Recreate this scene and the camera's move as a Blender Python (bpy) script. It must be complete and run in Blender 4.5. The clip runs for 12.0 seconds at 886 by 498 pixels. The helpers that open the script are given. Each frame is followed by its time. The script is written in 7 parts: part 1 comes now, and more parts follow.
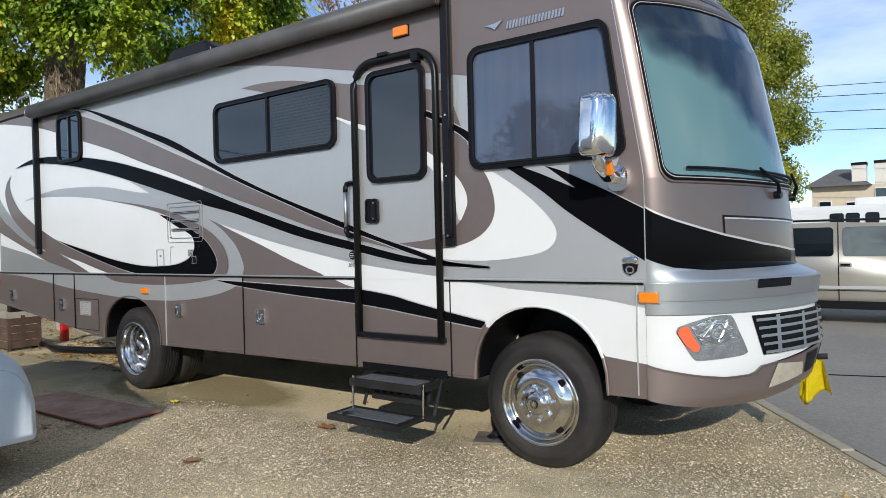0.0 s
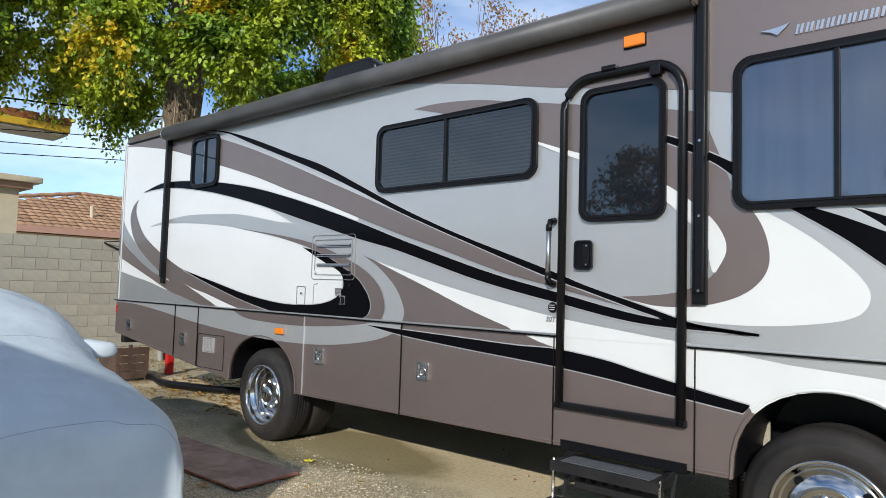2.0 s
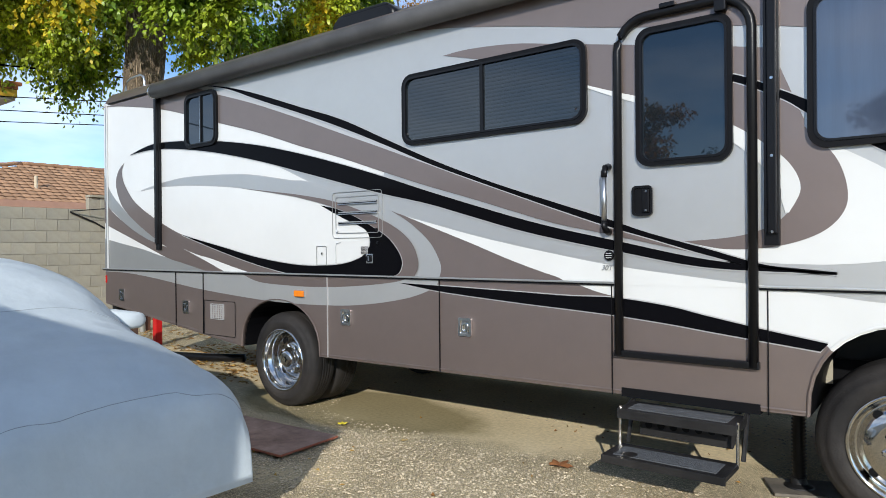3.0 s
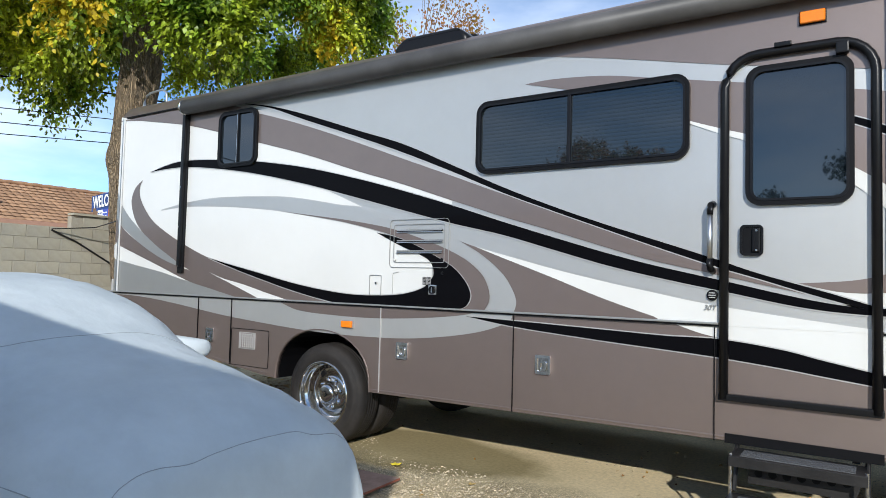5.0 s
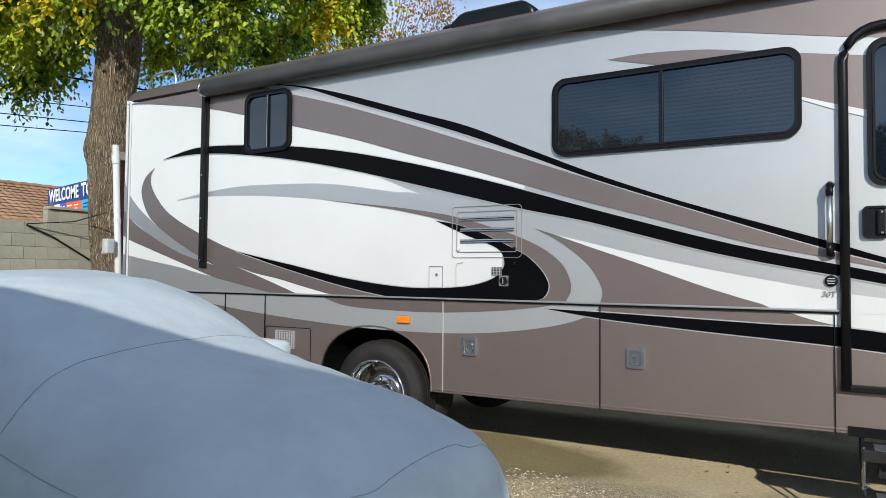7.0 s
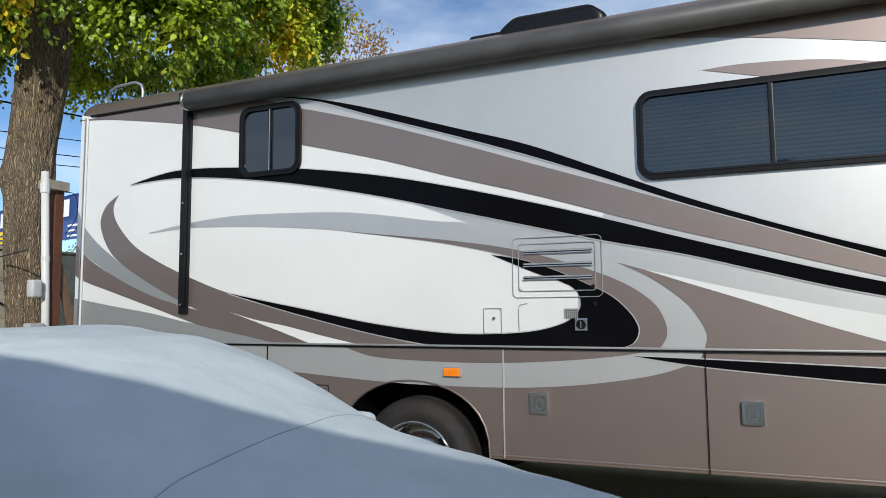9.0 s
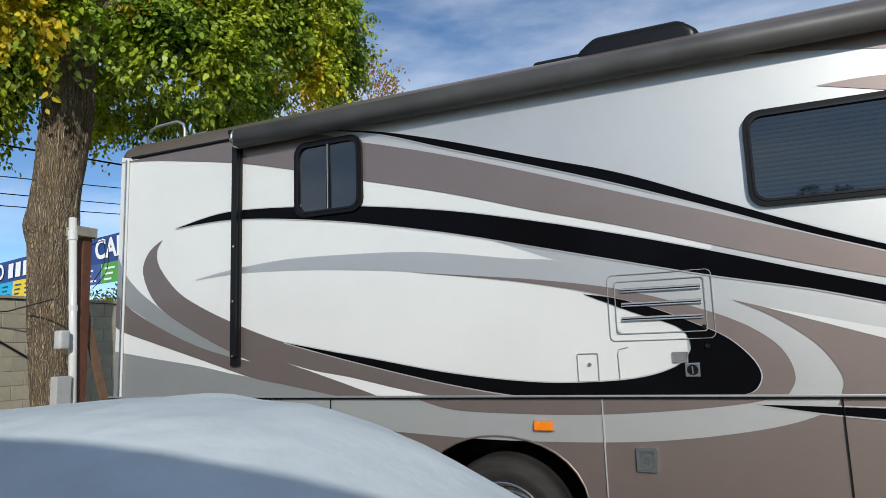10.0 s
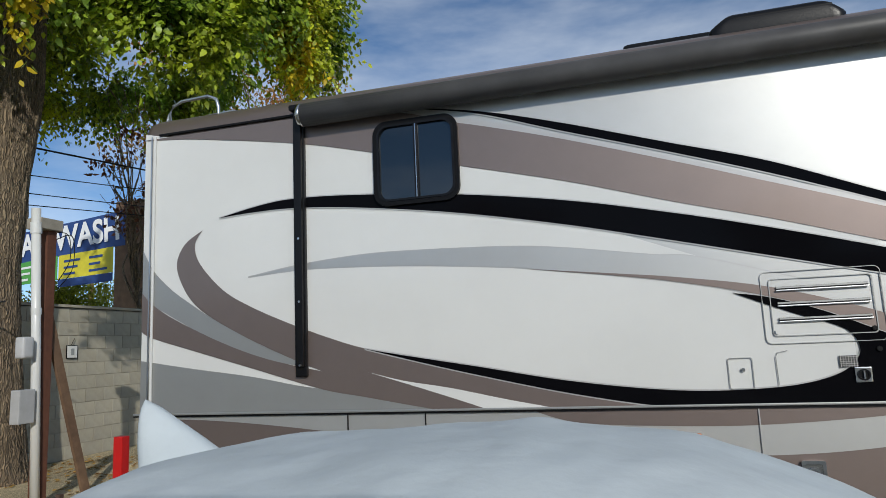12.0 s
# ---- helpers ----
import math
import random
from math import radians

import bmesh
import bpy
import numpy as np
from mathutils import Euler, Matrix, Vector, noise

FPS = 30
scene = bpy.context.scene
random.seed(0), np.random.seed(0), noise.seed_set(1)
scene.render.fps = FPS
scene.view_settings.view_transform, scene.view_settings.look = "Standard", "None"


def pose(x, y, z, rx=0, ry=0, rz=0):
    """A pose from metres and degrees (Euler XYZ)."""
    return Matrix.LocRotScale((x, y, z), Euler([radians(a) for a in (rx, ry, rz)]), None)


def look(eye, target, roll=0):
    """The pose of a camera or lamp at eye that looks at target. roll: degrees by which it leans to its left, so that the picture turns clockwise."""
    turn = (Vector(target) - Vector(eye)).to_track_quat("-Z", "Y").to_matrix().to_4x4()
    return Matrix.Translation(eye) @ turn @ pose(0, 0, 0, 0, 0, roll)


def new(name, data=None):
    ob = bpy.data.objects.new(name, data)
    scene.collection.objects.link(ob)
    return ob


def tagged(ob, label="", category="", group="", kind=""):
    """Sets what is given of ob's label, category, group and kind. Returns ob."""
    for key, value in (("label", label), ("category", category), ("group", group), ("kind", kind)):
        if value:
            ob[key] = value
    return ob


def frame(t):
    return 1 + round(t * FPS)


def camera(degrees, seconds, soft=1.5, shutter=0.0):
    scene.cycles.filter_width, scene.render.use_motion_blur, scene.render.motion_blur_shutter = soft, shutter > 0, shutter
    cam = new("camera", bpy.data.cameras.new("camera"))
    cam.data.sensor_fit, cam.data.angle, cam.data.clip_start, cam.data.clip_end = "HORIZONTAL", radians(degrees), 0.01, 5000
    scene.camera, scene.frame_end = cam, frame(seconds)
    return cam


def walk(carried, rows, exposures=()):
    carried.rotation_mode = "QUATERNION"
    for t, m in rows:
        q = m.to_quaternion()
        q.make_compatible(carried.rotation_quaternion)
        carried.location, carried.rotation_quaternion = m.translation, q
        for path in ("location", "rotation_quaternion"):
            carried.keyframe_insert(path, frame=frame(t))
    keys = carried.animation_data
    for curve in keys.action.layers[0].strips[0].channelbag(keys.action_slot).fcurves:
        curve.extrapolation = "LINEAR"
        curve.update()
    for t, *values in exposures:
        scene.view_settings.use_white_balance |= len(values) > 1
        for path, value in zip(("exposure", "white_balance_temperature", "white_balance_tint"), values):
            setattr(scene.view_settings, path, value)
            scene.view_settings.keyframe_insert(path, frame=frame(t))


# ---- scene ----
cam = camera(67.3, 12.0, 0.6)
PATH = [
    (0, (0.067, 0.009, 1.615), (-1.101, 1.633, 1.593), -1.4),
    (0.5, (-0.255, 0.084, 1.683), (-1.467, 1.675, 1.666), 0.7),
    (1, (-0.624, 0.063, 1.699), (-1.834, 1.655, 1.722), -0.5),
    (1.5, (-0.984, 0.145, 1.652), (-2.289, 1.658, 1.746), -2.9),
    (2, (-1.326, 0.116, 1.64), (-2.646, 1.614, 1.753), 1.7),
    (2.5, (-1.678, -0.078, 1.609), (-2.937, 1.476, 1.633), -0.7),
    (2.7, (-1.792, -0.115, 1.592), (-3.034, 1.452, 1.599), -0.8),
    (4.3, (-2.584, -0.473, 1.589), (-3.66, 1.213, 1.579), -0.7),
    (4.5, (-2.675, -0.419, 1.575), (-3.806, 1.229, 1.651), -2.7),
    (5, (-2.851, -0.548, 1.567), (-3.958, 1.115, 1.663), 1.5),
    (5.5, (-3.032, -0.663, 1.543), (-3.981, 1.098, 1.563), -0.3),
    (6, (-3.137, -0.562, 1.531), (-4.123, 1.177, 1.516), 1.3),
    (6.5, (-3.47, -0.611, 1.571), (-4.545, 1.073, 1.65), 0.5),
    (7, (-3.823, -0.707, 1.549), (-4.822, 1.025, 1.621), 0.5),
    (7.2, (-3.973, -0.747, 1.551), (-4.931, 1.008, 1.616), 0.4),
    (8.8, (-5.058, -0.523, 1.591), (-5.842, 1.308, 1.772), -0.6),
    (9, (-5.15, -0.425, 1.601), (-5.917, 1.413, 1.781), -0.5),
    (9.5, (-5.452, -0.261, 1.609), (-6.287, 1.533, 1.899), -2.8),
    (10, (-5.785, -0.247, 1.684), (-6.563, 1.572, 1.972), -2.0),
    (10.5, (-6.121, -0.23, 1.701), (-6.886, 1.606, 1.915), -2.6),
    (11, (-6.515, -0.166, 1.697), (-7.287, 1.655, 1.973), -1.1),
    (11.5, (-6.864, -0.179, 1.692), (-7.493, 1.695, 1.997), -4.2),
    (12, (-7.211, -0.18, 1.743), (-7.755, 1.725, 2.034), -2.5),
]
EXPOSURES = [(0, .09, 6500, 10), (2.5, .22, 6450, 9), (4.5, .29, 6450, 8.5), (6, .23, 6500, 8), (7, .15, 6550, 8), (9, .0, 6650, 7.5), (10.5, -.20, 6650, 7.5), (12, -.40, 6650, 7.5)]
walk(cam, [(t, look(eye, target, roll)) for t, eye, target, roll in PATH], EXPOSURES)

# ---- world, sun, exposure ----
SUN_TO = Vector((0.473, -0.788, 0.394)).normalized()
world = bpy.data.worlds.new("sky")
scene.world = world
world.use_nodes = True
wn, wl = world.node_tree.nodes, world.node_tree.links
wn.clear()
w_out = wn.new("ShaderNodeOutputWorld")
w_bg = wn.new("ShaderNodeBackground")
w_sky = wn.new("ShaderNodeTexSky")
w_sky.sky_type = "NISHITA"
w_sky.sun_disc = False
w_sky.sun_elevation = math.asin(SUN_TO.z)
w_sky.sun_rotation = math.atan2(SUN_TO.x, SUN_TO.y)
w_sky.altitude = 2600
w_sky.air_density, w_sky.dust_density, w_sky.ozone_density = 0.95, 0.05, 2.5
w_geo = wn.new("ShaderNodeTexCoord")
w_map = wn.new("ShaderNodeMapping")
w_map.inputs["Scale"].default_value = (1.0, 1.0, 3.2)
w_noise = wn.new("ShaderNodeTexNoise")
w_noise.inputs["Scale"].default_value = 2.2
w_noise.inputs["Detail"].default_value = 6
w_noise.inputs["Roughness"].default_value = 0.55
w_ramp = wn.new("ShaderNodeValToRGB")
w_ramp.color_ramp.elements[0].position, w_ramp.color_ramp.elements[1].position = 0.40, 0.84
w_ramp.color_ramp.elements[0].color, w_ramp.color_ramp.elements[1].color = (0, 0, 0, 1), (0.64, 0.64, 0.64, 1)
w_mix = wn.new("ShaderNodeMixRGB")
w_mix.inputs[2].default_value = (9.6, 10.0, 10.4, 1)
wl.new(w_geo.outputs["Generated"], w_map.inputs["Vector"])
wl.new(w_map.outputs["Vector"], w_noise.inputs["Vector"])
wl.new(w_noise.outputs["Fac"], w_ramp.inputs["Fac"])
wl.new(w_ramp.outputs["Color"], w_mix.inputs[0])
w_hue = wn.new("ShaderNodeHueSaturation")
w_hue.inputs["Saturation"].default_value = 1.1
wl.new(w_sky.outputs["Color"], w_hue.inputs["Color"])
wl.new(w_hue.outputs["Color"], w_mix.inputs[1])
wl.new(w_mix.outputs["Color"], w_bg.inputs["Color"])
w_bg.inputs["Strength"].default_value = 0.15
wl.new(w_bg.outputs["Background"], w_out.inputs["Surface"])

sun_data = bpy.data.lights.new("sun", "SUN")
sun_data.energy, sun_data.angle, sun_data.color = 3.5, radians(0.6), (1.0, 0.965, 0.91)
sun = new("sun", sun_data)
sun.matrix_world = look(tuple(SUN_TO * 60), (0, 0, 0))


# ---- materials ----
def material(name, color, rough=0.5, metal=0.0, vary=0.06, scale=8.0, bump=0.0, bump_scale=60.0, coat=0.0,
             object_random=0.0, island_random=0.0, second=None, second_scale=1.2, spec=0.5, stretch=None):
    """Principled paint with variation at two scales, a relief and, where wanted, a second tone."""
    m = bpy.data.materials.new(name)
    m.use_nodes = True
    nt = m.node_tree
    n, l = nt.nodes, nt.links
    b = n["Principled BSDF"]
    b.inputs["Roughness"].default_value = rough
    b.inputs["Metallic"].default_value = metal
    b.inputs["Coat Weight"].default_value = coat
    b.inputs["Coat Roughness"].default_value = 0.06
    b.inputs["Specular IOR Level"].default_value = spec
    tc = n.new("ShaderNodeTexCoord")
    where = tc.outputs["Object"]
    if stretch:
        mp = n.new("ShaderNodeMapping")
        mp.inputs["Scale"].default_value = stretch
        l.new(where, mp.inputs["Vector"])
        where = mp.outputs["Vector"]
    fine = n.new("ShaderNodeTexNoise")
    fine.inputs["Scale"].default_value = scale
    fine.inputs["Detail"].default_value = 8
    fine.inputs["Roughness"].default_value = 0.65
    l.new(where, fine.inputs["Vector"])
    broad = n.new("ShaderNodeTexNoise")
    broad.inputs["Scale"].default_value = second_scale
    broad.inputs["Detail"].default_value = 4
    l.new(tc.outputs["Object"], broad.inputs["Vector"])
    base = n.new("ShaderNodeMixRGB")
    base.inputs[1].default_value = (*color, 1)
    base.inputs[2].default_value = (*(second or color), 1)
    br = n.new("ShaderNodeValToRGB")
    br.color_ramp.elements[0].position, br.color_ramp.elements[1].position = 0.38, 0.64
    l.new(broad.outputs["Fac"], br.inputs["Fac"])
    l.new(br.outputs["Color"], base.inputs[0])
    hsv = n.new("ShaderNodeHueSaturation")
    l.new(base.outputs["Color"], hsv.inputs["Color"])
    ramp = n.new("ShaderNodeMapRange")
    ramp.inputs["From Min"].default_value, ramp.inputs["From Max"].default_value = 0.25, 0.75
    ramp.inputs["To Min"].default_value, ramp.inputs["To Max"].default_value = 1 - vary, 1 + vary
    l.new(fine.outputs["Fac"], ramp.inputs["Value"])
    value = ramp.outputs["Result"]
    for amount, node, out in ((object_random, "ShaderNodeObjectInfo", "Random"), (island_random, "ShaderNodeNewGeometry", "Random Per Island")):
        if amount:
            info = n.new(node)
            r = n.new("ShaderNodeMapRange")
            r.inputs["To Min"].default_value, r.inputs["To Max"].default_value = 1 - amount, 1 + amount
            l.new(info.outputs[out], r.inputs["Value"])
            mul = n.new("ShaderNodeMath")
            mul.operation = "MULTIPLY"
            l.new(value, mul.inputs[0])
            l.new(r.outputs["Result"], mul.inputs[1])
            value = mul.outputs[0]
    l.new(value, hsv.inputs["Value"])
    l.new(hsv.outputs["Color"], b.inputs["Base Color"])
    if bump:
        rel = n.new("ShaderNodeTexNoise")
        rel.inputs["Scale"].default_value = bump_scale
        rel.inputs["Detail"].default_value = 6
        l.new(where, rel.inputs["Vector"])
        bp = n.new("ShaderNodeBump")
        bp.inputs["Strength"].default_value = bump
        bp.inputs["Distance"].default_value = 0.02
        l.new(rel.outputs["Fac"], bp.inputs["Height"])
        l.new(bp.outputs["Normal"], b.inputs["Normal"])
    return m


SILVER = material("silver_paint", (0.53, 0.53, 0.515), 0.42, 0.6, 0.03, 5, coat=0.3)
PEWTER = material("pewter_and_dim_silver", (0.375, 0.38, 0.37), 0.42, 0.55, 0.03, 5, coat=0.3)
WHITE = material("white_gelcoat", (0.695, 0.695, 0.67), 0.3, 0.0, 0.02, 4, coat=0.3, second=(0.665, 0.665, 0.64))
TAUPE = material("taupe_paint", (0.24, 0.19, 0.17), 0.42, 0.62, 0.04, 5, coat=0.35)
BLACK = material("black_paint", (0.004, 0.004, 0.005), 0.09, 0.0, 0.05, 5, spec=0.18)
# darker copies of the taupe and silver paint, for the front cap only
TAUPE_CAP = material("taupe_cap_paint", (0.19, 0.148, 0.13), 0.34, 0.65, 0.04, 5, coat=0.3)
SILVER_CAP = material("silver_cap_paint", (0.40, 0.41, 0.41), 0.32, 0.8, 0.03, 5, coat=0.2)
LAMP_SHELL = material("lamp_housing", (0.46, 0.47, 0.48), 0.2, 0.8, 0.3, 24, bump=0.2, bump_scale=18, coat=0.5)
WHITE_WALL = material("bounce_white_wall", (0.78, 0.78, 0.76), 0.9, 0.0, 0.05, 3, bump=0.2)
PIN = material("light_pinstripe", (0.5, 0.49, 0.48), 0.35, 0.3, 0.02, 5)
BLACK_PLASTIC = material("black_plastic", (0.007, 0.007, 0.008), 0.33, 0.0, 0.15, 12, bump=0.05, spec=0.25)
RUBBER = material("tyre_rubber", (0.013, 0.012, 0.012), 0.7, 0.0, 0.25, 14, bump=0.15, bump_scale=90, second=(0.038, 0.033, 0.029), spec=0.3)
GASKET = material("rubber_gasket", (0.006, 0.006, 0.007), 0.45, 0.0, 0.1, 10, spec=0.15)
CHROME = material("chrome", (0.82, 0.82, 0.83), 0.08, 1.0, 0.04, 6)
WHEEL_METAL = material("wheel_steel", (0.62, 0.60, 0.57), 0.11, 1.0, 0.06, 6)
STEEL = material("polished_steel", (0.6, 0.59, 0.57), 0.2, 1.0, 0.08, 8)
ALU = material("satin_aluminium", (0.62, 0.63, 0.64), 0.35, 1.0, 0.04, 8)
DARK_STEEL = material("black_steel", (0.016, 0.016, 0.017), 0.42, 0.2, 0.3, 9, bump=0.1, second=(0.032, 0.03, 0.029), spec=0.35)
GLASS = material("tinted_glass", (0.007, 0.011, 0.015), 0.02, 0.0, 0.0, 4, spec=0.8, coat=0.4)
CAB_GLASS = material("curtained_glass", (0.05, 0.072, 0.115), 0.03, 0.0, 0.14, 3.0, spec=0.9, coat=0.5, second=(0.07, 0.08, 0.11), second_scale=1.3, stretch=(6, 1, 0.3))
AMBER_RED = material("red_orange_lens", (0.75, 0.13, 0.05), 0.2, 0.0, 0.2, 60, coat=0.4)
CHROME_DARK = material("faceted_chrome", (0.78, 0.79, 0.8), 0.12, 1.0, 0.25, 30, bump=0.5, bump_scale=14, coat=1.0)
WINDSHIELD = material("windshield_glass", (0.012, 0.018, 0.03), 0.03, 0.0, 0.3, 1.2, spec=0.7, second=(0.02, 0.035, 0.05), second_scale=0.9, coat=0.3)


def curtain_reflection(m, tint, fall, edge):
    """A pale curtain and reflection painted into the lower part of the dark glass, its edge falling across it."""
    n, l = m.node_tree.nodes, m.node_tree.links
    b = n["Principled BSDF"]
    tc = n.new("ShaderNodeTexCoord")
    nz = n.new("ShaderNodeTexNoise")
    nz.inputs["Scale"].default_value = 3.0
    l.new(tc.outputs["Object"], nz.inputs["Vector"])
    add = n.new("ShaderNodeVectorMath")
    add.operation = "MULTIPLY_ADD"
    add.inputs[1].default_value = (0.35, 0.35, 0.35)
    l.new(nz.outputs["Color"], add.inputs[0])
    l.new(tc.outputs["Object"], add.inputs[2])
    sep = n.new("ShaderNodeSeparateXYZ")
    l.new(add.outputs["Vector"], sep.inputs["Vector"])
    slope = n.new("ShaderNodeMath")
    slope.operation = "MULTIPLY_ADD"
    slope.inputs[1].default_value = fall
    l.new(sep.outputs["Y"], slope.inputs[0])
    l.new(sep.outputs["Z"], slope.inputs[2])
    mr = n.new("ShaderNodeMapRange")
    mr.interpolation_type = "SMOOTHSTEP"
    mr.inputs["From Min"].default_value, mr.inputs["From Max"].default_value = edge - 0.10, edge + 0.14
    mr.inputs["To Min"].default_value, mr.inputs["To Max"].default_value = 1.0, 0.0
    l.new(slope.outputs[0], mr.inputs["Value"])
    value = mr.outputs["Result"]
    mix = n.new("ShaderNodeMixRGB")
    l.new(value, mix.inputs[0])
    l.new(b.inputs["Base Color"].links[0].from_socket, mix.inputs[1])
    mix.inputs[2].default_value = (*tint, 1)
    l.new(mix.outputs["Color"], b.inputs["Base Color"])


# teal tint: sky and tree reflection over a curtain, painted into the glass colour
curtain_reflection(WINDSHIELD, (0.11, 0.20, 0.20), 0.65, 5.86)
AMBER = material("amber_lens", (0.85, 0.22, 0.01), 0.15, 0.0, 0.1, 40, coat=0.4)
RED_LENS = material("red_lens", (0.5, 0.01, 0.01), 0.2, 0.0, 0.1, 40)
AWNING = material("awning_vinyl", (0.055, 0.053, 0.053), 0.48, 0.0, 0.25, 3, bump=0.05, bump_scale=30, second=(0.09, 0.087, 0.086), spec=0.4)
COVER = material("cover_fabric", (0.57, 0.625, 0.65), 0.8, 0.0, 0.1, 3, bump=0.55, bump_scale=6, second=(0.515, 0.575, 0.605), spec=0.3)
BLOCK = material("concrete_block", (0.40, 0.365, 0.285), 0.95, 0.0, 0.12, 6, bump=0.5, bump_scale=40, object_random=0.07, second=(0.36, 0.335, 0.27))
MORTAR = material("mortar", (0.36, 0.325, 0.26), 0.95, 0.0, 0.15, 12, bump=0.4)
BARK = material("bark", (0.36, 0.275, 0.178), 0.95, 0.0, 0.55, 18, bump=1.0, bump_scale=20, second=(0.28, 0.205, 0.13), stretch=(1, 1, 0.2))


def fissured(m, scale, stretch, dark):
    """Cracks between long plates of bark, as colour and relief."""
    n, l = m.node_tree.nodes, m.node_tree.links
    b = n["Principled BSDF"]
    tc = n.new("ShaderNodeTexCoord")
    wob = n.new("ShaderNodeTexNoise")
    wob.inputs["Scale"].default_value = 6.0
    l.new(tc.outputs["Object"], wob.inputs["Vector"])
    add = n.new("ShaderNodeVectorMath")
    add.operation = "MULTIPLY_ADD"
    add.inputs[1].default_value = (0.12, 0.12, 0.3)
    l.new(wob.outputs["Color"], add.inputs[0])
    l.new(tc.outputs["Object"], add.inputs[2])
    mp = n.new("ShaderNodeMapping")
    mp.inputs["Scale"].default_value = stretch
    l.new(add.outputs["Vector"], mp.inputs["Vector"])
    vo = n.new("ShaderNodeTexVoronoi")
    vo.feature = "DISTANCE_TO_EDGE"
    vo.inputs["Scale"].default_value = scale
    l.new(mp.outputs["Vector"], vo.inputs["Vector"])
    mr = n.new("ShaderNodeMapRange")
    mr.inputs["From Min"].default_value, mr.inputs["From Max"].default_value = 0.0, 0.30
    l.new(vo.outputs["Distance"], mr.inputs["Value"])
    mix = n.new("ShaderNodeMixRGB")
    l.new(mr.outputs["Result"], mix.inputs[0])
    mix.inputs[1].default_value = (*dark, 1)
    l.new(b.inputs["Base Color"].links[0].from_socket, mix.inputs[2])
    l.new(mix.outputs["Color"], b.inputs["Base Color"])
    bp = n.new("ShaderNodeBump")
    bp.inputs["Strength"].default_value = 1.0
    bp.inputs["Distance"].default_value = 0.03
    l.new(mr.outputs["Result"], bp.inputs["Height"])
    l.new(b.inputs["Normal"].links[0].from_socket, bp.inputs["Normal"])
    l.new(bp.outputs["Normal"], b.inputs["Normal"])


fissured(BARK, 30.0, (1.0, 1.0, 0.055), (0.135, 0.104, 0.072))
BLACK.node_tree.nodes["Principled BSDF"].inputs["IOR"].default_value = 1.2
WOOD = material("weathered_wood", (0.2, 0.12, 0.07), 0.85, 0.0, 0.3, 7, bump=0.4, bump_scale=25, second=(0.13, 0.075, 0.045))


CONCRETE = material("concrete_strip", (0.40, 0.36, 0.27), 0.9, 0.0, 0.2, 14, bump=0.3)


# ---- mesh helpers ----
def part(name, bm, mat, parent=None, label="", smooth=False, kind=""):
    me = bpy.data.meshes.new(name)
    bm.normal_update()
    bm.to_mesh(me)
    bm.free()
    if mat:
        me.materials.append(mat)
    if smooth:
        for p in me.polygons:
            p.use_smooth = True
    ob = new(name, me)
    if parent:
        ob.parent = parent
    if label:
        ob["label"] = label
    if kind:
        ob["kind"] = kind
    return ob


def thing(name, label, category, place=(0, 0, 0), group="", kind=""):
    ob = new(name)
    ob.location = place
    return tagged(ob, label, category, group, kind)


def spline(points, steps=8):
    """Catmull-Rom curve through the points."""
    p = [Vector(q) for q in points]
    if len(p) < 3:
        return p
    out = []
    for i in range(len(p) - 1):
        a, b, c, d = p[max(i - 1, 0)], p[i], p[i + 1], p[min(i + 2, len(p) - 1)]
        for k in range(steps):
            t = k / steps
            out.append(0.5 * ((2 * b) + (c - a) * t + (2 * a - 5 * b + 4 * c - d) * t * t + (3 * b - a - 3 * c + d) * t ** 3))
    out.append(p[-1])
    return out


def box_bm(size, at=(0, 0, 0), bevel=0.0, segments=2, bm=None, turn=None):
    own = bm is None
    b = bmesh.new()
    bmesh.ops.create_cube(b, size=1)
    bmesh.ops.scale(b, vec=size, verts=b.verts)
    if bevel:
        bmesh.ops.bevel(b, geom=b.edges[:], offset=bevel, segments=segments, affect="EDGES", profile=0.7)
    if turn is not None:
        bmesh.ops.transform(b, matrix=turn, verts=b.verts)
    bmesh.ops.translate(b, vec=at, verts=b.verts)
    if own:
        return b
    me = bpy.data.meshes.new("tmp")
    b.to_mesh(me)
    b.free()
    bm.from_mesh(me)
    bpy.data.meshes.remove(me)
    return bm


def tube_bm(path, radius, sides=10, bm=None, caps=True, squash=1.0):
    """A round bar along a path; radius may be a list."""
    bm = bm or bmesh.new()
    path = [Vector(p) for p in path]
    rings = []
    up = Vector((0, 0, 1))
    for i, p in enumerate(path):
        d = (path[min(i + 1, len(path) - 1)] - path[max(i - 1, 0)]).normalized()
        ref = up if abs(d.z) < 0.95 else Vector((1, 0, 0))
        u = d.cross(ref).normalized()
        v = u.cross(d).normalized()
        r = radius[i] if isinstance(radius, (list, tuple)) else radius
        rings.append([bm.verts.new(p + (u * math.cos(2 * math.pi * k / sides) + v * squash * math.sin(2 * math.pi * k / sides)) * r) for k in range(sides)])
    for a, b in zip(rings, rings[1:]):
        for k in range(sides):
            bm.faces.new((a[k], a[(k + 1) % sides], b[(k + 1) % sides], b[k]))
    if caps:
        bm.faces.new(rings[0])
        bm.faces.new(list(reversed(rings[-1])))
    bmesh.ops.recalc_face_normals(bm, faces=bm.faces)
    return bm


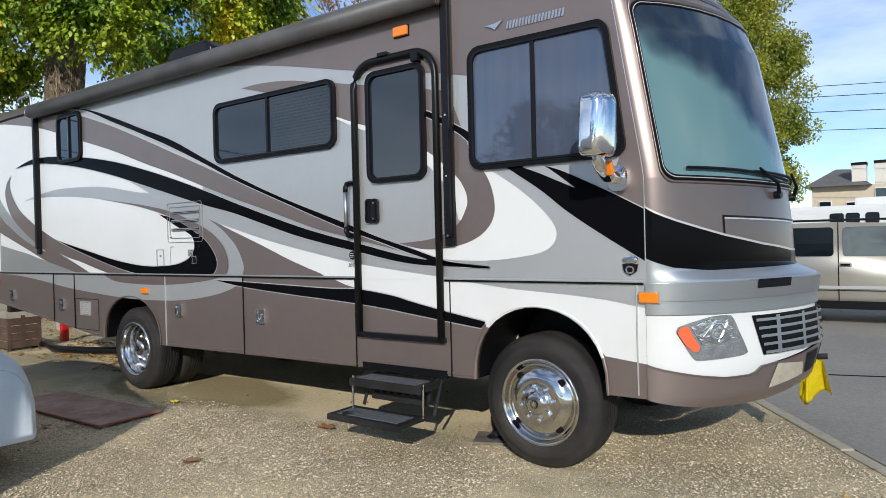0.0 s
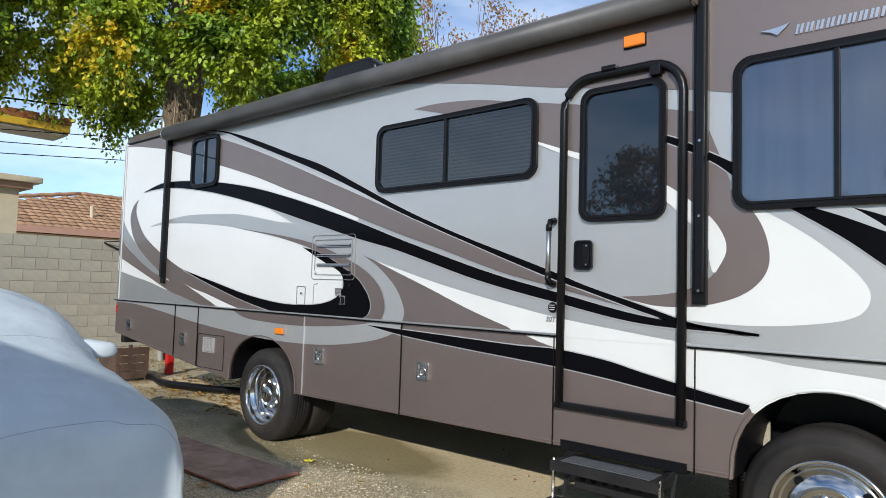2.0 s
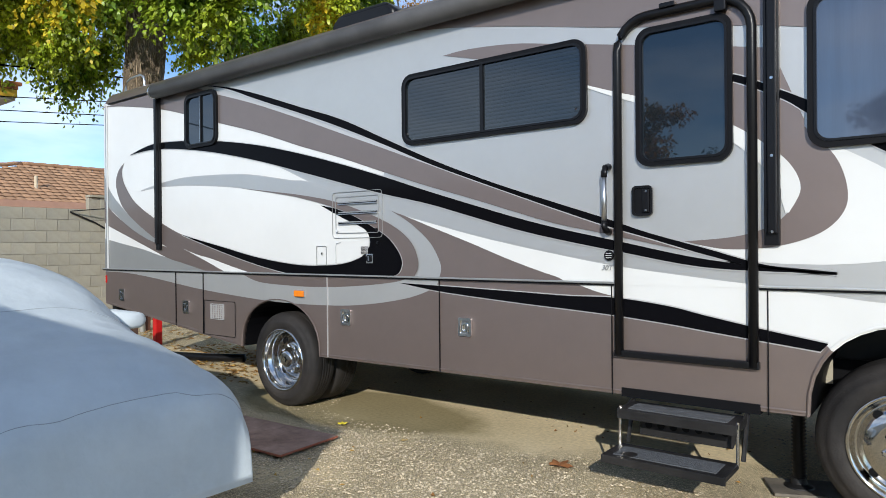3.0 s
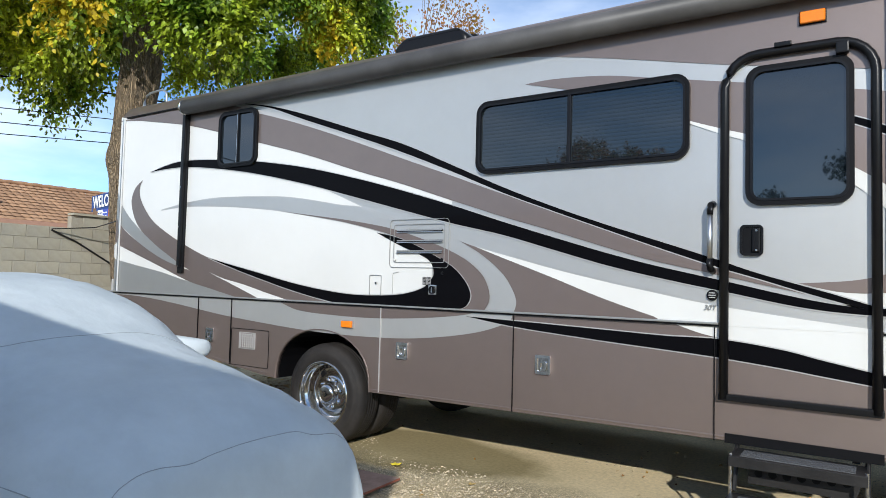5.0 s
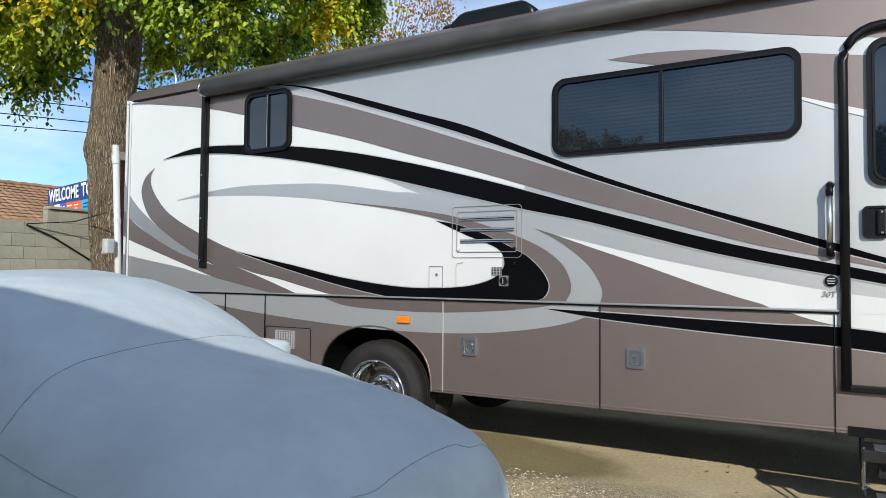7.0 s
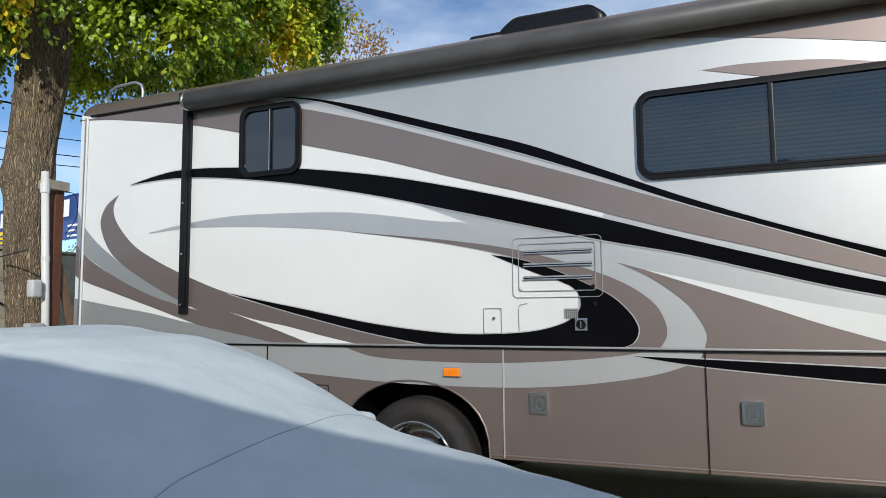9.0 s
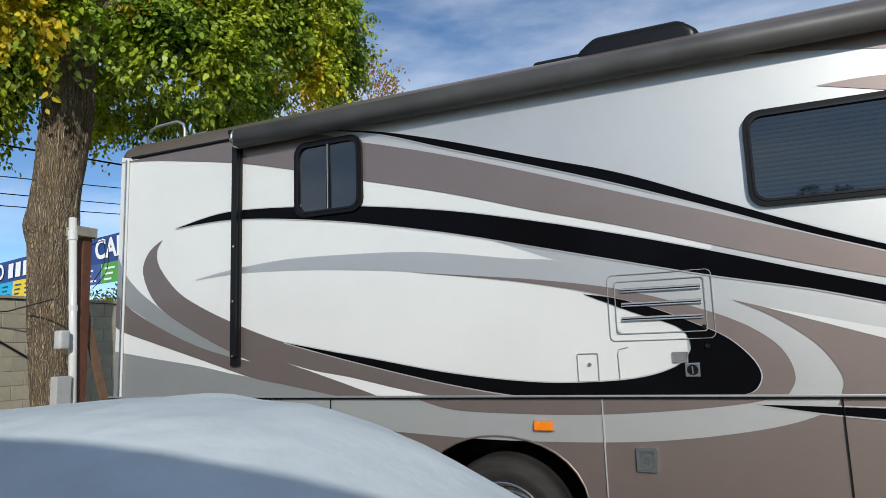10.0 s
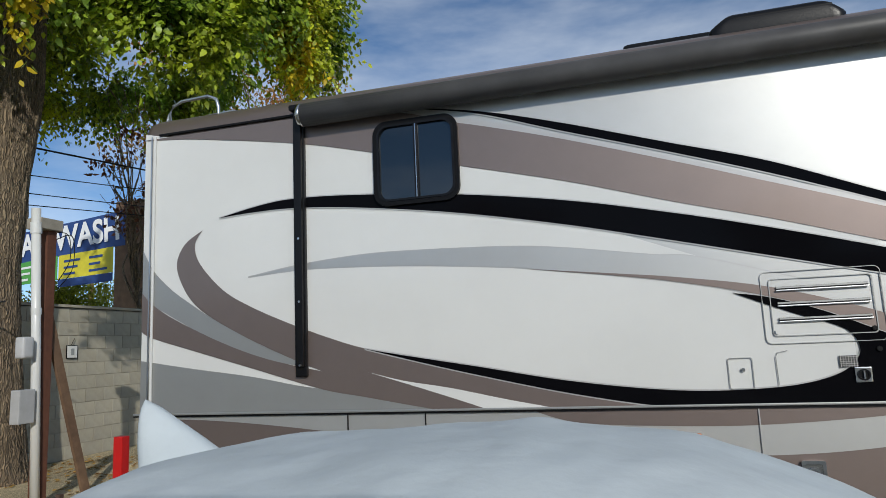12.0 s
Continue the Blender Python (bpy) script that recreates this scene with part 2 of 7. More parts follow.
def lathe_bm(profile, axis_to=None, sides=40, bm=None):
    """Turns (radius, along) pairs round the y axis."""
    bm = bm or bmesh.new()
    rings = []
    for r, a in profile:
        rings.append([bm.verts.new((r * math.cos(2 * math.pi * k / sides), a, r * math.sin(2 * math.pi * k / sides))) for k in range(sides)] if r > 1e-5 else [bm.verts.new((0, a, 0))])
    for p, q in zip(rings, rings[1:]):
        for k in range(sides):
            a, b = p[k % len(p)], p[(k + 1) % len(p)]
            c, d = q[(k + 1) % len(q)], q[k % len(q)]
            vs = []
            for v in (a, b, c, d):
                if v not in vs:
                    vs.append(v)
            if len(vs) > 2:
                bm.faces.new(vs)
    bmesh.ops.recalc_face_normals(bm, faces=bm.faces)
    return bm


def plate_bm(outline, y, depth, bm=None):
    """An upright plate in the xz plane: its outline, its front at y and its depth behind."""
    bm = bm or bmesh.new()
    front = [bm.verts.new((p[0], y, p[1])) for p in outline]
    f = bm.faces.new(front)
    if depth:
        back = [bm.verts.new((p[0], y + depth, p[1])) for p in outline]
        n = len(front)
        for i in range(n):
            bm.faces.new((front[i], back[i], back[(i + 1) % n], front[(i + 1) % n]))
        bm.faces.new(list(reversed(back)))
    bmesh.ops.recalc_face_normals(bm, faces=bm.faces)
    return bm


def round_rect(x0, z0, x1, z1, r, steps=6, skew=0.0):
    out = []
    for cx, cz, a in ((x1 - r, z1 - r, 0), (x0 + r, z1 - r, 90), (x0 + r, z0 + r, 180), (x1 - r, z0 + r, 270)):
        for k in range(steps + 1):
            t = radians(a + 90 * k / steps)
            x, z = cx + r * math.cos(t), cz + r * math.sin(t)
            out.append((x + skew * (z - z0) * ((x - x0) / (x1 - x0)) ** 3, z))
    return out


def ring_bm(outer, inner, y, depth, bm=None):
    """A frame between two outlines with the same number of points."""
    bm = bm or bmesh.new()
    n = len(outer)
    o = [bm.verts.new((p[0], y, p[1])) for p in outer]
    i = [bm.verts.new((p[0], y, p[1])) for p in inner]
    ob_ = [bm.verts.new((p[0], y + depth, p[1])) for p in outer]
    ib = [bm.verts.new((p[0], y + depth, p[1])) for p in inner]
    for k in range(n):
        j = (k + 1) % n
        bm.faces.new((o[k], o[j], i[j], i[k]))
        bm.faces.new((o[k], ob_[k], ob_[j], o[j]))
        bm.faces.new((i[k], i[j], ib[j], ib[k]))
    bmesh.ops.recalc_face_normals(bm, faces=bm.faces)
    return bm


def smooth_noise(x, y, s=1.0):
    return noise.noise(Vector((x * s, y * s, 0.37)))


# ---- ground ----
def blotch(n, l, centre, size, wobble, soft=0.25):
    """A mask: 1 inside an uneven oval on the ground, 0 outside."""
    tc = n.new("ShaderNodeTexCoord")
    mp = n.new("ShaderNodeMapping")
    mp.vector_type = "TEXTURE"
    mp.inputs["Location"].default_value = (*centre, 0)
    mp.inputs["Scale"].default_value = (*size, 1000)
    l.new(tc.outputs["Object"], mp.inputs["Vector"])
    ln = n.new("ShaderNodeVectorMath")
    ln.operation = "LENGTH"
    l.new(mp.outputs["Vector"], ln.inputs[0])
    nz = n.new("ShaderNodeTexNoise")
    nz.inputs["Scale"].default_value = 1.6
    nz.inputs["Detail"].default_value = 7
    l.new(tc.outputs["Object"], nz.inputs["Vector"])
    ad = n.new("ShaderNodeMath")
    ad.operation = "MULTIPLY_ADD"
    l.new(nz.outputs["Fac"], ad.inputs[0])
    ad.inputs[1].default_value = wobble
    l.new(ln.outputs["Value"], ad.inputs[2])
    mr = n.new("ShaderNodeMapRange")
    mr.inputs["From Min"].default_value, mr.inputs["From Max"].default_value = 1 + wobble / 2 - soft, 1 + wobble / 2 + soft
    mr.inputs["To Min"].default_value, mr.inputs["To Max"].default_value = 1.0, 0.0
    l.new(ad.outputs[0], mr.inputs["Value"])
    return mr.outputs["Result"]


def ground_material():
    m = material("gravel", (0.84, 0.69, 0.43), 0.95, 0.0, 0.22, 30, second=(0.70, 0.575, 0.345), second_scale=0.8)
    n, l = m.node_tree.nodes, m.node_tree.links
    b = n["Principled BSDF"]
    tc = n.new("ShaderNodeTexCoord")
    vo = n.new("ShaderNodeTexVoronoi")
    vo.inputs["Scale"].default_value = 120
    l.new(tc.outputs["Object"], vo.inputs["Vector"])
    stone = n.new("ShaderNodeMapRange")
    stone.inputs["From Max"].default_value = 0.55
    stone.inputs["To Min"].default_value, stone.inputs["To Max"].default_value = 1.25, 0.5
    l.new(vo.outputs["Distance"], stone.inputs["Value"])
    tone = n.new("ShaderNodeSeparateColor")
    l.new(vo.outputs["Color"], tone.inputs["Color"])
    tr = n.new("ShaderNodeMapRange")
    tr.inputs["To Min"].default_value, tr.inputs["To Max"].default_value = 0.66, 1.4
    l.new(tone.outputs["Red"], tr.inputs["Value"])
    mul = n.new("ShaderNodeMath")
    mul.operation = "MULTIPLY"
    l.new(stone.outputs["Result"], mul.inputs[0])
    l.new(tr.outputs["Result"], mul.inputs[1])
    # packed dirt beside the steps and along the motorhome
    patch = n.new("ShaderNodeTexNoise")
    patch.inputs["Scale"].default_value = 0.75
    patch.inputs["Detail"].default_value = 5
    l.new(tc.outputs["Object"], patch.inputs["Vector"])
    pr = n.new("ShaderNodeMapRange")
    pr.inputs["From Min"].default_value, pr.inputs["From Max"].default_value = 0.50, 0.62
    l.new(patch.outputs["Fac"], pr.inputs["Value"])
    dirt = blotch(n, l, (-6.4, 5.6), (3.9, 1.45), 0.5, 0.12)
    mx = n.new("ShaderNodeMath")
    mx.operation = "MAXIMUM"
    l.new(dirt, mx.inputs[0])
    half = n.new("ShaderNodeMath")
    half.operation = "MULTIPLY"
    half.inputs[1].default_value = 0.7
    l.new(pr.outputs["Result"], half.inputs[0])
    l.new(half.outputs[0], mx.inputs[1])
    hsv = [x for x in n if x.type == "HUE_SAT"][0]
    old = hsv.inputs["Value"].links[0].from_socket
    amp = n.new("ShaderNodeMix")
    l.new(mx.outputs[0], amp.inputs[0])
    l.new(mul.outputs[0], amp.inputs[2])
    amp.inputs[3].default_value = 0.92
    both = n.new("ShaderNodeMath")
    both.operation = "MULTIPLY"
    l.new(old, both.inputs[0])
    l.new(amp.outputs[0], both.inputs[1])
    l.new(both.outputs[0], hsv.inputs["Value"])
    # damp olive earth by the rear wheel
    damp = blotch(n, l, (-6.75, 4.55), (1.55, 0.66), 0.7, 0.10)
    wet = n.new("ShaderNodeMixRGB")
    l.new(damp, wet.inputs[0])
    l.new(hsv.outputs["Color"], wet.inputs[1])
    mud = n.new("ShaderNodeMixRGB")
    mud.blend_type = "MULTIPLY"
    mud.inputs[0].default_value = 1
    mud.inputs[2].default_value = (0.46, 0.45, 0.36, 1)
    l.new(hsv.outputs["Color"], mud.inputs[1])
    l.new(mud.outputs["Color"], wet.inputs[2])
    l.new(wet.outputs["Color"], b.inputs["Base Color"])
    bp = n.new("ShaderNodeBump")
    bp.inputs["Distance"].default_value = 0.012
    inv = n.new("ShaderNodeMath")
    inv.operation = "SUBTRACT"
    inv.inputs[0].default_value = 1.0
    l.new(mx.outputs[0], inv.inputs[1])
    l.new(inv.outputs[0], bp.inputs["Strength"])
    l.new(stone.outputs["Result"], bp.inputs["Height"])
    l.new(bp.outputs["Normal"], b.inputs["Normal"])
    return m


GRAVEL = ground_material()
ASPHALT = material("worn_asphalt", (0.25, 0.235, 0.205), 0.9, 0.0, 0.2, 24, bump=0.4, bump_scale=70, second=(0.30, 0.275, 0.235), second_scale=0.5)
PEBBLE = material("pebbles", (0.60, 0.50, 0.345), 0.9, 0.0, 0.1, 30, island_random=0.45, second=(0.46, 0.38, 0.255), second_scale=6)
LITTER = material("fallen_leaves", (0.42, 0.26, 0.05), 0.8, 0.0, 0.2, 20, island_random=0.45, second=(0.25, 0.11, 0.03), second_scale=9)


def sheet(name, xs, ys, height, mat, label, category):
    bm = bmesh.new()
    grid = [[bm.verts.new((x, y, height(x, y))) for y in ys] for x in xs]
    for i in range(len(xs) - 1):
        for j in range(len(ys) - 1):
            bm.faces.new((grid[i][j], grid[i + 1][j], grid[i + 1][j + 1], grid[i][j + 1]))
    return tagged(part(name, bm, mat, smooth=True), label, category, kind="structure")


gx = [-900, -300, -120, -60, -30] + [-22 + 0.5 * i for i in range(60)] + [12, 20, 40, 90, 300, 900]
gy = [-900, -300, -100, -40, -15] + [-6 + 0.5 * i for i in range(44)] + [20, 30, 60, 120, 300, 900]
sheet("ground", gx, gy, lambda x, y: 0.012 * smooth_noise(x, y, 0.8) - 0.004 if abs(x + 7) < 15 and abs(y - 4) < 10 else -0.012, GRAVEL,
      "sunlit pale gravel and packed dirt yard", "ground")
# paved drive beyond a flush concrete edge
EDGE_A, EDGE_B = Vector((-8.37, 17.9, 0)), Vector((5.5, -3.15, 0))
along = (EDGE_B - EDGE_A).normalized()
across = Vector((-along.y, along.x, 0))
bm = bmesh.new()
bm.faces.new([bm.verts.new((p.x, p.y, 0.012)) for p in (EDGE_A + along * -40, EDGE_B + along * 30, EDGE_B + along * 30 + across * 160, EDGE_A + along * -40 + across * 160)])
bmesh.ops.recalc_face_normals(bm, faces=bm.faces)
tagged(part("road", bm, ASPHALT), "worn grey asphalt drive", "road", kind="structure")
strip = tagged(new("kerb"), "flush concrete edging between gravel and asphalt", "kerb", kind="structure")
for k in range(16):
    a = EDGE_A + along * (1.62 * k)
    part("kerb_stone", box_bm((1.612, 0.20, 0.12), (0, 0, 0), 0.02, turn=None), CONCRETE, strip).matrix_basis = Matrix.Translation(a + along * 0.8 + Vector((0, 0, -0.055 + 0.003 * (k % 3)))) @ Matrix.Rotation(math.atan2(along.y, along.x), 4, "Z")
for a, b, y in (((0.2, 11.2), (9, 12.4), 0), ((-0.8, 8.6), (6, 10.6), 0)):
    part("road_crack", tube_bm([(a[0] + (b[0] - a[0]) * k / 12, a[1] + (b[1] - a[1]) * k / 12 + 0.05 * smooth_noise(k, a[0], 1.7), 0.012) for k in range(13)], 0.012, 5), GASKET, bpy.data.objects["road"])


def scatter_stones(name, count, area, size, mat, keep, seed, flat=0.6):
    """Small uneven stones, joined into one mesh."""
    rng = np.random.default_rng(seed)
    x, y = rng.uniform(area[0], area[1], count), rng.uniform(area[2], area[3], count)
    ok = np.array([keep(a, b) for a, b in zip(x, y)])
    x, y = x[ok], y[ok]
    n = len(x)
    base = np.array([(1, 0, 0), (0.2, 0.95, 0.1), (-0.9, 0.3, 0), (-0.4, -0.85, 0.05), (0.45, -0.8, 0), (0.05, 0.05, 0.8)], float)
    tri = np.array([(0, 1, 5), (1, 2, 5), (2, 3, 5), (3, 4, 5), (4, 0, 5)])
    s = size * rng.uniform(0.45, 1.3, n) ** 1.2
    ang = rng.uniform(0, 6.28, n)
    v = base[None] * rng.uniform(0.7, 1.3, (n, 6, 1)) * s[:, None, None]
    v[:, :, 2] *= flat
    c, s_ = np.cos(ang)[:, None], np.sin(ang)[:, None]
    vx, vy = v[:, :, 0] * c - v[:, :, 1] * s_ + x[:, None], v[:, :, 0] * s_ + v[:, :, 1] * c + y[:, None]
    co = np.stack([vx, vy, v[:, :, 2] - 0.001], -1).reshape(-1, 3)
    f = (tri[None] + 6 * np.arange(n)[:, None, None]).reshape(-1, 3)
    me = bpy.data.meshes.new(name)
    me.from_pydata(co.tolist(), [], f.tolist())
    me.materials.append(mat)
    return new(name, me)


def on_gravel(x, y):
    d = (Vector((x, y, 0)) - EDGE_A).dot(across)
    thin = max(0, min(1, (y - 3.6) / 0.7)) * 0.70 * max(0, min(1, (-2.2 - x) / 0.8))
    if ((x + 6.75) / 1.6) ** 2 + ((y - 4.6) / 0.8) ** 2 < 1:
        thin = max(thin, 0.62)
    return d < -0.15 and noise.noise(Vector((x * 0.9, y * 0.9, 2.0))) * 0.5 + 0.6 > thin and random.random() > thin


tagged(scatter_stones("gravel", 110000, (-8.2, 1.0, 1.2, 6.2), 0.0088, PEBBLE, on_gravel, 5), "loose pale gravel stones", "gravel", kind="stuff")
tagged(scatter_stones("coarse_gravel", 3500, (-9.5, 0.8, 1.4, 6.4), 0.014, PEBBLE, on_gravel, 6), "scattered larger stones", "gravel", kind="stuff")


def leaf_bm(size, curl=0.3, lobes=5, seed=0):
    rng = random.Random(seed)
    bm = bmesh.new()
    mid = bm.verts.new((0, 0, 0.004))
    ring = []
    for k in range(lobes * 4):
        a = 2 * math.pi * k / (lobes * 4)
        r = size * (0.42 + 0.45 * (0.5 + 0.5 * math.cos(a * lobes)) * (0.6 + 0.4 * math.cos(a))) * rng.uniform(0.85, 1.1)
        ring.append(bm.verts.new((r * math.cos(a), r * math.sin(a), 0.004 + curl * r * abs(math.sin(a * 1.5 + 0.4)) + 0.004 * rng.random())))
    for k in range(len(ring)):
        bm.faces.new((mid, ring[k], ring[(k + 1) % len(ring)]))
    return bm


for k, (x, y, s, col) in enumerate(((-4.20, 4.10, 0.13, (0.30, 0.12, 0.04)), (-4.41, 2.91, 0.11, (0.25, 0.13, 0.06)), (-6.27, 3.97, 0.07, (0.75, 0.6, 0.04)), (-6.25, 2.92, 0.09, (0.30, 0.16, 0.07)), (-6.45, 2.80, 0.08, (0.26, 0.13, 0.06)), (-1.9, 3.6, 0.06, (0.30, 0.2, 0.1)), (-5.5, 3.9, 0.05, (0.4, 0.28, 0.1)))):
    ob = part("fallen_leaf", leaf_bm(s, 0.25, 5, k), material("dry_leaf", col, 0.75, 0, 0.25, 40), label="", smooth=False)
    ob.matrix_basis = pose(x, y, 0.012, 0, 0, 70 * k)
    tagged(ob, "curled dry %s leaf lying on the ground" % ("yellow" if k == 2 else "brown"), "leaf", "fallen leaves")


def litter(name, count, area, seed, keep, size=0.05):
    rng = np.random.default_rng(seed)
    x, y = rng.uniform(area[0], area[1], count), rng.uniform(area[2], area[3], count)
    vs, fs = [], []
    for a, b in zip(x, y):
        if not keep(a, b):
            continue
        t, s, i = rng.uniform(0, 6.28), size * rng.uniform(0.6, 1.3), len(vs)
        c, d = math.cos(t) * s, math.sin(t) * s
        h = rng.uniform(0.006, 0.03)
        vs += [(a - c, b - d, 0.006), (a + d * 0.5, b - c * 0.5, h), (a + c, b + d, 0.008), (a - d * 0.5, b + c * 0.5, h * 0.6)]
        fs += [(i, i + 1, i + 2), (i, i + 2, i + 3)]
    me = bpy.data.meshes.new(name)
    me.from_pydata(vs, [], fs)
    me.materials.append(LITTER)
    return tagged(new(name, me), "drift of yellow and brown fallen leaves", "leaf litter", kind="stuff")


litter("leaf_litter", 2600, (-17.2, -9.0, 4.4, 10.5), 3, lambda x, y: noise.noise(Vector((x * 0.8, y * 0.8, 5))) > -0.15 and (x < -11 or y > 4.9))
litter("leaf_litter", 700, (-11.8, -8.4, 4.5, 6.6), 9, lambda x, y: noise.noise(Vector((x * 1.1, y * 1.1, 9))) > 0.0, 0.042)
litter("yard_litter", 130, (-9.5, 0.5, 2.0, 6.0), 4, lambda x, y: True, 0.018)

# ---- motorhome ----
SIDE, FAR, REAR = 4.10, 6.62, -10.875
MID = (SIDE + FAR) / 2
HALF = (FAR - SIDE) / 2
BELT = 1.325
rv = thing("motorhome", "white, silver, taupe and black swoosh-painted motorhome parked on gravel", "motorhome", (0, 0, 0))


def lerp_table(table, z):
    if z <= table[0][0]:
        return table[0][1]
    for (a, u), (b, v) in zip(table, table[1:]):
        if z <= b:
            t = (z - a) / (b - a)
            return u + (v - u) * t
    return table[-1][1]


CAP_SIDE = [(0.4, -1.33), (2.0, -1.33), (3.1, -1.51), (3.6, -1.60)]
CAP_FRONT = [(0.45, -0.80), (0.6, -0.60), (0.82, -0.54), (1.2, -0.56), (1.34, -0.54), (1.4, -0.68), (1.67, -0.69), (1.95, -0.72), (2.92, -0.91), (3.2, -1.02), (3.42, -1.2), (3.58, -1.5)]


def cap_point(theta, z, off=0.0):
    """A point of the front cap: theta 0 is the near side's seam, 90 the middle of the nose, 180 the far side."""
    t = radians(min(max(theta, 0), 180))
    e = 2 / 1.6
    c, s = math.cos(t), math.sin(t)
    xs, xf = lerp_table(CAP_SIDE, z), lerp_table(CAP_FRONT, z)
    y = MID - HALF * math.copysign(abs(c) ** e, c)
    x = xs + (xf - xs) * abs(s) ** e
    n = Vector((abs(s) * 1.3 + 0.25, -c * 1.0, 0.0)).normalized()
    return Vector((x, y, z)) + n * off


def cap_strip(name, lower, upper, mat, off=0.0, start=0.0, end=180.0, rows=8, columns=60, parent=None, label="", smooth=True):
    """A stretch of the cap between two heights, given as numbers or as functions of theta."""
    bm = bmesh.new()
    lo = lower if callable(lower) else (lambda th: lower)
    hi = upper if callable(upper) else (lambda th: upper)
    grid = []
    for i in range(columns + 1):
        th = start + (end - start) * i / columns
        grid.append([bm.verts.new(cap_point(th, lo(th) + (hi(th) - lo(th)) * j / rows, off)) for j in range(rows + 1)])
    for i in range(columns):
        for j in range(rows):
            bm.faces.new((grid[i][j], grid[i + 1][j], grid[i + 1][j + 1], grid[i][j + 1]))
    bmesh.ops.recalc_face_normals(bm, faces=bm.faces)
    return part(name, bm, mat, parent or rv, label, smooth)


# upper side wall, in silver, with the belt as its lower edge
wall_outline = [(REAR + 0.02, BELT), (-1.33, BELT), (-1.33, 2.0), (-1.41, 2.5), (-1.50, 3.05), (-1.575, 3.47), (REAR + 0.02, 3.47)]
part("side_wall", plate_bm(wall_outline, SIDE, 0.05), SILVER, rv, "silver metallic upper side")
part("side_wall", plate_bm(wall_outline, FAR - 0.05, 0.05), SILVER, rv, "silver metallic upper side")


def arch(cx, r, z0, top, steps=18):
    """Points over a wheel opening, from back to front."""
    return [(cx - r * math.cos(math.pi * k / steps), z0 + (top - z0) * max(math.sin(math.pi * k / steps), 0) ** 0.8) for k in range(steps + 1)]


HUB_F, HUB_R = (-2.13, 0.47), (-7.29, 0.47)
ARCH_F = arch(-2.10, 0.50, 0.60, 1.145)
ARCH_R = arch(-7.30, 0.60, 0.56, 1.07)
skirt = [(REAR + 0.02, BELT), (REAR + 0.02, 0.88), (-8.05, 0.57)] + ARCH_R + [(-6.60, 0.56)] + ARCH_F + [(-1.33, 0.60), (-1.33, BELT)]
part("skirt", plate_bm(skirt, SIDE, 0.04), TAUPE, rv, "taupe metallic lower skirt")
# rolled edge along the foot of the skirt
for x0, x1, z0, z1 in ((REAR + 0.03, -8.03, 0.88, 0.57), (-6.68, -2.62, 0.56, 0.60)):
    bm = bmesh.new()
    rows_ = []
    for k in range(13):
        u = k / 12
        x, z = x0 + (x1 - x0) * u, z0 + (z1 - z0) * u
        rows_.append([bm.verts.new((x, SIDE + dy, z + dz)) for dy, dz in ((-0.003, 0.030), (-0.008, 0.026), (0.002, 0.008), (0.022, -0.008), (0.038, -0.006))])
    for a, b in zip(rows_, rows_[1:]):
        for j in range(4):
            bm.faces.new((a[j], a[j + 1], b[j + 1], b[j]))
    bmesh.ops.recalc_face_normals(bm, faces=bm.faces)
    part("skirt_edge", bm, TAUPE, rv, "", True)
part("skirt", plate_bm(skirt, FAR - 0.04, 0.04), TAUPE, rv, "taupe metallic lower skirt")
part("floor", box_bm((9.2, FAR - SIDE - 0.1, 0.08), (-6.2, MID, 1.2)), DARK_STEEL, rv)
part("inner_wall", box_bm((0.04, FAR - SIDE - 0.1, 0.7), (-3.0, MID, 0.9)), DARK_STEEL, rv)
# roof with rounded shoulders
bm = bmesh.new()
prof = []
for k in range(9):
    a = radians(180 - 90 * k / 8)
    prof.append((SIDE + 0.20 + 0.20 * math.cos(a), 3.46 + 0.215 * math.sin(a)))
prof += [(MID, 3.72)] + [(2 * MID - y, z) for y, z in reversed(prof)]
rings = []
for x, sc in ((REAR + 0.0, 0.985), (REAR + 0.06, 1.0), (-6.0, 1.0), (-1.75, 1.0), (-1.6, 0.985)):
    rings.append([bm.verts.new((x, MID + (y - MID) * sc, 3.46 + (z - 3.46) * (sc if sc < 1 else 1))) for y, z in prof])
for a, b in zip(rings, rings[1:]):
    for k in range(len(prof) - 1):
        bm.faces.new((a[k], b[k], b[k + 1], a[k + 1]))
bm.faces.new(rings[0])
bm.faces.new(rings[-1])
bmesh.ops.recalc_face_normals(bm, faces=bm.faces)
part("roof", bm, TAUPE, rv, "taupe roof with rounded shoulders", True)
# rear cap
bm = bmesh.new()
cols = []
for k in range(25):
    a = math.pi * k / 24
    c, s = math.cos(a), math.sin(a)
    y = MID - (HALF) * math.copysign(abs(c) ** 0.25, c)
    x = REAR + 0.14 - 0.14 * abs(s) ** 0.35
    cols.append([bm.verts.new((x, y, z)) for z in (0.88, BELT, 2.4, 3.49)])
for a, b in zip(cols, cols[1:]):
    for j in range(3):
        bm.faces.new((a[j], b[j], b[j + 1], a[j + 1]))
bmesh.ops.recalc_face_normals(bm, faces=bm.faces)
part("rear_cap", bm, WHITE, rv, "white rear cap", True)



def paint(name, outline, mat, layer, label=""):
    """A sprayed field of colour, laid on the side wall as a thin film."""
    bm = bmesh.new()
    vs = [bm.verts.new((p[0], SIDE - 0.0022 * layer, p[1])) for p in outline]
    f = bm.faces.new(vs)
    f.normal_update()
    if f.normal.y > 0:
        f.normal_flip()
    bmesh.ops.triangulate(bm, faces=[f])
    return part(name, bm, mat, rv, label)


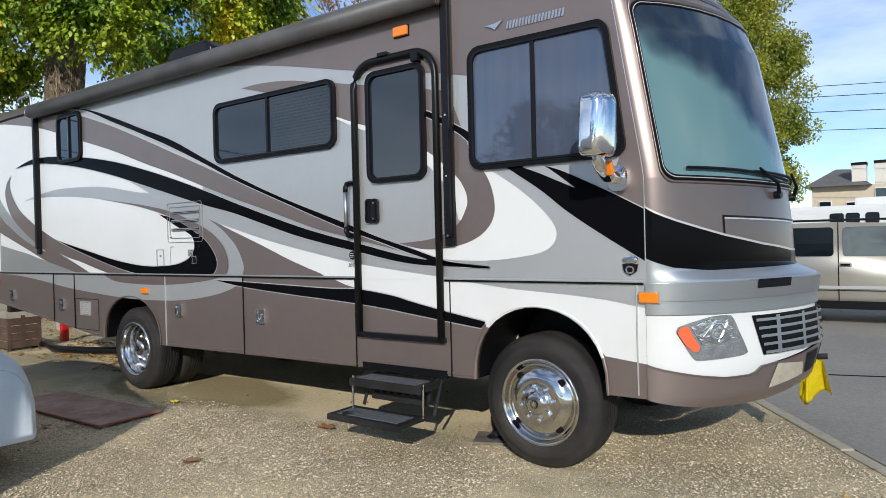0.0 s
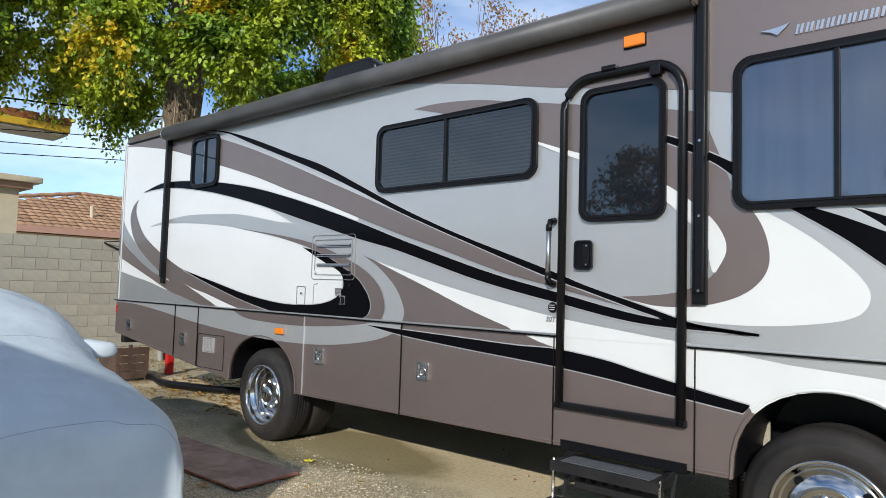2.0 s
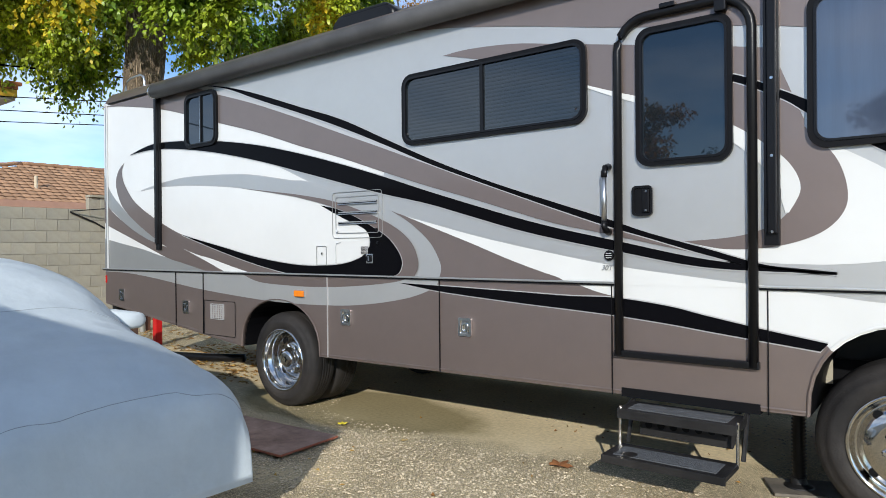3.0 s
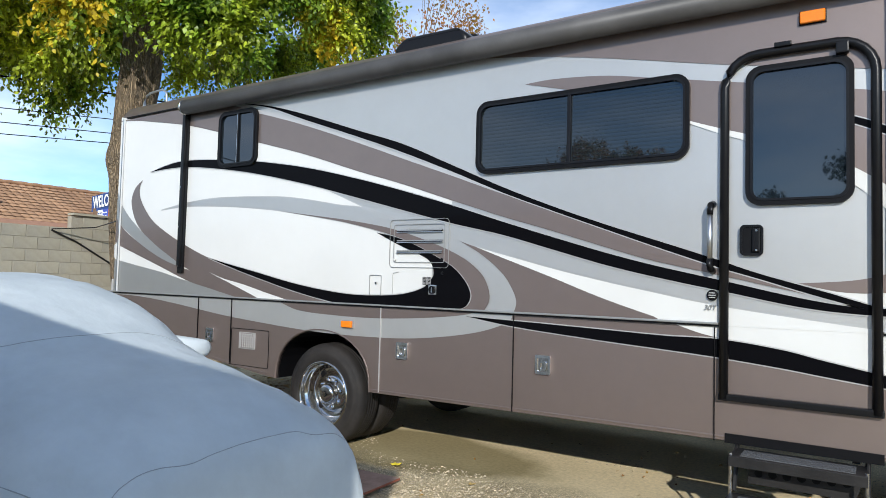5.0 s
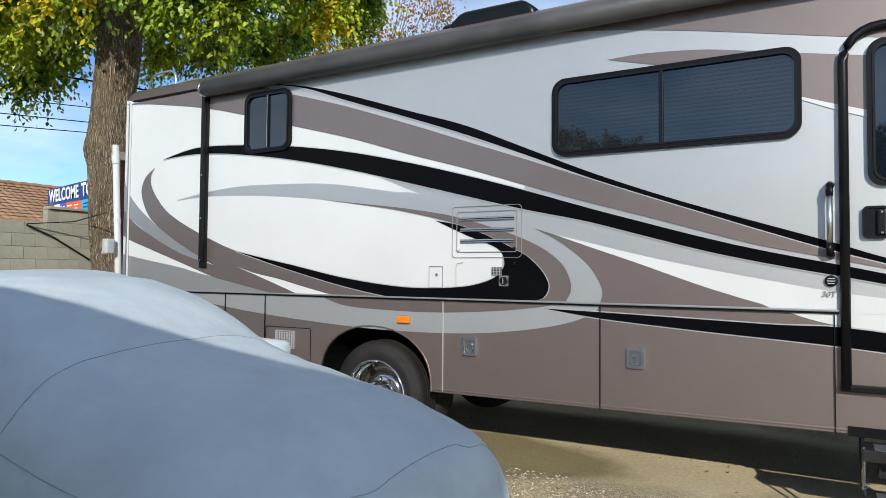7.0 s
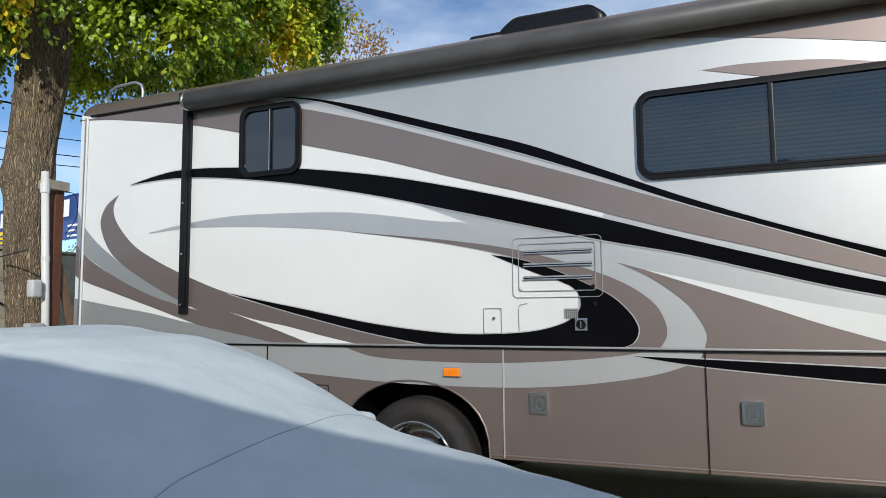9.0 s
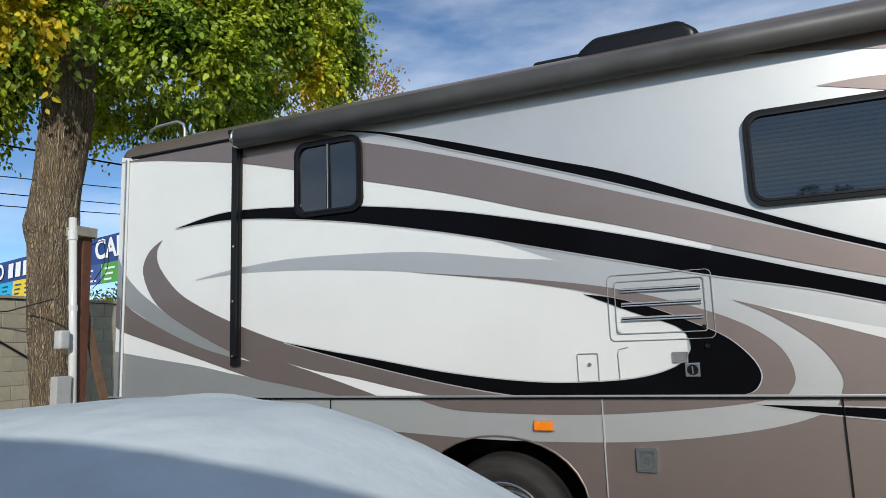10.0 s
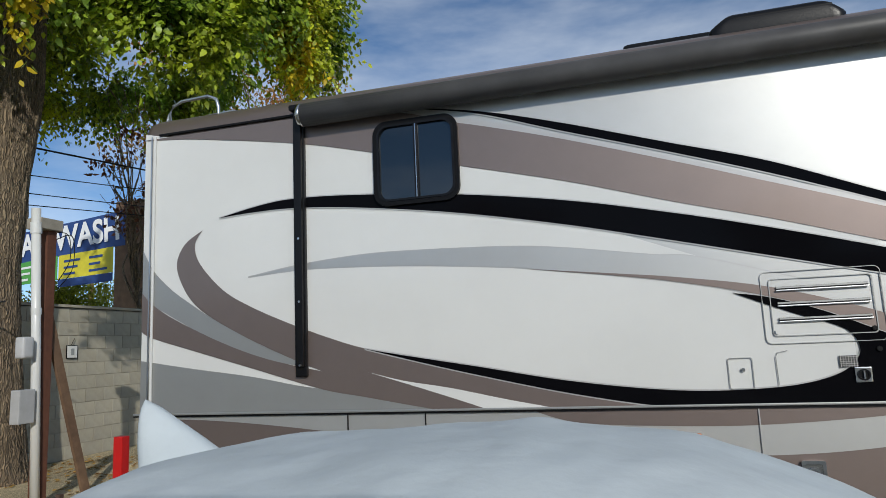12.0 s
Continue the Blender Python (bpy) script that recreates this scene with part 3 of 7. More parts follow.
def swoosh(upper, lower, mat, layer, edge=0.0, name="stripe", label=""):
    """A stripe between two flowing edges that run the same way; edge adds a light outline under it."""
    up, lo = spline([(x, z, 0) for x, z in upper]), spline([(x, z, 0) for x, z in lower])
    if edge:
        paint("pinstripe", [(p.x, p.y + edge) for p in up] + [(p.x, p.y - edge) for p in reversed(lo)], PIN, layer - 0.5)
    return paint(name, [(p.x, p.y) for p in up] + [(p.x, p.y) for p in reversed(lo)], mat, layer, label)


R = REAR + 0.02
# rear white field and the big white oval
taupe_low = [(R, 3.52), (-10.39, 3.42), (-9.55, 3.28), (-8.96, 3.14), (-8.33, 2.97), (-7.58, 2.77), (-6.94, 2.57), (-6.39, 2.41), (-5.86, 2.24), (-5.38, 2.09), (-4.96, 1.97), (-4.56, 1.85), (-4.21, 1.75), (-3.79, 1.66), (-3.2, 1.53)]
blk2_up = [(-10.175, 2.775), (-9.85, 2.835), (-9.56, 2.86), (-9.10, 2.84), (-8.38, 2.77), (-7.62, 2.65), (-6.95, 2.50), (-6.36, 2.345), (-5.86, 2.20), (-5.38, 2.05), (-4.96, 1.925), (-4.56, 1.81), (-4.21, 1.72), (-3.75, 1.62), (-3.15, 1.495), (-2.46, 1.42)]
blk2_lo = [(-10.175, 2.775), (-9.89, 2.79), (-9.56, 2.79), (-9.10, 2.75), (-8.38, 2.645), (-7.62, 2.49), (-6.95, 2.325), (-6.36, 2.175), (-5.86, 2.05), (-5.38, 1.945), (-4.96, 1.83), (-4.56, 1.72), (-4.21, 1.64), (-3.75, 1.55), (-3.15, 1.445), (-2.46, 1.42)]
top = [(p.x, p.y) for p in spline([(x, z, 0) for x, z in taupe_low[:9]])]
white_rear = top + [(-5.9, 2.1), (-6.6, 2.25), (-7.55, 2.47), (-7.29, 2.405), (-6.83, 2.22), (-7.1, 2.2), (-6.62, 2.0), (-6.2, 1.85), (-6.05, 1.7), (-6.05, 1.57), (-6.2, 1.45), (-6.79, 1.4), (-7.7, 1.45), (-8.4, 1.40), (-8.7, 1.40), (-9.1, 1.45), (R, 1.72)]
paint("white_field", white_rear, WHITE, 1, "white rear field with a long oval")
swoosh([(-9.93, 2.31), (-9.66, 2.35), (-9.39, 2.38), (-8.99, 2.405), (-8.57, 2.40), (-7.99, 2.375), (-7.62, 2.335), (-7.1, 2.25), (-6.83, 2.215), (-6.3, 2.05)],
       [(-9.93, 2.31), (-9.66, 2.328), (-9.39, 2.335), (-8.78, 2.31), (-8.18, 2.26), (-7.81, 2.215), (-7.28, 2.13), (-6.95, 2.07), (-6.58, 1.98), (-6.2, 1.84)], SILVER, 2, 0.006, label="silver arc")
swoosh([(-7.9, 2.222), (-7.28, 2.145), (-6.95, 2.10), (-6.5, 2.02), (-6.1, 1.905), (-5.82, 1.80), (-5.70, 1.73)], [(-7.9, 2.222), (-7.28, 2.13), (-6.95, 2.07), (-6.58, 1.985), (-6.25, 1.88), (-5.9, 1.70), (-5.72, 1.58)], TAUPE, 3.2, label="thin taupe swoosh")
# black sweep round the oval's nose
blob = [(-9.02, 1.752), (-8.61, 1.675), (-8.22, 1.605), (-7.68, 1.505), (-7.17, 1.44), (-6.79, 1.42), (-6.39, 1.44), (-6.15, 1.50), (-6.05, 1.58), (-6.03, 1.65), (-6.07, 1.73), (-6.17, 1.785), (-6.36, 1.855), (-6.66, 1.985)]
blob_out = [(-6.66, 1.985), (-6.45, 1.945), (-6.2, 1.86), (-5.96, 1.75), (-5.83, 1.68), (-5.74, 1.60), (-5.68, 1.52), (-5.66, 1.44), (-5.71, 1.36), (-5.85, BELT)]
low_out = [(-6.86, BELT), (-7.18, 1.345), (-7.68, 1.43), (-8.22, 1.55), (-8.61, 1.645), (-9.02, 1.752)]
curve = lambda pts: [(p.x, p.y) for p in spline([(x, z, 0) for x, z in pts])]
paint("taupe_curl", curve([(-5.9, 1.83), (-5.72, 1.75), (-5.57, 1.64), (-5.50, 1.53), (-5.485, 1.42), (-5.54, BELT)]) + [(-5.80, BELT), (-5.76, 1.5), (-5.9, 1.66), (-6.02, 1.75)], TAUPE, 3, "taupe curl behind the black sweep")
paint("pinstripe", [(x + 0.008, z) for x, z in curve(blob_out)] + curve(low_out)[:1] + [(x, z - 0.008) for x, z in curve(low_out)] + [(x, z + 0.008) for x, z in curve(blob)], PIN, 3.5)
paint("black_sweep", curve(blob) + curve(blob_out) + curve(low_out), BLACK, 4, "black sweep round the oval")
# taupe crescent at the rear
inner = [(-10.32, 2.695), (-10.385, 2.59), (-10.34, 2.44), (-10.14, 2.23), (-9.90, 2.09), (-9.58, 1.95), (-9.23, 1.82), (-8.98, 1.745), (-8.61, 1.655), (-8.22, 1.555), (-7.68, 1.435), (-7.18, 1.345), (-6.9, BELT)]
bottom = [(-8.43, BELT), (-8.62, 1.355), (-9.03, 1.43), (-9.35, 1.49), (-9.9, 1.65), (-10.38, 1.79), (-10.75, 1.90), (R, 1.955)]
gap = [(R, 2.25), (-10.75, 2.15), (-10.53, 2.02), (-10.14, 1.84), (-9.77, 1.71), (-9.34, 1.61)]
outer = [(-9.34, 1.61), (-9.54, 1.69), (-9.76, 1.785), (-9.99, 1.895), (-10.22, 2.02), (-10.38, 2.135), (-10.49, 2.28), (-10.545, 2.45), (-10.475, 2.60), (-10.32, 2.695)]
# grey fields: silver paint, its weaker sheen at the tail put into the colour
paint("grey_wedge", curve([(R, 2.58), (-10.75, 2.41), (-10.59, 2.26), (-10.40, 2.13), (-10.22, 2.02), (-9.8, 1.80)]) + [(-9.3, 1.62), (-9.8, 1.7), (-10.3, 1.9), (R, 2.2)], PEWTER, 2, "grey wedge")
paint("taupe_crescent", curve(inner) + curve(bottom) + curve(gap) + curve(outer), TAUPE, 3, "taupe crescent")
paint("grey_field", [(R, BELT)] + [(R, 1.735)] + curve([(R, 1.735), (-10.38, 1.66), (-9.90, 1.59), (-9.54, 1.52), (-9.35, 1.49), (-9.03, 1.43), (-8.62, 1.355), (-8.43, BELT)]), PEWTER, 2, "grey lower field")
swoosh([(-9.00, 1.595), (-8.74, 1.53), (-8.42, 1.475), (-8.05, 1.395), (-7.69, BELT)], [(-9.00, 1.595), (-8.74, 1.515), (-8.50, 1.44), (-8.30, 1.375), (-8.15, BELT)], WHITE, 4, label="white sliver")
# long taupe, black and black stripes
taupe_up = [(R, 3.47), (-9.6, 3.47), (-8.75, 3.40), (-8.39, 3.29), (-8.13, 3.22), (-7.6, 3.06), (-6.93, 2.83), (-6.39, 2.635), (-5.86, 2.445), (-5.38, 2.27), (-4.95, 2.125), (-4.56, 1.985), (-4.21, 1.85), (-3.79, 1.715), (-3.2, 1.54)]
white_line = [(x, z + 0.035 if -8.5 < x < -3.7 else z) for x, z in taupe_up]
paint("white_line", curve(white_line[2:]) + list(reversed(curve([(x, z - 0.02) for x, z in taupe_up[2:]]))), PIN, 2.5)
paint("taupe_band", [(R, 3.47)] + curve(taupe_up[1:]) + list(reversed(curve([(x, min(z, 3.465)) for x, z in taupe_low]))), TAUPE, 3, "long taupe band")
swoosh([(-8.56, 3.405), (-8.12, 3.32), (-7.6, 3.17), (-6.93, 2.945), (-6.39, 2.765), (-5.86, 2.535), (-5.38, 2.325), (-4.95, 2.155), (-4.56, 2.015), (-4.21, 1.90), (-3.80, 1.765), (-3.53, 1.67), (-3.15, 1.56), (-2.82, 1.465), (-2.46, 1.42)],
       [(-8.56, 3.40), (-8.12, 3.30), (-7.6, 3.115), (-6.93, 2.885), (-6.39, 2.69), (-5.86, 2.48), (-5.38, 2.28), (-4.95, 2.12), (-4.56, 1.98), (-4.21, 1.855), (-3.80, 1.715), (-3.53, 1.635), (-3.15, 1.52), (-2.85, 1.45), (-2.46, 1.415)], BLACK, 4, 0.008, label="upper black stripe")
swoosh(blk2_up, blk2_lo, BLACK, 4, 0.008, label="broad black stripe")
# middle: taupe wedge and white band
band_lo = [(-5.62, 1.85), (-5.38, 1.765), (-4.96, 1.62), (-4.57, 1.48), (-4.21, 1.37), (-4.06, BELT)]
paint("taupe_wedge", curve([(-5.78, 1.90), (-5.57, 1.79), (-5.38, 1.645), (-5.29, 1.53), (-5.245, 1.42), (-5.27, BELT)]) + [(-4.0, BELT)] + list(reversed(curve(band_lo))), TAUPE, 2, "taupe wedge")
swoosh([(-5.62, 1.85), (-5.38, 1.79), (-4.96, 1.685), (-4.57, 1.60), (-4.21, 1.53), (-3.76, 1.45), (-3.15, 1.375), (-2.85, 1.345), (-2.6, BELT)], band_lo[:-1] + [(-4.0, BELT), (-3.0, BELT), (-2.6, BELT)], WHITE, 3, label="white band")
# below the belt
paint("silver_curl", curve([(R, 1.30), (-10.3, 1.29), (-9.65, 1.24), (-8.76, 1.145), (-7.97, 1.085), (-7.28, 1.05), (-6.60, 1.05), (-6.11, 1.08), (-5.62, 1.155), (-5.33, 1.25), (-5.27, BELT)]) + [(R, BELT)], SILVER, 1, "silver lower curl")
paint("taupe_strip", curve([(-7.9, BELT), (-7.61, 1.245), (-7.1, 1.22), (-6.61, 1.22), (-6.11, 1.25), (-5.75, 1.29), (-5.6, BELT)]), TAUPE, 2, "taupe strip under the belt")
swoosh([(-5.70, 1.285), (-5.25, 1.272), (-4.57, 1.25), (-4.11, 1.235), (-3.76, 1.235), (-3.4, 1.195), (-3.16, 1.145), (-2.82, 1.08), (-2.505, 1.026)],
       [(-5.70, 1.285), (-5.25, 1.225), (-4.57, 1.17), (-4.11, 1.14), (-3.76, 1.115), (-3.4, 1.08), (-3.16, 1.05), (-2.82, 1.01), (-2.545, 0.978)], BLACK, 3, 0.008, label="lower black stripe")
arch_top = [p for p in ARCH_F if p[1] > 0.86]
paint("white_fender", curve([(-4.06, BELT), (-3.85, 1.26), (-3.5, 1.20), (-3.16, 1.14), (-2.82, 1.08), (-2.52, 1.02)]) + [(x, z) for x, z in arch_top if x > -2.5] + [(-1.60, 0.85), (-1.33, 0.82), (-1.33, 1.17), (-1.6, 1.215), (-1.86, 1.24), (-2.3, 1.27), (-2.75, BELT)], WHITE, 2, "white front fender")
paint("silver_wedge", [(-2.75, BELT), (-2.3, 1.27), (-1.86, 1.24), (-1.6, 1.215), (-1.33, 1.17), (-1.33, BELT)], SILVER, 1.5, "silver wedge")
# upper front
band_top = [(-5.6, 3.40), (-5.12, 3.335), (-4.55, 3.23), (-3.77, 3.06), (-3.2, 2.95), (-2.79, 2.87), (-2.3, 2.74)]
paint("taupe_brow", [(-5.75, 3.47)] + curve(band_top) + [(-1.46, 2.74), (-1.585, 3.47)], TAUPE, 2, "taupe brow over the cab")
sw_up = [(-5.21, 3.13), (-4.95, 3.135), (-4.55, 3.10), (-4.19, 3.03), (-3.77, 2.945), (-3.2, 2.83), (-2.79, 2.74), (-2.58, 2.62), (-2.3, 2.4)]
paint("taupe_hook", curve(sw_up[:7]) + [(-2.62, 2.30)] + curve([(-2.62, 2.26), (-2.47, 2.08), (-2.41, 1.90), (-2.43, 1.76), (-2.55, 1.645), (-2.77, 1.575), (-3.05, 1.56), (-3.30, 1.61)]) + curve([(-3.30, 1.61), (-3.0, 1.635), (-2.81, 1.69), (-2.70, 1.78), (-2.66, 1.90), (-2.70, 2.02), (-2.80, 2.12), (-3.0, 2.27), (-3.3, 2.42), (-3.59, 2.55), (-3.95, 2.69), (-4.5, 2.93), (-4.9, 3.05)]), TAUPE, 2, "taupe hook")
paint("white_hook", curve([(-3.0, 2.42), (-2.72, 2.25), (-2.46, 2.13), (-2.19, 1.955), (-1.98, 1.76), (-1.93, 1.635), (-2.02, 1.535), (-2.29, 1.485), (-2.57, 1.47), (-2.93, 1.49), (-3.33, 1.575)]) + curve([(-3.2, 1.585), (-2.8, 1.6), (-2.55, 1.68), (-2.45, 1.85), (-2.5, 2.02), (-2.65, 2.2)]), WHITE, 1, "white front hook")
swoosh([(-4.0, 2.715), (-3.77, 2.63), (-3.4, 2.50), (-3.05, 2.34), (-2.8, 2.16), (-2.68, 2.03), (-2.64, 1.9), (-2.70, 1.77)], [(-4.0, 2.70), (-3.77, 2.595), (-3.4, 2.44), (-3.05, 2.24), (-2.85, 2.06), (-2.75, 1.93), (-2.74, 1.85), (-2.72, 1.77)], WHITE, 3, label="white inner crescent")
swoosh([(-3.3, 2.70), (-2.99, 2.615), (-2.73, 2.48), (-2.55, 2.38), (-2.2, 2.2), (-2.05, 2.13), (-1.88, 2.07), (-1.6, 1.935), (-1.33, 1.79)], [(-3.3, 2.69), (-2.99, 2.57), (-2.73, 2.43), (-2.6, 2.33), (-2.4, 2.19), (-2.06, 1.965), (-1.85, 1.80), (-1.62, 1.645), (-1.33, 1.465)], BLACK, 3, 0.008, label="black cab sweep")
swoosh([(-2.14, 2.14), (-2.01, 2.115), (-1.79, 1.955)], [(-2.18, 2.12), (-2.03, 2.06), (-1.79, 1.95)], SILVER, 4, label="silver sliver")

paint("taupe_pillar", [(-1.56, 1.93), (-1.33, 1.78), (-1.33, 2.0), (-1.41, 2.5), (-1.50, 3.05), (-1.575, 3.47), (-1.74, 3.47), (-1.64, 3.05), (-1.54, 2.55), (-1.48, 2.12)], TAUPE, 2.4, "taupe pillar beside the cab window")
# ---- front cap ----
def table(*pairs):
    return lambda t: lerp_table(pairs, t if t <= 90 else 180 - t)


white_low = table((0, 0.82), (17, 0.775), (26, 0.75), (36, 0.728), (46.5, 0.73), (49, 0.775), (62, 0.80), (82, 0.845), (90, 0.85))
cap_strip("bumper", table((0, 0.60), (32, 0.54), (60, 0.52), (90, 0.55)), white_low, TAUPE, 0.015, columns=80, label="taupe lower bumper")
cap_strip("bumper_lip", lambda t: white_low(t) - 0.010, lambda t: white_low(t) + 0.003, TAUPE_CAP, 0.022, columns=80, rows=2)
cap_strip("bumper_face", white_low, 1.15, WHITE, 0.0, columns=80, label="white bumper face")
cap_strip("ledge", 1.13, 1.215, SILVER_CAP, 0.02, rows=3, label="silver ledge under the hood")
cap_strip("ledge_crease", 1.205, 1.222, GASKET, 0.012, 14, 166, rows=1)
cap_strip("ledge", 1.215, 1.325, SILVER_CAP, 0.03, rows=3, label="silver ledge under the hood")
bm = bmesh.new()
inner, outer = [bm.verts.new(cap_point(180 * k / 60, 1.325, -0.16)) for k in range(61)], [bm.verts.new(cap_point(180 * k / 60, 1.325, 0.03)) for k in range(61)]
for k in range(60):
    bm.faces.new((inner[k], inner[k + 1], outer[k + 1], outer[k]))
part("ledge_top", bm, SILVER_CAP, rv)
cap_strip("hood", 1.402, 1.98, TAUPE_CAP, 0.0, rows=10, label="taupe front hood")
cap_strip("silver_cheek", 1.325, table((0, 1.495), (18, 1.43), (34, 1.405), (90, 1.405)), SILVER_CAP, 0.003, 0, 180, label="silver cheek")
sweep_up, sweep_low = table((0, 1.80), (20, 1.705), (41, 1.61), (60, 1.545), (83, 1.495), (90, 1.49)), table((0, 1.485), (18, 1.42), (34, 1.397), (90, 1.397))
cap_strip("pinstripe", sweep_up, lambda t: sweep_up(t) + 0.014, PIN, 0.006, rows=1)
cap_strip("black_sweep", sweep_low, sweep_up, BLACK, 0.006, 0, 180, label="black nose sweep")
cap_strip("hood_seam", table((41, 1.728), (90, 1.70)), table((41, 1.742), (90, 1.712)), GASKET, 0.004, 41, 139, rows=1)
cap_strip("hood_seam", table((41, 1.718), (90, 1.69)), table((41, 1.728), (90, 1.70)), PIN, 0.005, 41.7, 138.3, rows=1)
for t_ in (41, 138.3):
    cap_strip("hood_seam", 1.60, 1.73, GASKET, 0.004, t_, t_ + 0.7, rows=3, columns=1)
for t_ in (47, 118):
    cap_strip("ledge_notch", 1.275, 1.332, GASKET, 0.034, t_, t_ + 15, rows=3, columns=12, label="black recess over the ledge")
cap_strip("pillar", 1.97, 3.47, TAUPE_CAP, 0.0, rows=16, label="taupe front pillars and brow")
cap_strip("seam_trim", 1.33, 3.47, SILVER, 0.006, 0.0, 1.2, rows=20, columns=3, label="bright seam trim")


def cap_outline(t0, t1, z0, z1, rt, rz, steps=9, edge=14):
    """A rounded outline on the cap, as (theta, z) pairs; the foot sags and the brow rises a little towards the middle."""
    corners = ((t0 + rt, z0 + rz, 180), (t1 - rt, z0 + rz, 270), (t1 - rt, z1 - rz, 0), (t0 + rt, z1 - rz, 90))
    out = []
    for k, (ct, cz, a0) in enumerate(corners):
        for q in range(steps + 1):
            a = radians(a0 + 90 * q / steps)
            out.append((ct + rt * math.cos(a), cz + rz * math.sin(a)))
        nt, nz, na = corners[(k + 1) % 4]
        end = (nt + rt * math.cos(radians(na)), nz + rz * math.sin(radians(na)))
        here = out[-1]
        out += [(here[0] + (end[0] - here[0]) * q / edge, here[1] + (end[1] - here[1]) * q / edge) for q in range(1, edge)]
    swell = lambda t: math.sin(math.pi * max(0, min(1, (t - t0) / (t1 - t0))))
    return [(t, z + (0.03 * swell(t) if z > 2.6 else -0.02 * swell(t))) for t, z in out]


def cap_sheet(name, outline, mat, off, parent, label="", rings=12):
    """A curved sheet on the cap that fills an outline."""
    bm = bmesh.new()
    ct, cz = sum(p[0] for p in outline) / len(outline), sum(p[1] for p in outline) / len(outline)
    loops = [[bm.verts.new(cap_point(ct + (t - ct) * k / rings, cz + (z - cz) * k / rings, off)) for t, z in outline] for k in range(1, rings + 1)]
    middle, n = bm.verts.new(cap_point(ct, cz, off)), len(outline)
    for k in range(n):
        bm.faces.new((middle, loops[0][k], loops[0][(k + 1) % n]))
        for a, b in zip(loops, loops[1:]):
            bm.faces.new((a[k], b[k], b[(k + 1) % n], a[(k + 1) % n]))
    bmesh.ops.recalc_face_normals(bm, faces=bm.faces)
    return part(name, bm, mat, parent, label, True)


def cap_band(name, outer, inner, mat, off, crown, parent, label=""):
    """A rounded strip between two outlines on the cap, proud by crown along its middle."""
    bm = bmesh.new()
    n = len(outer)
    rows_ = []
    for u, lift in ((0, 0.0), (0.18, 0.7), (0.5, 1.0), (0.82, 0.7), (1, 0.0)):
        rows_.append([bm.verts.new(cap_point(a[0] + (b[0] - a[0]) * u, a[1] + (b[1] - a[1]) * u, off + crown * lift)) for a, b in zip(outer, inner)])
    for a, b in zip(rows_, rows_[1:]):
        for k in range(n):
            bm.faces.new((a[k], b[k], b[(k + 1) % n], a[(k + 1) % n]))
    bmesh.ops.recalc_face_normals(bm, faces=bm.faces)
    return part(name, bm, mat, parent, label, True)


rubber_out, rubber_in = cap_outline(14.0, 166.0, 1.965, 3.115, 7.0, 0.085), cap_outline(15.9, 164.1, 1.998, 3.082, 6.0, 0.075)
band_out, band_in = cap_outline(12.6, 167.4, 1.945, 3.165, 7.5, 0.10), cap_outline(14.0, 166.0, 1.965, 3.115, 7.0, 0.085)
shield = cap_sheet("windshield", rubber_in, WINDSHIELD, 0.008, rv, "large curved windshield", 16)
cap_band("windshield_gasket", rubber_out, rubber_in, GASKET, 0.002, 0.016, shield, "black rubber windshield gasket")
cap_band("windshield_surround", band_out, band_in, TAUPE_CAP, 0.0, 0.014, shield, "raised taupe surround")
cap_band("gasket_line", cap_outline(14.9, 165.1, 1.980, 3.100, 6.5, 0.08), cap_outline(15.2, 164.8, 1.986, 3.094, 6.4, 0.079), PIN, 0.017, 0.003, shield)
cap_strip("windshield_trim", table((13, 3.16), (20, 3.20), (40, 3.225), (90, 3.235)), table((13, 3.175), (20, 3.218), (40, 3.243), (90, 3.253)), BLACK_PLASTIC, 0.01, 15, 165, rows=1)
cap_patch_later = [("brow_emblem", [(72, 3.32), (76, 3.315), (76, 3.345), (72, 3.35)]), ("brow_emblem", [(78, 3.315), (82, 3.31), (82, 3.34), (78, 3.345)])]
part("cap_floor", box_bm((0.7, 2.2, 0.06), (-1.5, MID, 0.62)), DARK_STEEL, rv)


def cap_patch(name, corners, mat, off, parent, label="", n=10):
    """A four-cornered patch of the cap; corners as (theta, z), round about."""
    bm = bmesh.new()
    a, b, c, d = [Vector(q) for q in corners]
    grid = []
    for i in range(n + 1):
        row = []
        for j in range(n + 1):
            u, v = i / n, j / n
            q = (a * (1 - u) + b * u) * (1 - v) + (d * (1 - u) + c * u) * v
            row.append(bm.verts.new(cap_point(q.x, q.y, off)))
        grid.append(row)
    for i in range(n):
        for j in range(n):
            bm.faces.new((grid[i][j], grid[i + 1][j], grid[i + 1][j + 1], grid[i][j + 1]))
    bmesh.ops.recalc_face_normals(bm, faces=bm.faces)
    return part(name, bm, mat, parent, label, True)


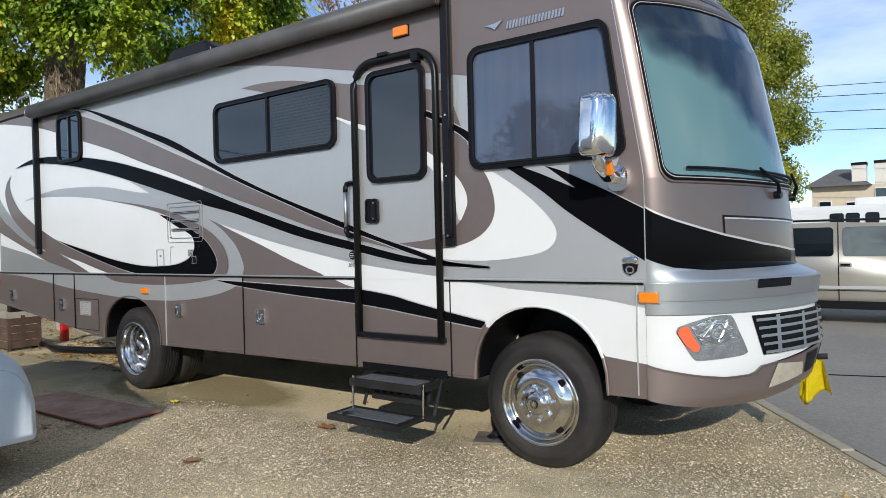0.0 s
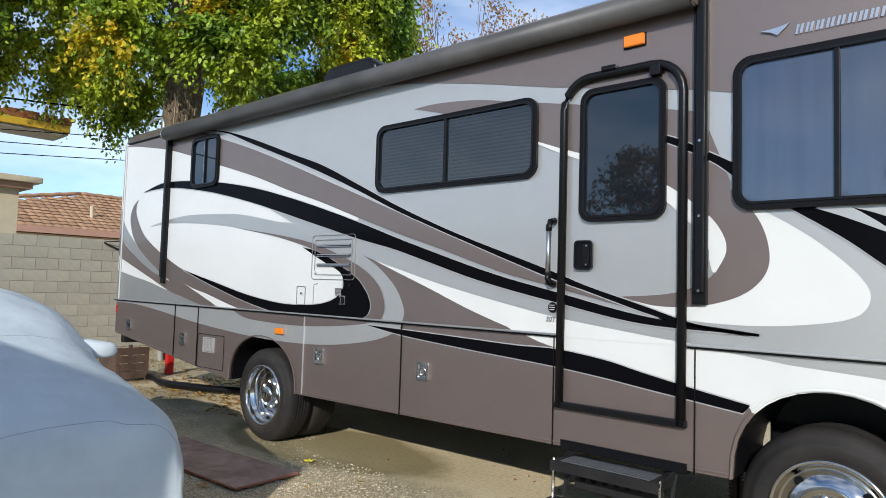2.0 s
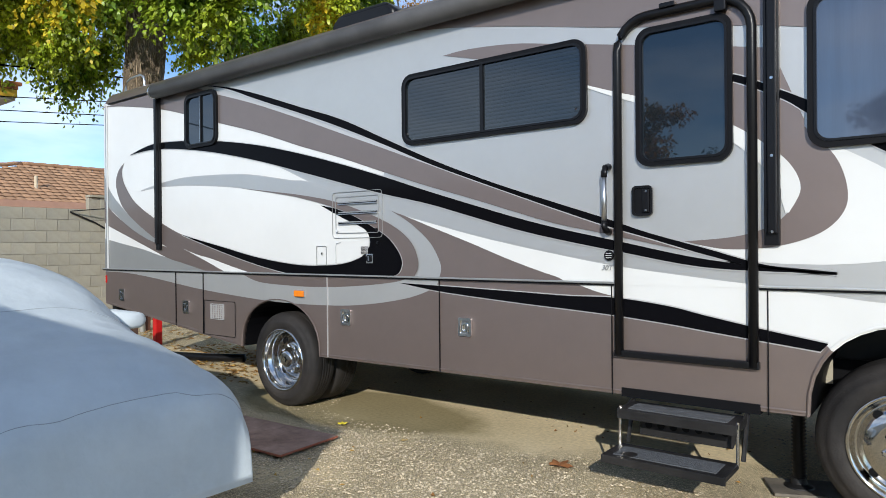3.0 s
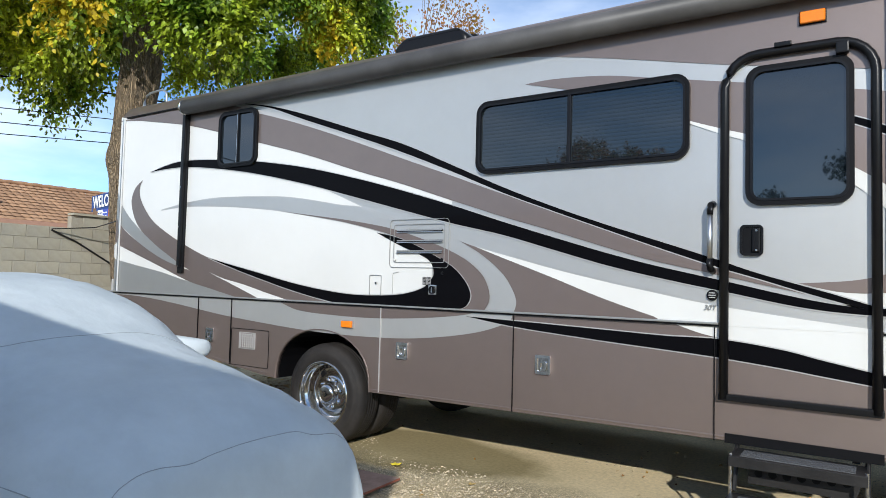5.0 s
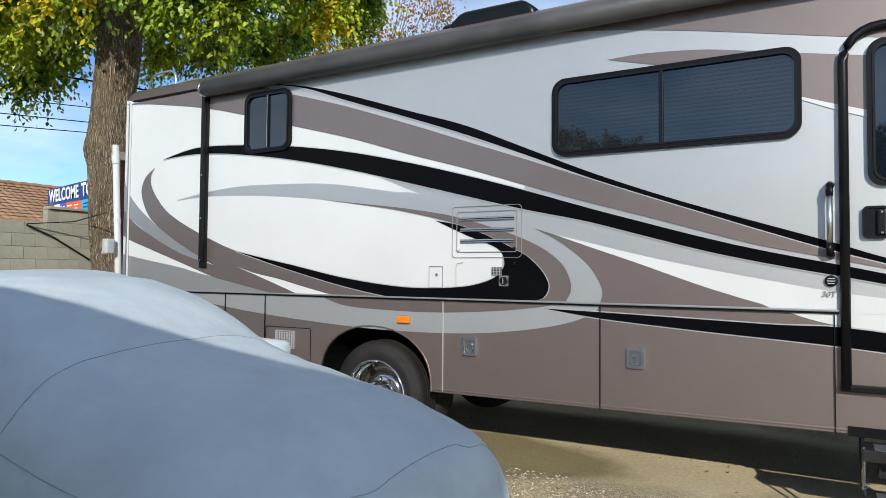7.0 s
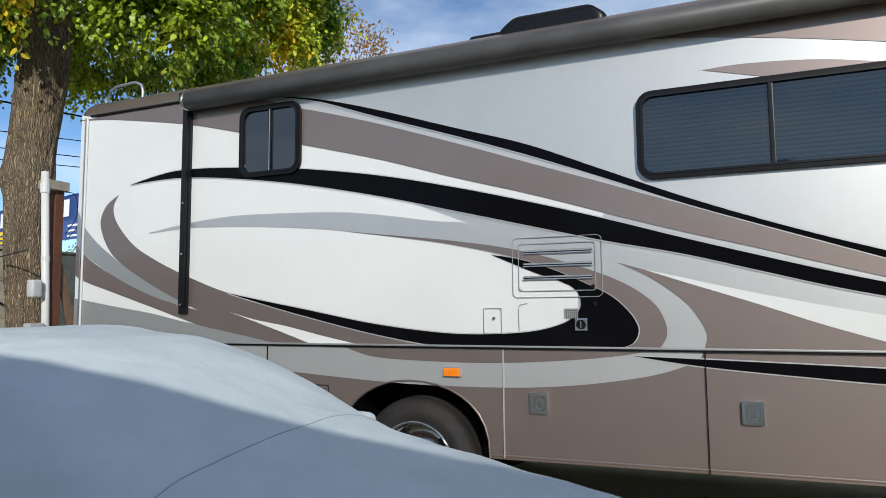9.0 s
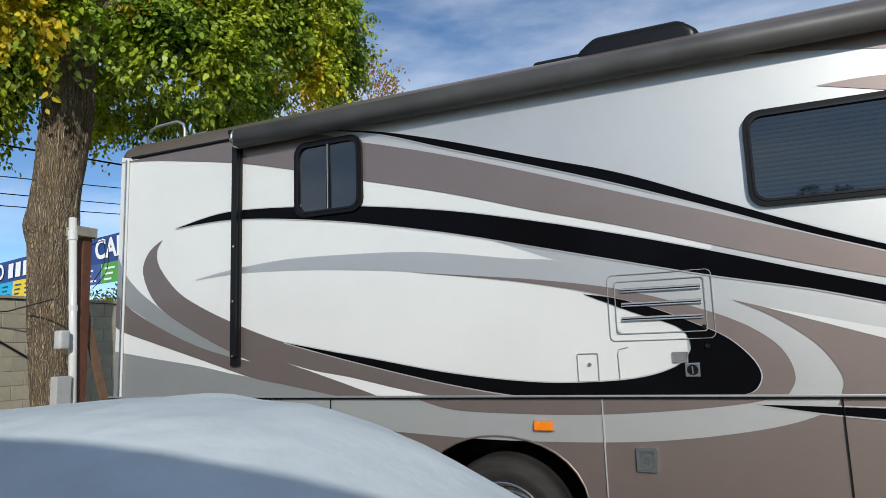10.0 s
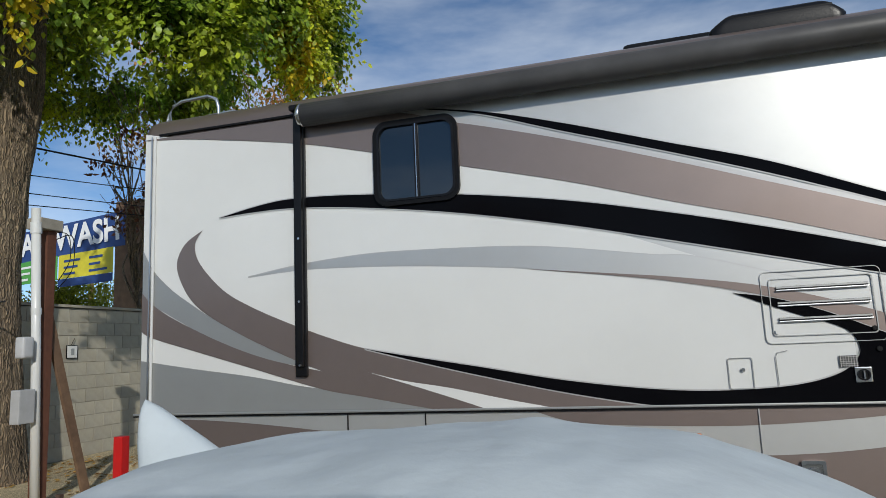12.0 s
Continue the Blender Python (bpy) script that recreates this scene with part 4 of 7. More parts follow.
for flip in (lambda t: t, lambda t: 180 - t):
    q = lambda *pairs: [(flip(t), z) for t, z in pairs]
    lamp = cap_sheet("headlight", q(*[(p.x, p.y) for p in spline([(16.4, 1.02, 0), (17.2, 1.05, 0), (20, 1.068, 0), (25, 1.09, 0), (31, 1.112, 0), (36.6, 1.115, 0), (38.6, 1.098, 0), (41, 1.0, 0), (43.4, 0.895, 0), (43.2, 0.868, 0), (40, 0.855, 0), (32, 0.845, 0), (25.4, 0.842, 0), (23.2, 0.855, 0), (19.6, 0.94, 0)], 4)]), LAMP_SHELL, 0.006, rv, "clear headlight with an amber corner", 6)
    cap_sheet("turn_signal", q(*[(p.x, p.y) for p in spline([(16.8, 1.015, 0), (17.6, 1.043, 0), (19.4, 1.055, 0), (21.3, 1.052, 0), (23.2, 0.99, 0), (25.4, 0.93, 0), (24.6, 0.905, 0), (23.0, 0.90, 0), (20.0, 0.94, 0)], 4)]), AMBER_RED, 0.016, lamp, "red-orange turn signal", 5)
    cap_sheet("reflector", q((22.4, 1.052), (29.6, 1.095), (36.4, 1.094), (39.6, 0.965), (33, 0.945), (26.6, 0.94)), CHROME_DARK, 0.012, lamp, "faceted chrome reflector", 5)
    for a, b in (((27.0, 0.99), (31.5, 1.085)), ((32.5, 0.955), (36.0, 1.07)), ((24.5, 1.0), (30.0, 0.955))):
        part("facet_edge", tube_bm([cap_point(flip(a[0] + (b[0] - a[0]) * u), a[1] + (b[1] - a[1]) * u, 0.014) for u in (0, 0.5, 1)], 0.004, 5), STEEL, lamp)
    p = cap_point(flip(32.3), 1.02, 0.010)
    bowl = part("bulb_bowl", lathe_bm([(0.055, 0.0), (0.053, 0.014), (0.038, 0.002), (0.018, -0.012), (0.0, -0.014)], sides=24), CHROME, lamp, "", True)
    bowl.matrix_basis = look(tuple(p), tuple(cap_point(flip(32.3), 1.02, 0.4))) @ pose(0, 0, 0, -90, 0, 0)
grille = cap_patch("grille", [(50, 0.845), (130, 0.845), (134, 1.10), (46, 1.10)], GASKET, 0.006, rv, "silver bar grille over black", 24)
for k in range(5):
    z = 0.865 + 0.052 * k
    s0 = 49.5 - 3.2 * k / 4
    bar = cap_strip("bar", z - 0.009, z + 0.009, ALU, 0.035, s0, 180 - s0, 2, 30, grille)
for t in (56, 70, 84, 97, 110, 124):
    cap_strip("upright", 0.85, 1.095, ALU, 0.03, t - 0.9, t + 0.9, 6, 2, grille)
for flip in (0, 1):
    a, b, c, d = (54, 0.62), (73, 0.66), (71, 0.75), (56, 0.78)
    cap_patch("fog_recess", [((180 - t) if flip else t, z) for t, z in (a, b, c, d)], CONCRETE, 0.02, rv, "pale bumper recess")
    cap_patch("tow_slot", [((180 - t) if flip else t, z) for t, z in ((75, 0.66), (84, 0.68), (84, 0.82), (73, 0.80))], GASKET, 0.02, rv)
for name_, q_ in cap_patch_later:
    cap_patch(name_, q_, CHROME, 0.012, rv, "small bright emblem")
# wipers
for t0, t1, z1 in ((72, 60, 2.05), (104, 92, 2.04)):
    arm = part("wiper", tube_bm([cap_point(t0, 1.88, 0.03), cap_point(t0 - 3, 1.955, 0.06), cap_point(t1, z1, 0.05)], [0.016, 0.012, 0.009], 7), GASKET, rv, "black wiper")
    part("wiper_blade", tube_bm([cap_point(t1 - 34 + 58 * k / 14, z1 - 0.012 - 0.05 * (k / 14) ** 2, 0.032) for k in range(15)], 0.010, 6), GASKET, arm)
    part("wiper_pivot", tube_bm([cap_point(t0, 1.88, 0.0), cap_point(t0, 1.88, 0.045)], 0.026, 12), BLACK_PLASTIC, arm)
# chrome mirror on the cab corner
mount = part("mirror", plate_bm(round_rect(-1.54, 1.905, -1.41, 2.065, 0.055), SIDE - 0.062, 0.06), CHROME, rv, "chrome door mirror on an arm")
part("arm", tube_bm([(-1.49, SIDE - 0.06, 1.99), (-1.50, SIDE - 0.16, 2.0), (-1.50, SIDE - 0.28, 2.06), (-1.49, SIDE - 0.34, 2.14)], [0.04, 0.045, 0.042, 0.035], 10), CHROME, mount, "", True)
part("marker", box_bm((0.045, 0.045, 0.085), (0, 0, 0), 0.014, 3), AMBER, mount, "amber marker", True).matrix_basis = pose(-1.455, SIDE - 0.235, 2.035, 28, 0, 0)
bm = box_bm((0.13, 0.232, 0.365), (0, 0, 0), 0.056, 6)
for v in bm.verts:
    v.co.x += 0.05 * (1 - (v.co.y / 0.14) ** 2) * (1 if v.co.x > 0 else 0)
    v.co.y *= 1.05 - 0.20 * abs(v.co.z / 0.18) ** 2 - 0.04 * v.co.z / 0.18
    v.co.x *= 1.08 - 0.22 * (v.co.z / 0.18) ** 2
    v.co.x *= 1 - 0.18 * (v.co.y / 0.135) ** 2
head = part("mirror_head", bm, CHROME, mount, "chrome mirror shell", True)
head.matrix_basis = pose(-1.475, SIDE - 0.385, 2.275, 0, 2, -12)


# ---- wheels ----
def wheel(cx, y, z, front=True, steer=0.0):
    tyre = [(0.30, 0.01), (0.31, -0.008), (0.345, -0.016), (0.375, -0.02), (0.40, -0.014), (0.405, -0.006), (0.43, 0.0), (0.455, 0.018), (0.468, 0.04), (0.474, 0.07)]
    for k in range(5):
        a = 0.075 + 0.034 * k
        tyre += [(0.474, a), (0.475, a + 0.005), (0.475, a + 0.024), (0.474, a + 0.029), (0.462, a + 0.030), (0.462, a + 0.034)]
    tyre += [(0.474, 0.246), (0.455, 0.27), (0.40, 0.285), (0.30, 0.27)]
    bm = lathe_bm(tyre, sides=64)
    w = part("wheel", bm, RUBBER, rv, "black truck tyre on a bright wheel", True)
    w.matrix_basis = pose(cx, y, z, 0, 0, steer)
    if front:
        prof = [(0.312, 0.0), (0.306, -0.018), (0.295, -0.02), (0.285, -0.004), (0.272, 0.022), (0.262, 0.03), (0.252, 0.024), (0.235, 0.004), (0.21, -0.016), (0.18, -0.03), (0.16, -0.036), (0.15, -0.034), (0.135, -0.036), (0.085, -0.036), (0.078, -0.062), (0.06, -0.075), (0.045, -0.078), (0.0, -0.078)]
    else:
        prof = [(0.312, 0.0), (0.306, -0.018), (0.297, -0.020), (0.289, -0.008), (0.284, 0.02), (0.278, 0.05), (0.270, 0.055), (0.262, 0.085), (0.254, 0.125), (0.243, 0.15), (0.225, 0.158), (0.205, 0.152), (0.188, 0.138), (0.172, 0.118), (0.150, 0.108), (0.112, 0.108), (0.104, 0.10), (0.100, 0.075), (0.092, 0.045), (0.080, 0.028), (0.060, 0.020), (0.0, 0.018)]
    rim = part("rim", lathe_bm(prof, sides=56), WHEEL_METAL, w, "polished steel wheel cover", True)
    base = -0.036 if front else 0.108
    for k in range(8):
        a = 2 * math.pi * k / 8 + 0.2
        c, s_ = math.cos(a), math.sin(a)
        r = 0.118 if front else 0.131
        part("lug_nut", tube_bm([(r * c, base + 0.01, r * s_), (r * c, base - 0.022, r * s_), (r * c, base - 0.03, r * s_)], [0.02, 0.017, 0.009], 8), CHROME, rim)
    for k in range(4):
        a = 2 * math.pi * k / 4 + 0.72
        r, yy = (0.228, -0.004) if front else (0.208, 0.150)
        part("hand_hole", tube_bm([(r * math.cos(a), yy - 0.006, r * math.sin(a)), (r * math.cos(a), yy + 0.02, r * math.sin(a))], 0.026 if front else 0.034, 14), GASKET, rim)
    cap_y = -0.079 if front else 0.017
    hub = part("hub_cap", tube_bm([(0, cap_y, 0), (0, cap_y - 0.004, 0)], 0.03, 20), GASKET, rim, "dark hub centre")
    for k in range(4):
        part("hub_spoke", box_bm((0.05, 0.003, 0.006), (0, cap_y - 0.005, 0), 0, turn=pose(0, 0, 0, 0, 45 * k, 0)), CHROME, rim)
    return w


wheel(HUB_F[0], SIDE + 0.085, HUB_F[1], steer=-2)
wheel(HUB_R[0], SIDE + 0.035, HUB_R[1], front=False)
wheel(HUB_R[0], SIDE + 0.36, HUB_R[1], front=False)
for cx in (HUB_F[0], HUB_R[0]):
    w = wheel(cx, FAR - 0.085, 0.47, front=cx > -3)
    w.matrix_basis = pose(cx, FAR - 0.085, 0.47, 0, 0, 180)
# wheel openings: dark liners and painted lips
for pts, mat in ((ARCH_F, WHITE), (ARCH_R, TAUPE)):
    wide = 0.6 if mat is WHITE else 0.4
    bm = bmesh.new()
    a = [bm.verts.new((x, SIDE + 0.02, z)) for x, z in pts]
    b = [bm.verts.new((x, SIDE + 0.75, z)) for x, z in pts]
    for k in range(len(pts) - 1):
        bm.faces.new((a[k], a[k + 1], b[k + 1], b[k]))
    bm.faces.new(b)
    part("wheel_liner", bm, GASKET, rv, "black wheel housing")
    cx = sum(p[0] for p in pts) / len(pts)
    lip = [(x + wide * (0.04 if x > cx else -0.03) * min(1, abs(x - cx) / 0.3), z + wide * 0.035 * max(0, min(1, (z - 0.62) / 0.4))) for x, z in pts]
    bm = bmesh.new()
    n = len(pts)
    o = [bm.verts.new((x, SIDE - 0.012, z)) for x, z in lip]
    m_ = [bm.verts.new(((x * 0.4 + u * 0.6), SIDE - 0.012 - 0.018 * wide, z * 0.4 + v * 0.6)) for (x, z), (u, v) in zip(lip, pts)]
    i_ = [bm.verts.new((x, SIDE + 0.03, z)) for x, z in pts]
    for k in range(n - 1):
        for p, q in ((o, m_), (m_, i_)):
            bm.faces.new((p[k], p[k + 1], q[k + 1], q[k]))
    for f in bm.faces:
        c = f.calc_center_median()
        f.material_index = 0 if mat is TAUPE or c.z < 0.86 or (c.x < -2.3 and c.z < 1.0) else 1
    lip_ob = part("arch_lip", bm, TAUPE, rv, "rolled wheel arch lip", True)
    lip_ob.data.materials.append(WHITE)
# under the floor: frame rails, axles, tanks
for y in (SIDE + 0.75, FAR - 0.75):
    part("frame_rail", box_bm((9.6, 0.08, 0.22), (-6.0, y, 0.95), 0.01), DARK_STEEL, rv)
for cx in (HUB_F[0], HUB_R[0]):
    part("axle", tube_bm([(cx, SIDE + 0.35, 0.47), (cx, FAR - 0.35, 0.47)], 0.06 if cx > -3 else 0.09, 12), DARK_STEEL, rv)
part("differential", lathe_bm([(0.0, -0.2), (0.16, -0.14), (0.2, 0), (0.16, 0.14), (0.0, 0.2)], sides=20), DARK_STEEL, rv, "", True).location = (HUB_R[0], MID, 0.47)
for x, w_, z, h in ((-4.6, 1.6, 0.82, 0.42), (-6.0, 0.9, 0.84, 0.4), (-9.3, 1.8, 0.95, 0.4)):
    part("tank", box_bm((w_, 1.7, h), (x, MID + 0.1, z), 0.05), GASKET, rv)


# ---- windows and door ----
def window(x0, z0, x1, z1, r, mullion=(), frame=0.045, skew=0.0, parent=None, label="black-framed tinted slider window", glass=GLASS):
    outer = round_rect(x0, z0, x1, z1, r, skew=skew)
    inner = round_rect(x0 + frame, z0 + frame, x1 - frame, z1 - frame, r * 0.75, skew=skew)
    w = part("window", ring_bm(outer, inner, SIDE - 0.034, 0.03), GASKET, parent or rv, label)
    part("pane", plate_bm(inner, SIDE - 0.018, 0.004), glass, w, "dark tinted glass")
    lip = round_rect(x0 + frame - 0.010, z0 + frame - 0.010, x1 - frame + 0.010, z1 - frame + 0.010, r * 0.78, skew=skew)
    lip_in = round_rect(x0 + frame + 0.004, z0 + frame + 0.004, x1 - frame - 0.004, z1 - frame - 0.004, r * 0.72, skew=skew)
    part("window_lip", ring_bm(lip, lip_in, SIDE - 0.040, 0.02), BLACK_PLASTIC, w)
    for mx in mullion:
        part("mullion", box_bm((0.03, 0.02, z1 - z0 - 1.7 * frame), (mx, SIDE - 0.026, (z0 + z1) / 2), 0.006), BLACK_PLASTIC, w)
    return w


galley = window(-5.628, 2.437, -3.95, 3.028, 0.10, (-4.82,), frame=0.038)
BLIND = material("blind_slat", (0.011, 0.016, 0.018), 0.05, 0.0, 0.1, 8, spec=0.75)
for k in range(17):
    part("blind_slat", box_bm((1.58, 0.0015, 0.012), (-4.795, SIDE - 0.0187, 2.50 + 0.029 * k)), BLIND, galley)
small = window(-8.908, 2.725, -8.288, 3.335, 0.10, (-8.59,), frame=0.04)
part("mullion_strip", box_bm((0.006, 0.004, 0.52), (-8.59, SIDE - 0.038, 3.03)), STEEL, small)
window(-2.600, 2.125, -1.420, 3.015, 0.10, (-2.07,), frame=0.043, skew=-0.13, label="cab side window with pleated curtain behind tinted glass", glass=CAB_GLASS)

# the door: a tubular black frame with square feet
path = [(-3.725, 0.86), (-3.725, 2.88)] + [(-3.525 - 0.20 * math.cos(radians(a)), 2.88 + 0.20 * math.sin(radians(a))) for a in range(15, 90, 15)]
path += [(-3.525, 3.08), (-3.09, 3.08)] + [(-3.09 + 0.20 * math.sin(radians(a)), 2.88 + 0.20 * math.cos(radians(a))) for a in range(15, 90, 15)] + [(-2.89, 2.88), (-2.89, 0.86)]
door = part("entry_door", tube_bm([(x, SIDE - 0.03, z) for x, z in path], 0.029, 10), BLACK_PLASTIC, rv, "entry door outlined by a black tubular frame", True)
part("door_foot", box_bm((0.90, 0.045, 0.045), (-3.307, SIDE - 0.025, 0.868), 0.01), BLACK_PLASTIC, door)
part("door_bracket", box_bm((0.07, 0.05, 0.07), (-3.06, SIDE - 0.045, 3.035), 0.01), BLACK_PLASTIC, door)
part("door_bracket", box_bm((0.10, 0.06, 0.03), (-3.38, SIDE - 0.04, 3.11), 0.008), BLACK_PLASTIC, door)
window(-3.60, 2.10, -3.00, 3.00, 0.09, parent=door, label="tall tinted door window", frame=0.038)
latch = part("door_latch", ring_bm(round_rect(-3.632, 1.78, -3.494, 1.978, 0.03), round_rect(-3.618, 1.794, -3.508, 1.964, 0.022), SIDE - 0.032, 0.02), BLACK_PLASTIC, door, "black paddle latch")
part("latch_well", box_bm((0.114, 0.006, 0.174), (-3.563, SIDE - 0.019, 1.879)), GASKET, latch)
part("paddle", box_bm((0.046, 0.022, 0.15), (-3.534, SIDE - 0.03, 1.879), 0.008), BLACK_PLASTIC, latch)
part("key_lock", tube_bm([(-3.532, SIDE - 0.035, 1.815), (-3.532, SIDE - 0.045, 1.815)], 0.007, 12), STEEL, latch)
part("key_lock", tube_bm([(-3.532, SIDE - 0.035, 1.94), (-3.532, SIDE - 0.045, 1.94)], 0.007, 12), STEEL, latch)
grab = part("grab_handle", tube_bm([(-3.805, SIDE - 0.075, 1.745), (-3.805, SIDE - 0.075, 2.055)], 0.017, 12), ALU, rv, "aluminium grab handle with black ends", True)
for z, dz in ((1.755, -0.075), (2.045, 0.075)):
    part("grab_end", tube_bm([(-3.805, SIDE - 0.075, z), (-3.805, SIDE - 0.074, z + dz * 0.5), (-3.803, SIDE - 0.06, z + dz * 0.85), (-3.80, SIDE - 0.012, z + dz)], [0.020, 0.022, 0.023, 0.025], 12), BLACK_PLASTIC, grab, "", True)

# ---- awning ----
bm = tube_bm([(-9.42, SIDE - 0.10, 3.445), (-6.0, SIDE - 0.10, 3.45), (-2.80, SIDE - 0.10, 3.445)], 0.083, 22)
awning = part("awning", bm, AWNING, rv, "rolled charcoal awning along the roof edge", True)
part("awning_rail", box_bm((6.75, 0.05, 0.05), (-6.12, SIDE - 0.02, 3.515), 0.012), BLACK_PLASTIC, awning)
for x in (-9.44, -2.78):
    part("end_cap", tube_bm([(x, SIDE - 0.10, 3.445), (x + (0.03 if x < -5 else -0.03), SIDE - 0.10, 3.445)], 0.0845, 22), STEEL, awning, "bright end cap", True)
for x in (-9.488, -2.785):
    arm = part("awning_arm", box_bm((0.085, 0.035, 1.975), (x, SIDE - 0.022, 2.567), 0.008), BLACK_PLASTIC, awning, "black folded awning arm")
    part("arm_rib", box_bm((0.05, 0.035, 1.90), (x + 0.008, SIDE - 0.052, 2.60), 0.008), BLACK_PLASTIC, arm)
    part("arm_rib", box_bm((0.012, 0.012, 1.88), (x - 0.03, SIDE - 0.045, 2.60)), BLACK_PLASTIC, arm)
    part("arm_head", box_bm((0.11, 0.07, 0.04), (x, SIDE - 0.05, 3.525), 0.012), BLACK_PLASTIC, arm)
    for z in (1.66, 2.1, 2.55):
        part("screw", tube_bm([(x + 0.008, SIDE - 0.069, z), (x + 0.008, SIDE - 0.074, z)], 0.009, 8), STEEL, arm)
part("gutter", box_bm((1.21, 0.02, 0.017), (-10.115, SIDE - 0.010, 3.492), 0.006), GASKET, rv)
part("gutter", box_bm((1.1, 0.02, 0.018), (-2.15, SIDE - 0.010, 3.49), 0.006), GASKET, rv)
part("corner_trim", box_bm((0.018, 0.014, 2.15), (-10.755, SIDE - 0.016, 2.41), 0.006), WHITE, rv)
part("corner_trim", box_bm((0.012, 0.012, 2.15), (-10.785, SIDE - 0.014, 2.41), 0.005), ALU, rv)
for x0, x1, mat in ((-10.90, -3.76, PEWTER), (-2.86, -1.34, SILVER)):
    part("belt_moulding", box_bm((x1 - x0, 0.016, 0.014), ((x0 + x1) / 2, SIDE - 0.019, BELT + 0.012), 0.005), mat, rv)
    part("belt_gap", box_bm((x1 - x0, 0.01, 0.011), ((x0 + x1) / 2, SIDE - 0.014, BELT - 0.003)), GASKET, rv)

# ---- compartment seams, latches, lights, hatches ----
for x, z0, mat in ((-9.155, 0.70, GASKET), (-8.60, 0.64, GASKET), (-6.585, 0.57, PIN), (-5.262, 0.57, GASKET), (-3.785, 0.58, GASKET), (-2.815, 0.58, GASKET), (-1.385, 0.62, PIN)):
    part("seam", box_bm((0.0048 if mat is GASKET else 0.007, 0.012, BELT - 0.01 - z0), (x, SIDE - 0.008, (BELT - 0.01 + z0) / 2)), mat, rv)
part("seam", ring_bm(round_rect(-8.585, 0.64, -8.01, 1.02, 0.02), round_rect(-8.581, 0.644, -8.014, 1.016, 0.018), SIDE - 0.012, 0.004), GASKET, rv)
for x, z in ((-10.40, 1.01), (-8.935, 0.925), (-6.335, 0.955), (-5.005, 0.955)):
    latch = part("compartment_latch", ring_bm(round_rect(x - 0.062, z - 0.072, x + 0.062, z + 0.072, 0.014), round_rect(x - 0.045, z - 0.052, x + 0.045, z + 0.052, 0.010), SIDE - 0.022, 0.02), CHROME, rv, "chrome recessed latch")
    part("latch_pan", box_bm((0.094, 0.004, 0.11), (x, SIDE - 0.008, z)), STEEL, latch)
    part("pull_ring", ring_bm(round_rect(x - 0.030, z - 0.045, x + 0.030, z + 0.03, 0.02), round_rect(x - 0.018, z - 0.033, x + 0.018, z + 0.018, 0.014), SIDE - 0.024, 0.01), CHROME, latch)
vent = part("vent", ring_bm(round_rect(-8.455, 0.815, -8.215, 0.985, 0.008), round_rect(-8.448, 0.822, -8.222, 0.978, 0.006), SIDE - 0.016, 0.014), PIN, rv, "white louvred vent")
part("vent_back", box_bm((0.22, 0.003, 0.15), (-8.335, SIDE - 0.005, 0.90)), TAUPE, vent)
for k in range(6):
    part("slat", box_bm((0.214, 0.008, 0.007), (-8.335, SIDE - 0.011, 0.838 + 0.025 * k)), PIN, vent)
for k in range(7):
    part("rib", box_bm((0.008, 0.01, 0.146), (-8.43 + 0.0317 * k, SIDE - 0.013, 0.90)), PIN, vent)
for x, z, w, h in ((-6.97, 1.148, 0.125, 0.06), (-1.305, 1.238, 0.12, 0.065), (-3.22, 3.268, 0.14, 0.075)):
    lamp = part("marker_light", box_bm((w, 0.03, h), (x, SIDE - 0.022, z), 0.012, 3), AMBER, rv, "amber marker light")
    part("lamp_base", box_bm((w + 0.012, 0.012, h + 0.012), (x, SIDE - 0.008, z), 0.004), GASKET if z > 3 else PEWTER, lamp)
part("tail_marker", box_bm((0.03, 0.03, 0.10), (REAR + 0.045, SIDE + 0.005, 1.20), 0.008), RED_LENS, rv, "red tail marker")
# louvred service door
louvre = part("service_door", ring_bm(round_rect(-6.505, 1.675, -5.88, 2.095, 0.035), round_rect(-6.5015, 1.6785, -5.8835, 2.0915, 0.032), SIDE - 0.013, 0.008), PEWTER, rv, "flush louvred service door")
part("inner_line", ring_bm(round_rect(-6.462, 1.718, -5.923, 2.052, 0.02), round_rect(-6.457, 1.723, -5.928, 2.047, 0.018), SIDE - 0.0125, 0.005), PEWTER, louvre)
for z in (1.815, 1.905, 1.995):
    slot = part("louvre", box_bm((0.475, 0.006, 0.020), (-6.185, SIDE - 0.012, z)), GASKET, louvre, "dark louvre slot")
    part("louvre_hood", box_bm((0.48, 0.014, 0.008), (-6.185, SIDE - 0.016, z - 0.013), 0.003), ALU, slot)
    part("louvre_mesh", box_bm((0.475, 0.004, 0.01), (-6.185, SIDE - 0.0165, z + 0.004)), PEWTER, slot)
for x, z in ((-6.44, 1.745), (-5.945, 1.745)):
    part("turn_lock", tube_bm([(x, SIDE - 0.012, z), (x, SIDE - 0.022, z)], 0.013, 12), WHITE if x < -6.2 else GASKET, louvre)
for x0, z0, x1, z1 in ((-6.725, 1.425, -6.59, 1.605),):
    hatch = part("hatch", ring_bm(round_rect(x0, z0, x1, z1, 0.012), round_rect(x0 + 0.0032, z0 + 0.0032, x1 - 0.0032, z1 - 0.0032, 0.010), SIDE - 0.0135, 0.006), PEWTER, rv, "flush service hatch")
part("hatch_line", tube_bm([(-6.40, SIDE - 0.011, 1.637), (-6.455, SIDE - 0.011, 1.625), (-6.465, SIDE - 0.011, 1.60), (-6.462, SIDE - 0.011, 1.445)], 0.0026, 5), PEWTER, rv)
